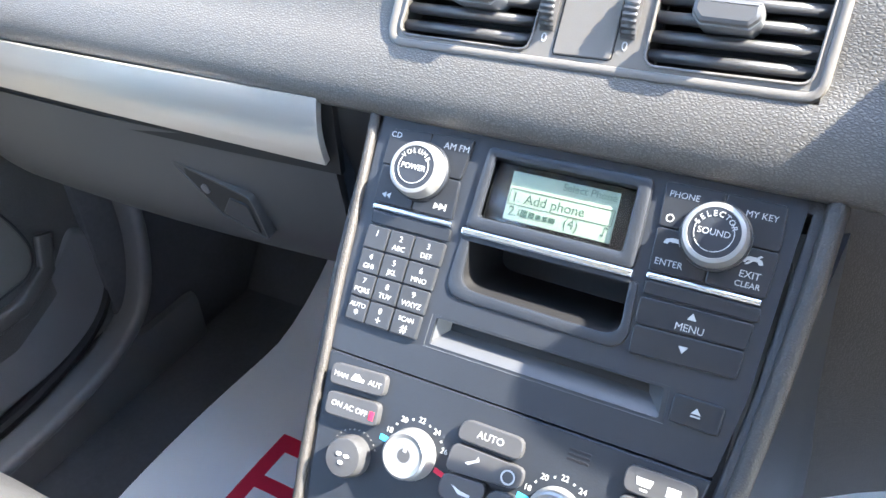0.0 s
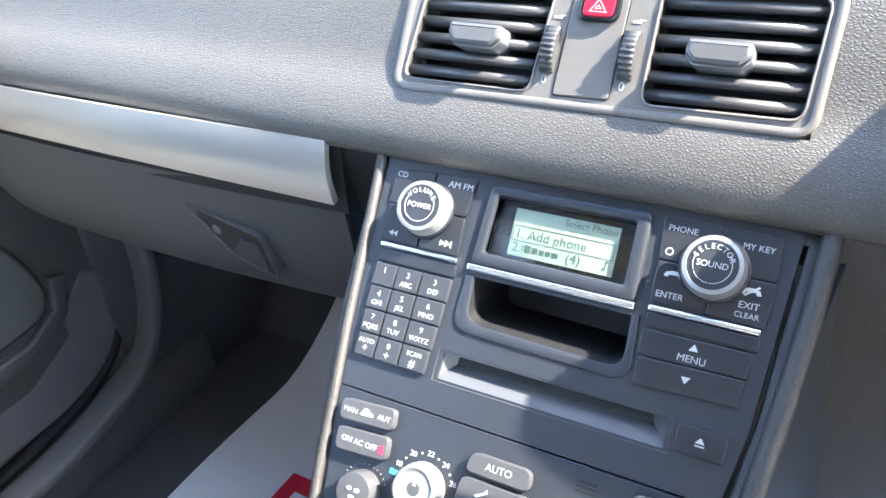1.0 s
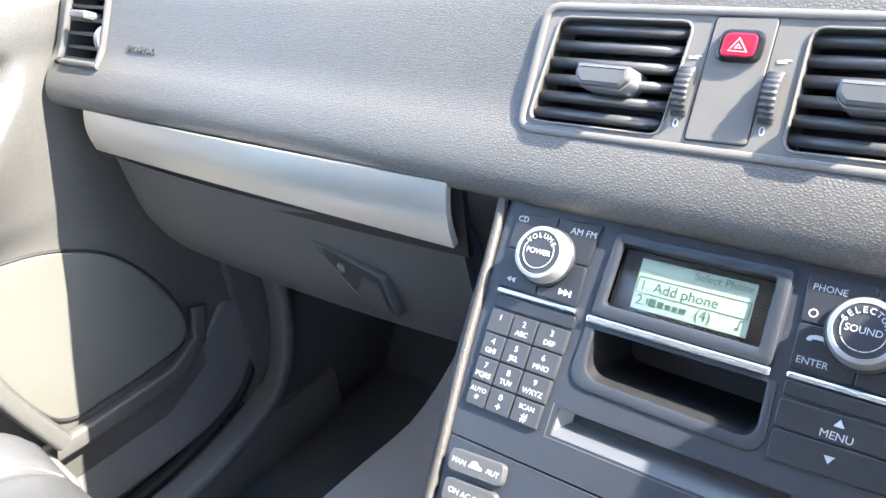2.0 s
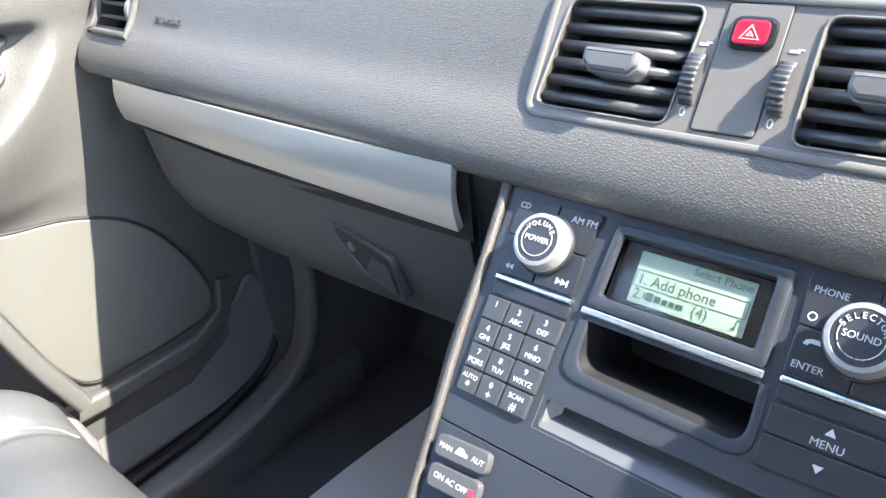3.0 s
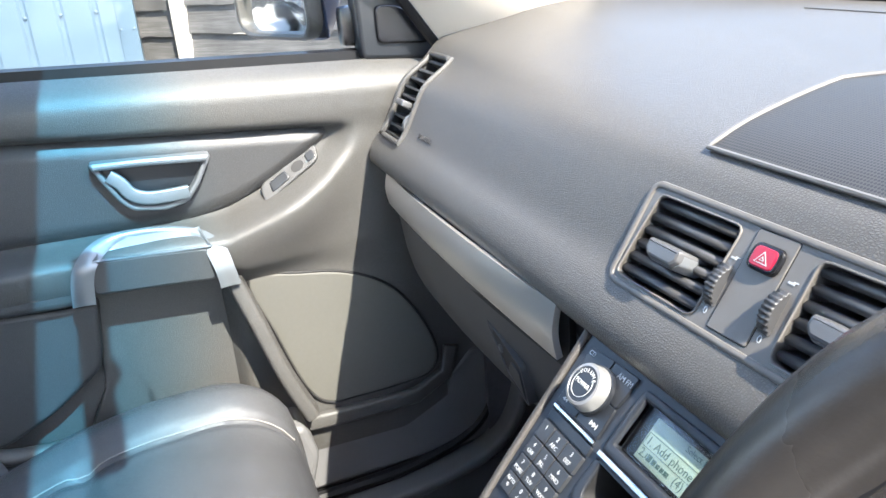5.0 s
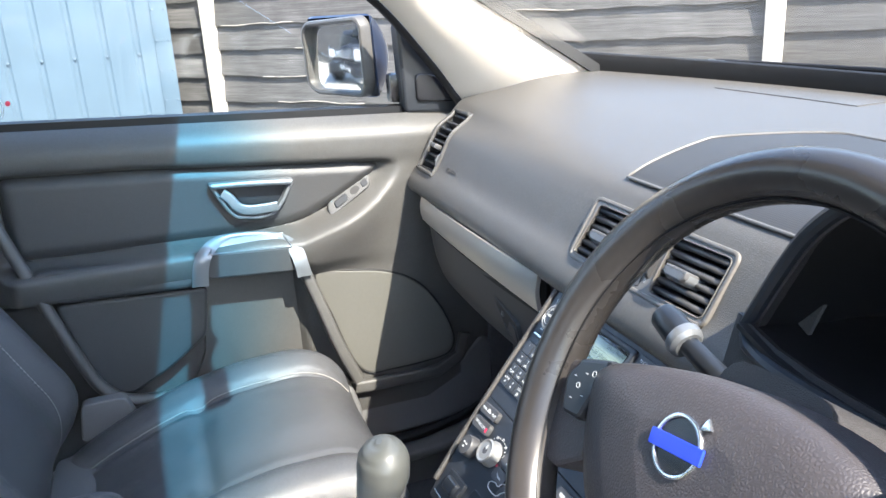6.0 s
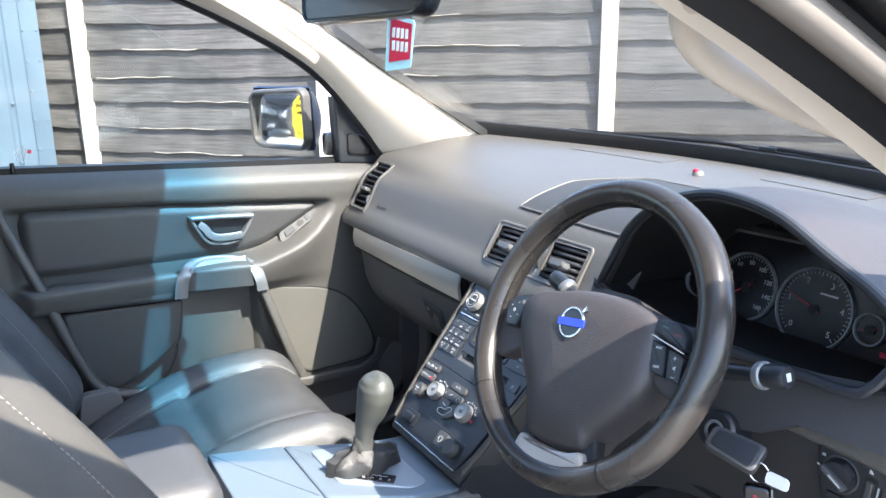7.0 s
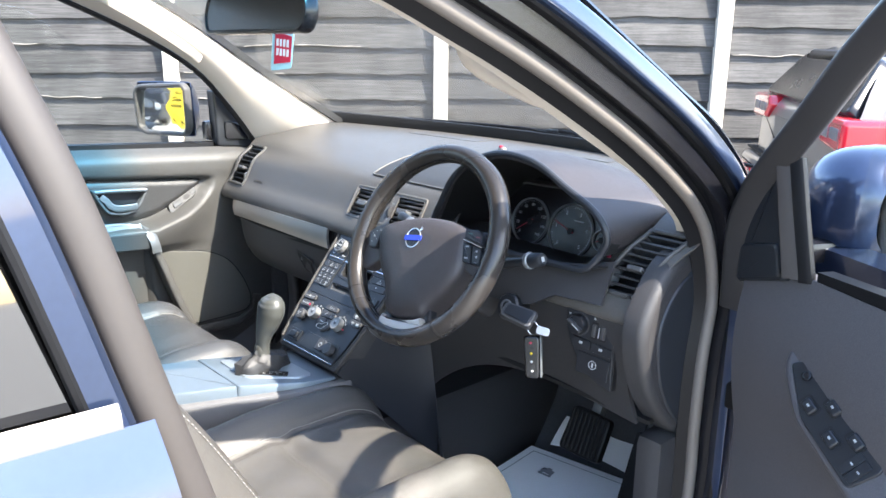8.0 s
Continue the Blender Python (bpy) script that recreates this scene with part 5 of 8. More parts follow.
def build_wheel():
    w = thing("steering_wheel", "black leather steering wheel with silver lower spoke insert", "steering wheel")
    R, n = 0.1628, 96
    bm = bmesh.new()
    rings = []
    for i in range(n):
        a = 2 * math.pi * i / n
        fat = 1.0 + 0.10 * (abs(math.cos(a)) ** 6) + 0.10 * math.exp(-((math.degrees(a) - 40) / 10) ** 2) + 0.10 * math.exp(-((math.degrees(a) - 140) / 10) ** 2)
        ring = []
        for j in range(14):
            b = 2 * math.pi * j / 14
            r = R + 0.0158 * fat * math.cos(b)
            ring.append(bm.verts.new(WHEEL @ Vector((r * math.cos(a), r * math.sin(a), 0.0185 * math.sin(b)))))
        rings.append(ring)
    for a, b in zip(rings, rings[1:] + rings[:1]):
        for j in range(14):
            bm.faces.new((a[j - 1], a[j], b[j], b[j - 1]))
    rim = part("rim", bm, M_RIM, w, "worn black leather rim")
    # stitching seam round the inside of the rim
    seam = [WHEEL @ Vector(((R - 0.0157) * math.cos(2 * math.pi * i / 90), (R - 0.0157) * math.sin(2 * math.pi * i / 90), 0.006)) for i in range(90)]
    part("seam", sweep(seam, circle(0.0010, 5), closed=True), M_RUBBER, rim, "stitched seam of the rim")
    for deg in (-60, -146):
        a = radians(deg)
        m = WHEEL @ Matrix.Rotation(a, 4, "Z") @ Matrix.Translation((R, 0, 0)) @ Matrix.Rotation(radians(90), 4, "X")
        part("joint", ring_slab(circle(0.0163, 24, ry=0.0190), circle(0.0140, 24, ry=0.0166), m, -0.0006, 0.0006, 0.0003), M_RUBBER, rim, "joint seam of the leather")
    # hub with the airbag cover
    hub = [(-0.106, 0.024), (-0.06, 0.038), (0.0, 0.044), (0.06, 0.038), (0.104, 0.020), (0.108, -0.012), (0.104, -0.048), (0.080, -0.082), (0.052, -0.112), (0.040, -0.128), (0.0, -0.133), (-0.040, -0.128), (-0.050, -0.108), (-0.062, -0.080), (-0.090, -0.042), (-0.104, -0.010)]
    pts = [(q.x, q.y) for q in spline([(x, y, 0) for x, y in hub], 4, True)]
    bm = bmesh.new()
    rings = []
    for f, z in ((1.0, -0.035), (1.0, -0.004), (0.985, 0.004), (0.95, 0.010), (0.85, 0.0155), (0.65, 0.0195), (0.35, 0.0220)):
        rings.append([bm.verts.new(WHEEL @ Vector((x * f, y * f - 0.004 * (1 - f), z))) for x, y in pts])
    for a, b in zip(rings, rings[1:]):
        for i in range(len(pts)):
            bm.faces.new((a[i - 1], a[i], b[i], b[i - 1]))
    bm.faces.new(rings[-1])
    bm.faces.new(rings[0][::-1])
    cover = part("airbag_cover", bm, M_HUB, w, "dark grained airbag cover")
    # badge
    bmz = at(WHEEL, -0.004, 0.002, 0.0215)
    part("badge_ring", ring_slab(circle(0.0180, 36), circle(0.0152, 36), bmz, -0.001, 0.0022, 0.0008), M_CHROME, cover, "chrome ring badge with a blue bar")
    part("badge_field", slab(circle(0.0152, 30), bmz, -0.001, 0.0008, 0.0002), M_BLACK, cover)
    part("badge_bar", slab(rounded([(-0.0200, -0.0046), (0.0200, -0.0046), (0.0200, 0.0046), (-0.0200, 0.0046)], 0.001, 2), bmz, 0.001, 0.0030, 0.0005), M_BLUEBADGE, cover, "blue badge bar")
    part("badge_arrow", slab([(0.0120, 0.0125), (0.0205, 0.0150), (0.0160, 0.0205)], bmz, 0.0, 0.0022, 0.0003), M_CHROME, cover)
    word("SRS", 0.010, at(WHEEL, -0.014, -0.106, 0.0110), M_HUB, cover, "embossing", 0.0006)
    word("AIRBAG", 0.010, at(WHEEL, -0.014, -0.116, 0.0090), M_HUB, cover, "embossing", 0.0006)
    # side spokes with switch pads
    for s in (-1, 1):
        sp = [(s * 0.080, 0.030), (s * 0.153, 0.020), (s * 0.155, -0.050), (s * 0.125, -0.052), (s * 0.086, -0.030)]
        sp = sp if area2(sp) > 0 else sp[::-1]
        spoke = part("spoke", slab(rounded(sp, 0.006, 3), WHEEL, -0.020, 0.001, 0.004), M_HUB, w, "dark spoke with switches")
        if s > 0:
            SW = at(WHEEL, -0.007, 0.009)
            cap = part("switch_cap", slab(rounded([(0.107, 0.014), (0.134, 0.014), (0.147, 0.002), (0.150, -0.014), (0.108, -0.001)], 0.004, 3), SW, -0.006, 0.0125, 0.003), M_PANEL, w, "slate switch cap with faint phone marks")
            part("bright_line", slab(rounded([(0.106, -0.0015), (0.150, -0.0150), (0.150, -0.0172), (0.106, -0.0037)], 0.0004, 1), SW, 0.006, 0.0122, 0.0005), M_CHROME, cap, "thin chrome line")
            z = at(SW, 0, 0, 0.0125)
            bars([mm([(116, 6), (118, 8), (124, 7), (126, 4.6), (123, 5.6), (119, 6.2)])], z, M_GREENMARK, cap)
            bars([mm([(133, 0), (135, 2), (141, 1), (143, -1.4), (140, -0.6), (136, 0)])], z, M_REDDIM, cap)
            lb = part("switch_pad", slab(rounded([(0.106, -0.006), (0.1265, -0.012), (0.132, -0.043), (0.115, -0.040)], 0.003, 3), SW, -0.006, 0.0110, 0.002), M_BTN, w, "black track switch")
            rb = part("switch_pad", slab(rounded([(0.129, -0.0130), (0.150, -0.0190), (0.151, -0.046), (0.1345, -0.0435)], 0.003, 3), SW, -0.006, 0.0110, 0.002), M_BTN, w, "black volume switch")
            z = at(SW, 0, 0, 0.0110)
            bars([mm([(115, -16), (118, -14.4), (115, -12.8)]), mm([(118, -16), (121, -14.4), (118, -12.8)]), rect_t(121.2, -16, 121.9, -12.8), mm([(121, -35), (118, -33.4), (121, -31.8)]), mm([(124, -35), (121, -33.4), (124, -31.8)]), rect_t(117.2, -35, 117.9, -31.8)], z, M_WHITE, lb)
            bars([rect_t(138, -22.4, 142.4, -21.6), rect_t(139.8, -24.2, 140.6, -19.8), rect_t(140.4, -41, 144.6, -40.2), mm([(139.5, -31.5), (143.5, -29), (143.5, -34)])], z, M_WHITE, rb)
        else:
            p = part("switch_pad", slab(rounded([(-0.134, 0.010), (-0.123, 0.025), (-0.090, 0.031), (-0.100, 0.004), (-0.106, -0.014), (-0.127, -0.014)], 0.004, 3), WHEEL, -0.006, 0.0105, 0.003), M_BTN, w, "black cruise control switch pad")
            z = at(WHEEL, 0, 0, 0.0105)
            bars([rect_t(-124, 12, -121.4, 12.7), rect_t(-113, 16, -110.5, 16.7), rect_t(-122, -3, -119.4, -2.3), rect_t(-111, 1, -108.5, 1.7)], z, M_WHITE, p)
            part("mark", ring_slab(circle(0.0022, 16, -0.104, 0.018), circle(0.0017, 16, -0.104, 0.018), WHEEL, 0.0100, 0.0108, 0.0001), M_WHITE, p)
            part("mark", ring_slab(circle(0.0020, 16, -0.117, 0.007), circle(0.0015, 16, -0.117, 0.007), WHEEL, 0.0100, 0.0108, 0.0001), M_WHITE, p)
    # lower spoke: two legs and the silver insert
    for s in (-1, 1):
        leg = [(s * 0.030, -0.110), (s * 0.050, -0.104), (s * 0.058, -0.140), (s * 0.050, -0.152), (s * 0.032, -0.150)]
        leg = leg if area2(leg) > 0 else leg[::-1]
        part("spoke", slab(rounded(leg, 0.005, 3), WHEEL, -0.018, 0.000, 0.004), M_BTN, w)
    ins = [(-0.046, -0.128), (-0.030, -0.1335), (0.0, -0.1360), (0.030, -0.1335), (0.046, -0.128), (0.055, -0.143), (0.028, -0.1540), (0.0, -0.1575), (-0.028, -0.1540), (-0.052, -0.144)]
    part("spoke_insert", slab(rounded(ins, 0.004, 3), WHEEL, -0.010, 0.0125, 0.004), M_INSERT, w, "silver lower spoke insert")
    # column and stalks
    col = part("column_shroud", sweep([WHEEL @ Vector((0, -0.004, -0.03)), WHEEL @ Vector((0, -0.010, -0.09)), WHEEL @ Vector((0, -0.02, -0.20))], rounded([(-0.055, -0.055), (0.055, -0.055), (0.060, 0.030), (-0.060, 0.030)], 0.02, 4), up=(1, 0, 0)), M_PADSOFT, w, "grey steering column shroud")
    return w


M_INSERT = material("silver_insert_plastic", (0.40, 0.38, 0.36), 0.36, metal=0.4, spots=0.05)
M_GREENMARK = material("green_mark", (0.05, 0.13, 0.12), 0.4, spots=0.02)
M_REDDIM = material("dim_red_mark", (0.16, 0.035, 0.05), 0.4, spots=0.02)


def build_stalks():
    for s, end, knob in ((1, Vector((0.556, 0.312, 1.110)), True), (-1, Vector((0.205, 0.325, 1.112)), False)):
        st = thing("column_stalk", "black column stalk with silver tipped twist switch", "control stalk", "stalks on the steering column")
        base = Vector((0.378 + s * 0.05, 0.320, 1.070))
        d = (end - base).normalized()
        part("arm", sweep([base, base.lerp(end, 0.5) + Vector((0, 0.004, 0)), end - d * 0.02], circle(0.0085, 12), scale=lambda t: 1.2 - 0.3 * t), M_BTN, st)
        m = frame_of(end - d * 0.026, d.cross(Vector((0, 1, 0))), d.cross(d.cross(Vector((0, 1, 0)))))
        m = m if (m.to_3x3() @ Vector((0, 0, 1))).dot(d) > 0 else m @ Matrix.Rotation(math.pi, 4, "X")
        part("twist_ring", lathe([(0.0105, 0), (0.0136, 0.003), (0.0144, 0.008), (0.0136, 0.010), (0.0115, 0.011)], m, 28), M_SILVER, st, "bright twist ring")
        part("tip", lathe([(0.0115, 0.010), (0.0120, 0.020), (0.0112, 0.034), (0.0095, 0.0365), (0, 0.037)], m, 24), M_BTN, st, "black stalk tip")
        bars([(-0.004, -0.003, 0.004, 0.003)], m @ Matrix.Translation((0, 0, 0.0371)), M_WHITE, st)


# ---- instruments and the driver side of the dashboard ----
def build_instruments(dash):
    # hood: an arch from the left foot over the dials to the right foot
    arch = [(0.200, 1.092), (0.238, 1.155), (0.264, 1.190), (0.300, 1.220), (0.350, 1.243), (0.405, 1.254), (0.477, 1.245), (0.539, 1.214), (0.600, 1.182), (0.624, 1.146), (0.612, 1.116)]
    arch = spline([(x, 0, z) for x, z in arch], 5)
    n = len(arch) - 1

    def hood(u, v):
        i = u * n
        k = min(int(i), n - 1)
        a = arch[k].lerp(arch[k + 1], i - k)
        lip = 0.400 + 0.035 * (1 - math.sin(math.pi * u)) * 0 - 0.010 * math.sin(math.pi * u)
        y = lip + 0.30 * v
        back = dash_point(0.42 + (a.x - 0.42) * (1 + 0.12 * v), 10.6 / 13)
        z = a.z * (1 - v ** 1.7) + (back.z - 0.008) * v ** 1.7 + 0.010 * math.sin(math.pi * v) * math.sin(math.pi * u)
        return (0.42 + (a.x - 0.42) * (1 + 0.12 * v), y, z)
    part("instrument_hood", sheet(hood, 44, 14, 0.008), M_HUB, dash, "arched grained instrument hood")
    rim = [Vector(hood(i / 44, 0)) for i in range(45)]
    low = [Vector((0.604, 0.392, 1.100)), Vector((0.584, 0.388, 1.086)), Vector((0.52, 0.386, 1.084)), Vector((0.42, 0.384, 1.080)), Vector((0.32, 0.384, 1.078)), Vector((0.25, 0.386, 1.078)), Vector((0.214, 0.392, 1.082))]
    loop = rim + spline(low, 4)
    bezel = part("cluster_bezel", sweep(loop, circle(0.0062, 10), up=(0, 1, 0), closed=True), M_PANEL, dash, "slate rim round the instruments")
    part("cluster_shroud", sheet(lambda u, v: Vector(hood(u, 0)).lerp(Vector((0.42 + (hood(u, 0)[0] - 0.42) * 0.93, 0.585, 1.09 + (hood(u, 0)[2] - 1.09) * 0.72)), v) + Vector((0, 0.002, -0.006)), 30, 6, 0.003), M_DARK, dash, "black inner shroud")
    cm = frame_of((0.40, 0.560, 1.092), (1, 0, 0), (0, 0.25, 1))
    part("cluster_face", slab(rounded([(-0.165, -0.060), (0.185, -0.060), (0.190, 0.050), (0.10, 0.115), (-0.08, 0.115), (-0.165, 0.050)], 0.01, 3), cm, -0.01, 0.0, 0.001), M_BLACK, dash, "black instrument face")
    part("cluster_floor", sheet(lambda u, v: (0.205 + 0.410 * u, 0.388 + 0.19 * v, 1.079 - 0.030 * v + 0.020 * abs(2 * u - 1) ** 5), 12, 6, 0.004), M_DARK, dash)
    part("cowl_below", sheet(lambda u, v: (0.195 + 0.43 * u, 0.366 + 0.030 * v + 0.024 * max(0, (u - 0.66) / 0.34), 0.998 + 0.085 * v + 0.036 * (1 - v) * min(1, max(0, (u - 0.66) / 0.14)) + 0.020 * v * abs(2 * u - 1) ** 5), 10, 5, 0.006), M_PADSOFT, dash, "dash face under the instruments")
    for cx, cz, r, hi, step, lab, needle in ((-0.082, 0.002, 0.047, 160, 20, 0, 215), (0.021, 0.0, 0.053, 5, 1, 1, 160), (-0.158, -0.008, 0.026, 0, 0, 2, 120), (0.096, -0.004, 0.020, 0, 0, 3, 200)):
        m = at(cm, cx, cz, 0.001)
        g = part("gauge", ring_slab(circle(r, 48), circle(r - 0.0028, 48), m, -0.001, 0.005, 0.001), M_SILVER, dash, "bright gauge ring")
        part("dial", slab(circle(r - 0.0028, 40), m, -0.001, 0.0006, 0.0002), M_BLACK, g, "black dial face")
        vals = list(range(0, hi + 1, step)) if hi else []
        for i, v in enumerate(vals):
            t = radians(225 - 270 * i / (len(vals) - 1))
            word(str(v), 0.0085 if lab == 0 else 0.011, m @ Matrix.Translation((r * 0.70 * math.cos(t), r * 0.70 * math.sin(t), 0.0008)), M_DIALMARK, g)
        bm = bmesh.new()
        for i in range(41):
            t = 225 - 270 * i / 40
            slab([(r * (0.84 if i % 5 else 0.80), -0.0003), (r * 0.90, -0.0003), (r * 0.90, 0.0003), (r * (0.84 if i % 5 else 0.80), 0.0003)], m @ Matrix.Rotation(radians(t), 4, "Z"), 0.0006, 0.0010, 0.0001, 1, bm=bm)
        part("graduation", bm, M_DIALMARK, g)
        part("needle", slab([(-0.008, -0.0012), (r * 0.8, -0.0004), (r * 0.8, 0.0004), (-0.008, 0.0012)], m @ Matrix.Rotation(radians(needle), 4, "Z"), 0.002, 0.003, 0.0002, 1), M_RED, g, "red pointer")
        part("hub_cap", lathe([(0.006, 0.001), (0.006, 0.004), (0, 0.0045)], m, 20), M_DARK, g)
    bars([(-0.012, 0.020, 0.012, 0.0225)], at(cm, 0.036, 0.0, 0.0016), M_DIALMARK, dash)
    bars([(-0.004, -0.003, 0.004, 0.003)], at(cm, 0.118, -0.028, 0.0016), M_REDPRINT, dash)


def build_driver_lower(dash):
    # knee panel, lamp switch panel, side cap
    def knee(u, v):
        x = 0.135 + 0.53 * u
        return (x, 0.405 + 0.012 * math.sin(math.pi * u) + 0.05 * (1 - v) ** 2, 0.848 - 0.030 * u - 0.15 * (1 - u) ** 4 + (0.160 + 0.030 * u + 0.15 * (1 - u) ** 4) * v)
    part("knee_panel", sheet(knee, 16, 10, 0.008), M_PADSOFT, dash, "dark grey knee panel under the wheel")
    # underside sheet blackened in colour for the shade below the wheel
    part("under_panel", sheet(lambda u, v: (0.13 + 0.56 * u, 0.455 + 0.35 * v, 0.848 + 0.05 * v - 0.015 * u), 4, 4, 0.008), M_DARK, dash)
    lm = frame_of((0.590, 0.4065, 0.946), (1, 0.10, -0.04), (0, 0.12, 1))
    pan = rounded([(-0.049, 0.078), (-0.041, 0.030), (-0.034, 0.009), (-0.004, -0.034), (0.024, -0.050), (0.058, -0.058), (0.047, 0.060)], 0.004, 3)
    ls = part("lamp_switch_panel", slab(pan, lm, -0.01, 0.0045, 0.002), M_BTN, dash, "black lamp switch panel")
    part("panel_joint", ring_slab(inset(pan, -0.0016), pan, lm, -0.01, 0.0022, 0.0002), M_DARK, ls, "dark joint round the panel")
    part("knob_well", ring_slab(circle(0.0200, 32, -0.019, 0.038), circle(0.0178, 32, -0.019, 0.038), lm, 0.003, 0.0060, 0.0006), M_SLAT, ls, "rim round the lamp switch")
    kn = part("lamp_knob", lathe([(0.0172, 0.0), (0.0168, 0.010), (0.015, 0.013), (0, 0.0135)], at(lm, -0.019, 0.038, 0.004), 32), M_BTN, ls, "round lamp switch knob")
    part("grip", slab(rounded([(-0.016, -0.0035), (0.016, -0.0035), (0.016, 0.0035), (-0.016, 0.0035)], 0.003, 3), at(lm, -0.019, 0.038, 0.015, 150), 0.0, 0.008, 0.002), M_SLAT, kn)
    bars([(-0.012, -0.0008, 0.004, 0.0008)], at(lm, -0.019, 0.038, 0.0232, 150), M_WHITE, kn)
    for x in (0.012, 0.029):
        part("dimmer_slot", slab(rounded([(x - 0.0065, 0.020), (x + 0.0065, 0.020), (x + 0.0065, 0.050), (x - 0.0065, 0.050)], 0.002, 2), lm, 0.003, 0.0052, 0.0003), M_DARK, ls)
        part("dimmer_wheel", slab(rounded([(x - 0.004, 0.024), (x + 0.004, 0.024), (x + 0.004, 0.046), (x - 0.004, 0.046)], 0.002, 2), lm, 0.003, 0.0095, 0.002), M_SLAT, ls, "ribbed dimmer wheel")
    for x0, z0, x1, z1 in ((-0.028, 0.002, 0.009, 0.017), (0.012, -0.001, 0.050, 0.014), (-0.012, -0.042, 0.050, -0.006)):
        q = rounded([(x0, z0), (x1, z0 - 0.002), (x1, z1 - 0.002), (x0, z1)], 0.003, 2)
        part("switch_joint", ring_slab(inset(q, -0.0011), q, lm, 0.003, 0.0049, 0.0001), M_DARK, ls)
        part("switch", slab(q, lm, 0.003, 0.0072, 0.001), M_BTN, ls, "black push switch")
    z = at(lm, 0, 0, 0.0073)
    bars([(-0.012, 0.007, -0.006, 0.011), (0.026, 0.005, 0.033, 0.009), (0.0175, -0.027, 0.0205, -0.019)], z, M_WHITE, ls)
    bars([(-0.041, 0.050, -0.037, 0.053), (-0.036, 0.062, -0.031, 0.065), (-0.021, 0.064, -0.014, 0.067), (-0.044, 0.038, -0.041, 0.040), (0.008, 0.053, 0.015, 0.057), (0.026, 0.052, 0.033, 0.056), (0.019, 0.024, 0.021, 0.042)], at(lm, 0, 0, 0.0046), M_WHITE, ls)
    part("brake_mark", ring_slab(circle(0.0075, 20, 0.019, -0.023), circle(0.0064, 20, 0.019, -0.023), lm, 0.0068, 0.0076, 0.0002), M_WHITE, ls)
    # rounded end cap that closes the dash beside the door
    cap = [(0.385, 1.000), (0.408, 1.060), (0.455, 1.110), (0.520, 1.130), (0.548, 1.100), (0.556, 0.95), (0.556, 0.775), (0.520, 0.790), (0.450, 0.850), (0.405, 0.920)]
    m = frame_of((0.672, 0, 0), (0, 1, 0), (0, 0, 1))
    c = part("end_cap", slab([(q.x, q.y) for q in spline([(y, z, 0) for y, z in cap], 4, True)], m, 0.0, 0.040, 0.016, 4), M_PADSOFT, dash, "dark grey dashboard end cap")
    inner = [(0.425, 1.005), (0.448, 1.050), (0.490, 1.082), (0.535, 1.085), (0.545, 0.95), (0.545, 0.800), (0.500, 0.825), (0.450, 0.890), (0.428, 0.950)]
    part("fuse_cover", slab([(q.x, q.y) for q in spline([(y, z, 0) for y, z in inner], 4, True)], m, 0.030, 0.0435, 0.004, 3), M_PANEL, c, "smooth fuse box cover")
    part("kick_panel", box(0.66, 0.715, 0.46, 0.60, 0.40, 0.80, 0.02), M_PADSOFT, dash)


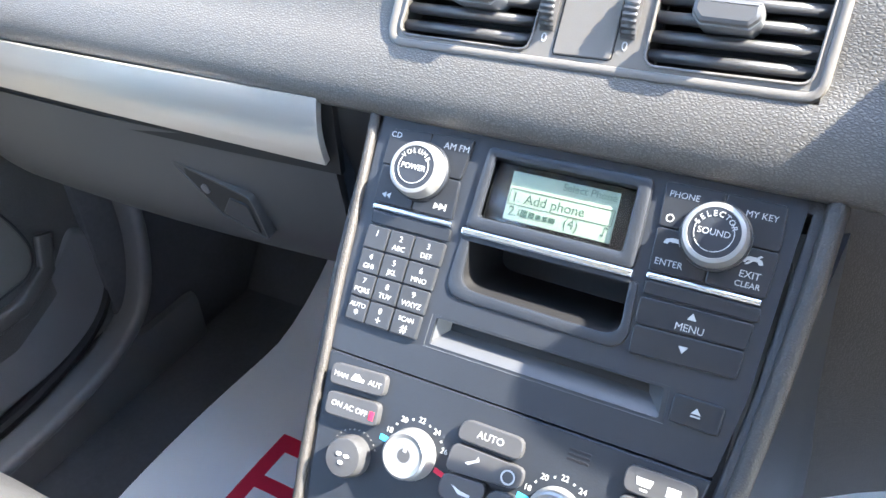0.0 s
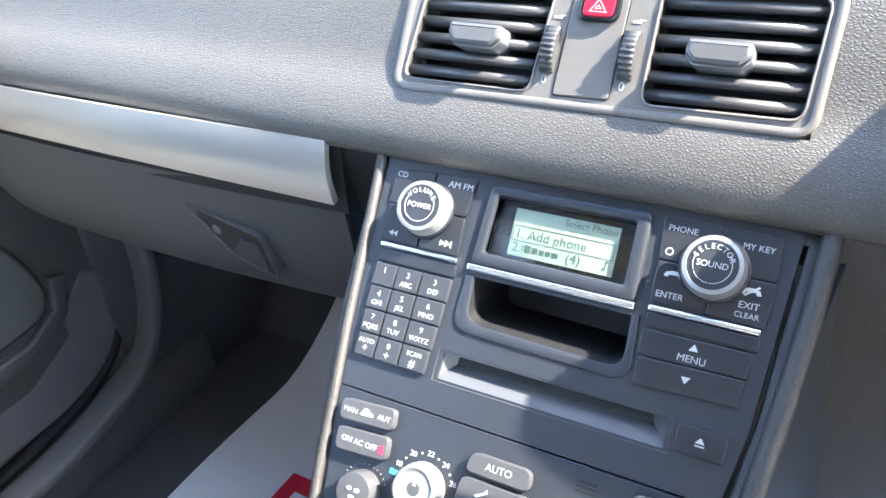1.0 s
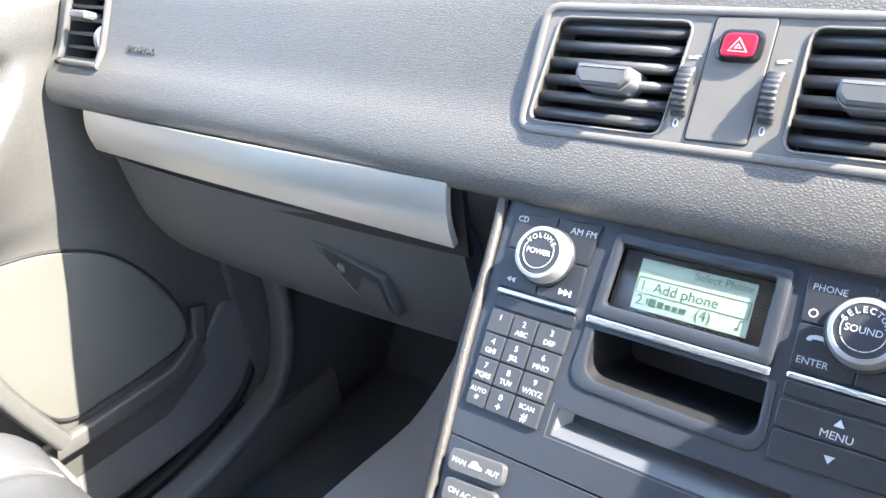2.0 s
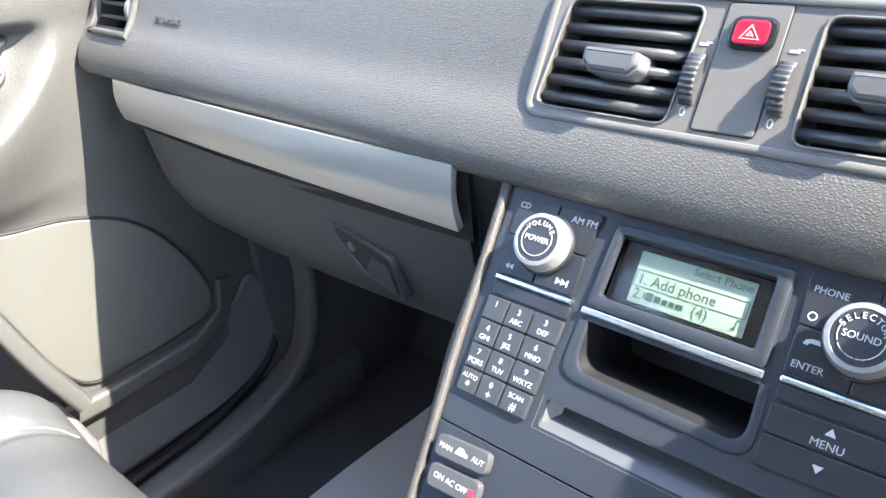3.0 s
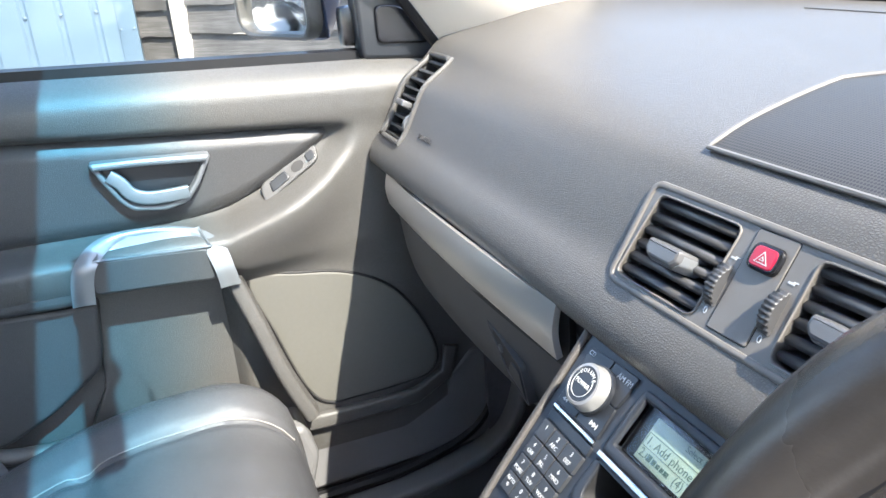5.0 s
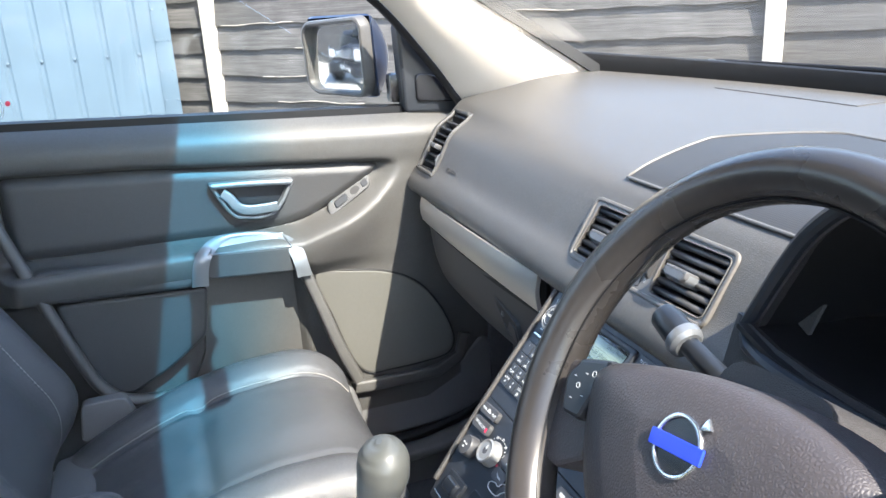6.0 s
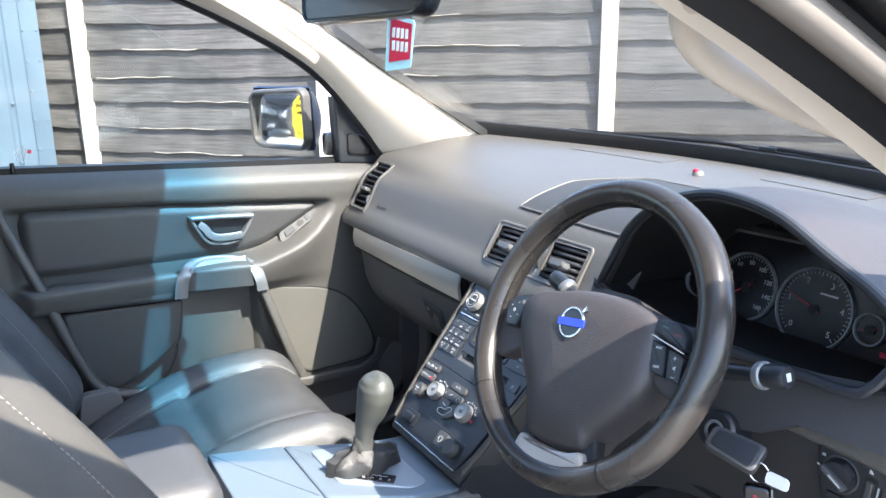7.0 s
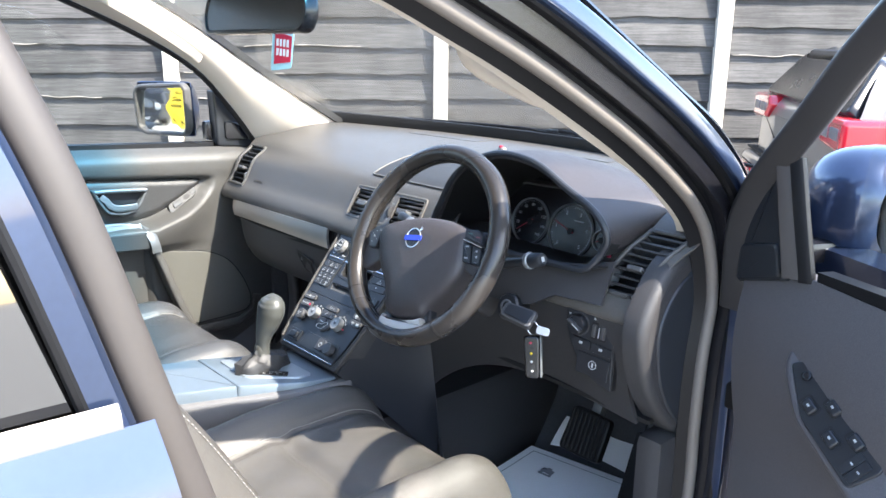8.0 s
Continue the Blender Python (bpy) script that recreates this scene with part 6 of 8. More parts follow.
def build_key():
    key = thing("ignition_key", "car key in the ignition with fob and white tag", "key")
    m = frame_of((0.454, 0.356, 0.995), (1, 0, 0), (0, 0.35, 1))
    part("lock_barrel", lathe([(0.024, -0.03), (0.024, 0.0), (0.021, 0.004), (0.012, 0.005), (0.0, 0.004)], m, 30), M_BTN, key, "black ignition barrel")
    part("barrel_ring", ring_slab(circle(0.0125, 24), circle(0.009, 24), m, 0.003, 0.0075, 0.001), M_SILVER, key, "silver ring of the lock")
    hm = frame_of((0.482, 0.348, 0.990), (0.93, 0.35, -0.20), (-0.14, 0.76, 0.66))
    part("key_head", slab(rounded([(-0.028, -0.013), (0.031, -0.018), (0.034, 0.017), (-0.026, 0.015)], 0.008, 3), hm, -0.007, 0.006, 0.003), M_CLIM, key, "glossy dark key head with a metal rim")
    part("key_plate", slab(rounded([(-0.022, -0.009), (0.026, -0.014), (0.028, 0.013), (-0.020, 0.011)], 0.006, 3), hm, 0.004, 0.0075, 0.001), M_BTN, key, "dark plate of the key head")
    part("key_ring", sweep([Vector((0.513, 0.356, 0.972)) + Vector((0.010 * math.cos(t), 0.003 * math.cos(t), 0.012 * math.sin(t))) for t in [2 * math.pi * i / 20 for i in range(20)]], circle(0.0009, 6), up=(0, 1, 0), closed=True), M_CHROME, key, "thin steel key ring")
    tm = frame_of((0.534, 0.356, 0.972), (1, 0, 0.08), (0, 0.3, 1))
    part("tag", slab(rounded([(-0.013, -0.006), (0.015, -0.006), (0.015, 0.007), (-0.012, 0.008)], 0.005, 4), tm, -0.001, 0.001, 0.0004), M_PAPER, key, "white plastic tag")
    fm = frame_of((0.520, 0.348, 0.927), (0.80, 0.55, 0.12), (-0.16, 0.12, 1))
    fob = part("fob", slab(rounded([(-0.013, -0.038), (0.011, -0.040), (0.015, 0.032), (-0.012, 0.034)], 0.006, 3), fm, -0.006, 0.006, 0.003), M_BLACK, key, "black remote fob with coloured buttons")
    part("fob_edge", slab(rounded([(0.012, -0.039), (0.0155, -0.038), (0.0185, 0.030), (0.016, 0.032)], 0.001, 2), fm, -0.005, 0.005, 0.002), M_SILVER, fob, "bright edge of the fob")
    for y, mat in ((0.022, M_RED), (0.004, M_YELLOW), (-0.010, M_WHITE), (-0.026, M_WHITE)):
        part("fob_button", slab(circle(0.0024, 12, 0.0, y, 0.0022), fm, 0.005, 0.0070, 0.0005), mat, fob)


M_YELLOW = material("yellow_plastic", (0.75, 0.55, 0.03), 0.45, spots=0.05)


# ---- console, gear lever, pedals ----
def build_console():
    c = thing("centre_console", "silver painted centre console with gear selector, tinted for blue light", "console")
    A = [(-0.165, -0.075), (0.004, -0.075), (0.050, 0.042), (0.098, 0.160), (0.108, 0.245), (-0.085, 0.245), (-0.092, 0.150), (-0.128, 0.040)]

    def zc(y):
        return 0.797 - 0.09 * max(0.0, y - 0.02)
    m = Matrix(((1, 0, 0, 0), (0, 1, 0, 0), (0, 0, 1, 0), (0, 0, 0, 1)))
    body = slab(rounded(inset(A, -0.014), 0.010, 3), m, 0.60, 0.775, 0.010)
    part("console_body", body, M_DOORDARK, c, "dark grey console side")
    lidp = [(-0.163, -0.073), (0.003, -0.073), (0.048, 0.040), (-0.127, 0.038)]
    lid = part("storage_lid", slab(rounded(lidp, 0.004, 3), m, 0.77, 0.797, 0.003), M_CONSOLE, c, "silver sliding storage lid tinted for blue light")
    sel = [(-0.1265, 0.0395), (0.0495, 0.0415), (0.097, 0.160), (0.104, 0.232), (-0.083, 0.235), (-0.091, 0.150)]
    tilt = Matrix.Translation((0, 0.04, 0.797)) @ Matrix.Rotation(radians(-5.2), 4, "X") @ Matrix.Translation((0, -0.04, -0.797))
    part("selector_surround", slab(rounded(sel, 0.006, 3), tilt, 0.77, 0.797, 0.004), M_CONSOLE, c, "silver selector surround tinted for blue light")
    plate = [(-0.090, 0.070), (0.020, 0.072), (0.078, 0.165), (0.070, 0.195), (-0.055, 0.190), (-0.078, 0.150)]
    pl = part("selector_plate", slab(rounded(plate, 0.012, 4), tilt, 0.79, 0.800, 0.002), M_SILVER2, c, "pale silver selector plate")
    pm = tilt @ frame_of((0.030, 0.128, 0.8002), (0.62, 0.78, 0), (-0.78, 0.62, 0))
    ind = part("gear_display", slab(rounded([(-0.028, -0.012), (0.030, -0.012), (0.030, 0.010), (-0.028, 0.010)], 0.002, 2), pm, -0.002, 0.0014, 0.0005), M_BLACK, pl, "black gear position display")
    for i, ch in enumerate("PRND"):
        word(ch, 0.007, at(pm, 0.022 - i * 0.013, -0.006, 0.0014), M_WHITE, ind)
    bars([(-0.016, 0.002, 0.018, 0.0035), (0.004, 0.002, 0.006, 0.006)], at(pm, 0, 0, 0.0014), M_WHITE, ind)
    part("lock_button", slab(rounded([(-0.006, -0.005), (0.006, -0.005), (0.006, 0.005), (-0.006, 0.005)], 0.0015, 2), tilt @ frame_of((-0.028, 0.088, 0.800), (0.62, 0.78, 0), (-0.78, 0.62, 0)), -0.001, 0.0022, 0.0006), M_BLACK, pl)
    # gaiter: a gathered leather boot
    bm = bmesh.new()
    rings, n = [], 40
    for k, (f, z) in enumerate(((1.0, 0.0), (1.02, 0.010), (0.95, 0.020), (0.70, 0.027), (0.45, 0.034), (0.34, 0.046), (0.36, 0.052))):
        ring = []
        for i in range(n):
            a = 2 * math.pi * i / n
            w = 1 + 0.10 * math.sin(7 * a + k) * (0.3 < f < 1.01)
            x, y = 0.030 * f * w * math.cos(a), (0.058 if f > 0.6 else 0.040) * f * w * math.sin(a)
            ring.append(bm.verts.new(Vector((-0.006 + x, 0.125 + y, 0.792 + z + 0.004 * math.sin(5 * a + 2 * k) * (0.4 < f < 1)))))
        rings.append(ring)
    for a, b in zip(rings, rings[1:]):
        for i in range(n):
            bm.faces.new((a[i - 1], a[i], b[i], b[i - 1]))
    part("gaiter", bm, M_GAITER, c, "gathered black leather gaiter")
    lev = thing("gear_lever", "grey leather gear lever knob on a black gaiter", "gear lever")
    path = spline([(-0.006, 0.126, 0.830), (-0.004, 0.127, 0.846), (-0.001, 0.130, 0.868), (0.004, 0.137, 0.892), (0.008, 0.142, 0.915), (0.010, 0.143, 0.930), (0.0105, 0.142, 0.940), (0.0105, 0.141, 0.946), (0.0105, 0.140, 0.9485)], 4)
    widths = [0.0125, 0.0130, 0.0160, 0.0222, 0.0258, 0.0248, 0.0196, 0.0122, 0.0035]

    def size(t):
        i = t * (len(widths) - 1)
        k = min(int(i), len(widths) - 2)
        f = i - k
        f = f * f * (3 - 2 * f) * 0.5 + f * 0.5
        return widths[k] * (1 - f) + widths[k + 1] * f
    part("knob", sweep(path, circle(1.0, 24, ry=1.22), up=(1, 0, 0), scale=size), M_KNOB, lev, "smooth grey leather knob", smooth=60)
    part("collar", lathe([(0.0150, -0.004), (0.0155, 0.0), (0.0150, 0.014), (0.0130, 0.018)], Matrix.Translation((-0.006, 0.126, 0.828)), 24), M_KNOB, lev, "ribbed grey collar")
    # tray in front of the lever
    part("front_tray", slab(rounded([(-0.09, 0.236), (0.115, 0.240), (0.110, 0.300), (-0.09, 0.300)], 0.006, 3), m, 0.60, 0.772, 0.006), M_BTN, c, "dark console tray")
    return c


M_GAITER = material("black_gaiter_leather", (0.026, 0.026, 0.027), 0.38, grain="leather", relief=0.4, spots=0.15)
# blue of the light mixed into this plate's silver as well
M_SILVER2 = material("pale_silver_plate", (0.27, 0.31, 0.35), 0.36, metal=0.4, spots=0.04)
M_KNOB = material("grey_knob_leather", (0.066, 0.068, 0.063), 0.42, grain="fine", relief=0.12, spots=0.10)


def build_pedals():
    m0 = frame_of((0.425, 0.640, 0.640), (1, 0, 0), (0, 0.45, 1))
    p = thing("brake_pedal", "black ribbed rubber brake pedal", "pedal")
    part("pad", slab(rounded([(-0.055, -0.050), (0.050, -0.050), (0.052, 0.045), (-0.045, 0.050)], 0.012, 3), m0, -0.012, 0.004, 0.004), M_RUBBER, p)
    for i in range(9):
        part("rib", slab([(-0.045 + i * 0.011, -0.044), (-0.041 + i * 0.011, -0.044), (-0.041 + i * 0.011, 0.042), (-0.045 + i * 0.011, 0.042)], m0, 0.003, 0.0052, 0.001, 1), M_RUBBER, p)
    part("arm", box(-0.012, 0.012, 0.03, 0.24, -0.030, -0.012, 0.004, m0), M_SILVER, p, "steel pedal arm")
    a = thing("accelerator_pedal", "black hanging accelerator pedal", "pedal")
    m1 = frame_of((0.548, 0.650, 0.600), (1, 0, 0.1), (0, 0.5, 1))
    part("pad", slab(rounded([(-0.026, -0.070), (0.024, -0.070), (0.020, 0.080), (-0.020, 0.080)], 0.010, 3), m1, -0.010, 0.004, 0.004), M_RUBBER, a)
    part("arm", box(-0.010, 0.010, 0.06, 0.22, -0.024, -0.008, 0.004, m1), M_BLACK, a)
    # printed paper floor cover in the driver footwell
    pap = thing("paper_floor_mat", "white printed paper mat with a small crest on the driver floor", "paper mat")

    def sheet_p(u, v):
        return (0.14 + 0.02 * v + 0.34 * u, 0.38 + 0.395 * v + 0.066 * u * v, 0.396 + 0.004 * math.sin(3 * v + u) + 0.055 * v ** 1.5)
    part("sheet", sheet(sheet_p, 12, 14, 0.0015), M_PAPER, pap)
    line = [sheet_p(0.06 + 0.88 * i / 20, 0.955) for i in range(21)] + [sheet_p(0.94, 0.955 - 0.9 * i / 20) for i in range(1, 21)]
    edge = [sheet_p(0.06, 0.955 - 0.9 * i / 20) for i in range(21)]
    for run in (line, edge):
        part("border_line", sweep([Vector(p) + Vector((0, 0, 0.0022)) for p in run], [(-0.0008, -0.0003), (0.0008, -0.0003), (0.0008, 0.0003), (-0.0008, 0.0003)]), M_GREYPRINT, pap, "thin printed border")
    cm = frame_of(Vector(sheet_p(0.30, 0.82)) + Vector((0, 0, 0.003)), (1, 0.1, 0), (-0.1, 1, 0.1))
    for x, y, w, h in ((0, 0.004, 0.012, 0.008), (-0.012, 0.002, 0.004, 0.010), (0.012, 0.002, 0.004, 0.010), (0, 0.014, 0.006, 0.004), (0, -0.010, 0.018, 0.003)):
        part("crest", slab(rounded([(x - w, y - h), (x + w, y - h), (x + w, y + h), (x - w, y + h)], 0.003, 2), cm, 0, 0.0004, 0.0001, 1), M_GREYPRINT, pap)
    under = thing("paper_sheet", "crumpled white paper sheet on the floor under the pedals", "paper sheet")
    part("sheet", sheet(lambda u, v: (0.20 + 0.40 * u, 0.800 + 0.075 * u + 0.06 * v, 0.462 + 0.010 * math.sin(7 * u + 2 * v) + 0.05 * v), 16, 5, 0.0015), M_PAPER, under)
    mat = thing("paper_floor_mat", "white printed paper mat with a red panel on the passenger floor", "paper mat")

    def sheet_q(u, v):
        return (-0.575 + 0.375 * u + 0.03 * (v - 0.55) ** 2, 0.25 + 0.62 * v, 0.392 + 0.008 * math.sin(5 * v + 2 * u) + 0.30 * max(0, v - 0.72) ** 1.6 * 2)
    part("sheet", sheet(sheet_q, 12, 16, 0.0015), M_PAPER, mat)
    part("red_panel", sheet(lambda u, v: Vector(sheet_q(0.34 + 0.50 * u, 0.04 + 0.47 * v)) + Vector((0, 0, 0.002)), 8, 10, 0.001), M_REDPRINT, mat, "printed red panel")
    for i, (a, b) in enumerate(((0.40, 0.52), (0.58, 0.70))):
        for k in range(4):
            part("print_bar", sheet(lambda u, v: Vector(sheet_q(a + (b - a) * u, 0.08 + 0.105 * k + 0.07 * v)) + Vector((0, 0, 0.0035)), 3, 3, 0.001), M_PAPER, mat)
    return pap


M_GREYPRINT = material("grey_print", (0.25, 0.25, 0.28), 0.7, spots=0.05)


# ---- seats ----
def cushion(name, parent, x0, x1, y0, y1, z, mat, hump=0.035, wing=0.030, label="", front=0.10, cross=0.49, tilt=0.0):
    """A seat cushion: raised side bolsters, a waterfall front and a hollow between."""
    def f(u, v):
        s = 2 * u - 1
        x = x0 + (x1 - x0) * (0.5 + 0.5 * math.copysign(abs(s) ** 0.9, s))
        edge = max(0, abs(s) - 0.86) / 0.14
        y = y0 + (y1 - y0) * v
        b = wing * math.exp(-((abs(s) - 0.74) / 0.21) ** 2)
        top = z + b - tilt * (1 - v) ** 2.5 + hump * math.sin(math.pi * min(1, v * 0.9)) * 0.5 + 0.012 * v
        fr = max(0, v - 0.80) / 0.20
        top -= front * (1 - math.sqrt(max(0, 1 - fr * fr)))
        top -= 0.075 * (1 - math.sqrt(max(0, 1 - edge * edge)))
        groove = 0.011 * math.exp(-((abs(s) - 0.52) / 0.030) ** 2) + 0.009 * math.exp(-((v - cross) / 0.026) ** 2) * (abs(s) < 0.55) - 0.010 * math.cos(min(1, abs(s) / 0.52) * math.pi / 2) * math.sin(math.pi * min(1, max(0, (v - cross) / (1 - cross)))) ** 0.5
        wr = 0.0022 * noise.noise((x * 22, y * 18, z * 9)) + 0.003 * noise.noise((x * 7, y * 9, z * 3))
        return (x, y, top - groove + wr)
    ob = part(name, sheet(f, 64, 56, 0.10), mat, parent, label, smooth=60)
    for s in (-0.52, 0.52):
        line = [Vector(f(0.5 + s / 2 * 1.04, i / 40)) + Vector((0, 0, 0.0012)) for i in range(40)]
        part("stitching", sweep(line, circle(0.0010, 5)), M_STITCH, ob, "raised pale stitching")
    return f


M_STITCH = material("grey_thread", (0.22, 0.21, 0.20), 0.8, spots=0.1)


def build_seats():
    s = thing("passenger_seat", "black leather front passenger seat", "car seat", "front seats")
    cushion("cushion", s, -0.665, -0.195, -0.27, 0.240, 0.726, M_LEATHER, wing=0.026, tilt=0.12)
    part("seat_base", box(-0.64, -0.22, -0.26, 0.17, 0.39, 0.66, 0.03), M_DOORDARK, s, "dark plastic seat base")

    def back(x0, x1, y, z0, rake=0.24):
        def f(u, v):
            q = 2 * u - 1
            x = x0 + (x1 - x0) * u
            b = 0.045 * math.exp(-((abs(q) - 0.78) / 0.18) ** 2)
            edge = max(0, abs(q) - 0.84) / 0.16
            z = z0 + 0.62 * v
            foot = (1 - min(1.0, v / 0.20)) ** 2
            b *= 1 - foot
            yy = y - rake * v + b - 0.055 * foot + 0.02 * math.sin(math.pi * v) - 0.10 * (1 - math.sqrt(max(0, 1 - edge * edge))) - 0.06 * max(0, v - 0.9) * 10 * max(0, v - 0.9) * 10
            return (x, yy + 0.003 * noise.noise((x * 8, z * 9, y)), z)
        return f
    part("backrest", sheet(back(-0.675, -0.185, -0.192, 0.68, 0.374), 40, 30, -0.10), M_LEATHER, s, "black leather backrest")
    def stitches(parent, f, u):
        bm = bmesh.new()
        for i in range(90):
            a, b = Vector(f(u, i / 90)), Vector(f(u, (i + 0.6) / 90))
            sweep([a + Vector((0, 0.0006, 0)), b + Vector((0, 0.0006, 0))], circle(0.0008, 5), up=(1, 0, 0), bm=bm)
        part("stitching", bm, M_STITCH, parent, "row of pale stitches")
    for u in (0.20, 0.80):
        stitches(s, back(-0.675, -0.185, -0.192, 0.68, 0.374), u)
    bk = frame_of((-0.665, -0.165, 0.700), (0, 1, 0), (0, 0, 1))
    part("recline_cover", slab(rounded([(-0.05, -0.04), (0.05, -0.03), (0.03, 0.03), (-0.04, 0.03)], 0.012, 3), bk, -0.01, 0.012, 0.003), M_DOORDARK, s)
    d = thing("driver_seat", "grey-black leather driver seat with stitched panels", "car seat", "front seats")
    cushion("cushion", d, 0.070, 0.545, -0.26, 0.310, 0.700, M_LEATHER_G, wing=0.050, front=0.09, cross=0.56)
    part("seat_base", box(0.11, 0.52, -0.26, 0.22, 0.39, 0.64, 0.03), M_DOORDARK, d, "dark plastic seat base")
    part("backrest", sheet(back(0.060, 0.550, -0.105, 0.66, 0.374), 40, 30, -0.10), M_LEATHER_G, d, "grey leather backrest")
    for u in (0.20, 0.80, 0.93):
        stitches(d, back(0.060, 0.550, -0.105, 0.66, 0.374), u)
    a = thing("armrest", "black padded centre armrest box", "armrest")
    part("pad", box(-0.155, 0.075, -0.55, -0.100, 0.795, 0.880, 0.042, seg=6), M_LEATHER, a, "black padded lid")
    part("box", box(-0.150, 0.070, -0.54, -0.110, 0.50, 0.80, 0.01), M_DOORDARK, a)
    b = thing("seat_belt_buckle", "red seat belt buckle beside the driver seat", "seat belt buckle")
    part("stalk", box(0.045, 0.066, -0.115, -0.09, 0.66, 0.80, 0.004), M_BTN, b)
    part("button", box(0.044, 0.067, -0.116, -0.089, 0.80, 0.812, 0.003), M_RED, b, "red release button")


# ---- passenger door ----
def door_poly(name, pts, x0, x1, mat, parent, label="", r=0.012, bev=0.006, crown=0.0, curve=False, steps=3):
    """A panel of the passenger door: points are (y, z); x0 is its back, x1 its face."""
    m = Matrix(((0, 0, 1, 0), (1, 0, 0, 0), (0, 1, 0, 0), (0, 0, 0, 1)))
    q = [(a.x, a.y) for a in spline([(y, z, 0) for y, z in pts], 5, True)] if curve else rounded(pts, r, 4)
    return part(name, slab(q, m, x0, x1, bev, steps, crown), mat, parent, label)


def build_passenger_door():
    d = thing("passenger_door", "closed dark grey passenger door with silver pull handle", "car door")

    def belt(y):
        return 1.141 + (0.42 - y) * 0.055

    def curve(c, y):
        for (a, p), (b, q) in zip(c, c[1:]):
            if y <= b:
                t = max(0.0, (y - a) / (b - a))
                return p + (q - p) * t
        return c[-1][1]

    def ease(a, b, t):
        t = min(1.0, max(0.0, (t - a) / (b - a)))
        return t * t * (3 - 2 * t)
    lo_line = [(-0.266, 0.962), (-0.145, 0.966), (-0.024, 0.966), (0.088, 0.963), (0.167, 0.966), (0.214, 0.975), (0.264, 0.996), (0.317, 1.025), (0.352, 1.050), (0.40, 1.056)]
    hi_line = [(-0.30, 1.108), (-0.08, 1.097), (0.12, 1.080), (0.35, 1.060), (0.45, 1.052)]
    ridge_line = [(-0.30, 0.945), (0.12, 0.945), (0.197, 0.939), (0.252, 0.956), (0.296, 0.971), (0.336, 0.988), (0.372, 1.012), (0.41, 1.045)]

    def skin(u, v):
        """The door card: a rolled top, a dish that holds the insert, a ledge that swoops up to the front."""
        y = -0.33 + 1.00 * u
        z = 0.48 + (belt(y) - 0.48) * v
        lo, hi, rz = curve(lo_line, y), curve(hi_line, y), curve(ridge_line, y)
        top = ease(hi - 0.004, hi + 0.030, z)
        x = -0.712 + 0.004 * top - 0.034 * max(0, (z - belt(y) + 0.040) / 0.040) ** 2
        # dish between the ridge and the crease under the roll
        front = 1 - ease(0.345, 0.392, y)
        back = ease(-0.300, -0.266, y)
        dish = ease(rz + 0.004, max(lo + 0.002, rz + 0.014), z) * (1 - ease(hi - 0.004, hi + 0.010, z)) * front * back
        x -= 0.026 * dish
        # ridge of the ledge
        gate = (1 - ease(0.27, 0.41, y)) * ease(-0.30, -0.26, y)
        w = 0.020 if z > rz else 0.075
        x += 0.040 * gate * math.exp(-((z - rz) / w) ** 2) * (1 - 0.75 * dish)
        # below: back to the flat of the pockets, and the speaker's field
        rear = 1 - ease(0.17, 0.21, y)
        x += (-0.745 - x) * (1 - ease(0.885, 0.905, z)) * rear
        x += (-0.716 - x) * (1 - ease(0.855, 0.900, z)) * (1 - rear)
        x += -0.02 * max(0, (0.60 - z) / 0.12) - 0.02 * max(0, (y - 0.42) / 0.25)
        return (x, y, z)
    part("door_card", sheet(skin, 150, 130, 0.03), M_DOOR, d, "grey grained door card", smooth=75)
    part("door_skin", box(-0.88, -0.80, -0.34, 0.66, 0.42, 1.12, 0.03), M_PAINT, d, "dark blue outer skin")
    part("waist_seal", sweep([Vector((-0.762, -0.40 + 0.90 * i / 10, belt(-0.40 + 0.90 * i / 10) + 0.004)) for i in range(11)], [(-0.014, -0.01), (0.006, -0.01), (0.004, 0.006), (-0.014, 0.008)]), M_RUBBER, d, "black window seal")
    part("window", sheet(lambda u, v: (-0.772 + 0.09 * v, -0.42 + (0.86 - 0.50 * v) * u, belt(-0.42 + 0.86 * u) + 0.36 * v), 4, 6, 0.004), M_GLASS, d, "clear side window")
    # black mirror sail panel
    door_poly("sail_panel", [(0.418, 1.140), (0.590, 1.125), (0.545, 1.185), (0.490, 1.235), (0.412, 1.300)], -0.775, -0.738, M_BTN, d, "black mirror sail panel", 0.010, 0.006)
    door_poly("tweeter_cover", [(0.440, 1.160), (0.515, 1.153), (0.495, 1.195), (0.470, 1.208), (0.440, 1.210)], -0.742, -0.732, M_BLACK, d, "tweeter cover", 0.010, 0.003)
    # inset vinyl panel with its swooping lower edge
    ins = [(0.352, 1.055), (0.12, 1.078), (-0.08, 1.095), (-0.249, 1.104), (-0.265, 1.084), (-0.259, 0.990), (-0.243, 0.964), (-0.145, 0.966), (-0.024, 0.966), (0.088, 0.963), (0.167, 0.966), (0.214, 0.975), (0.264, 0.996), (0.317, 1.025)]
    m_in = Matrix(((0, 0, 1, 0), (1, 0, 0, 0), (0, 1, 0, 0), (0, 0, 0, 1)))
    loop = rounded(ins, 0.014, 4)
    loop = loop if area2(loop) > 0 else loop[::-1]

    def onskin(y, z, h):
        u, v = (y + 0.33) / 1.00, (z - 0.48) / (belt(y) - 0.48)
        return Vector((skin(u, v)[0] + h, y, z))
    lo_c = [(-0.266, 0.985), (-0.258, 0.971)] + lo_line[1:-1]
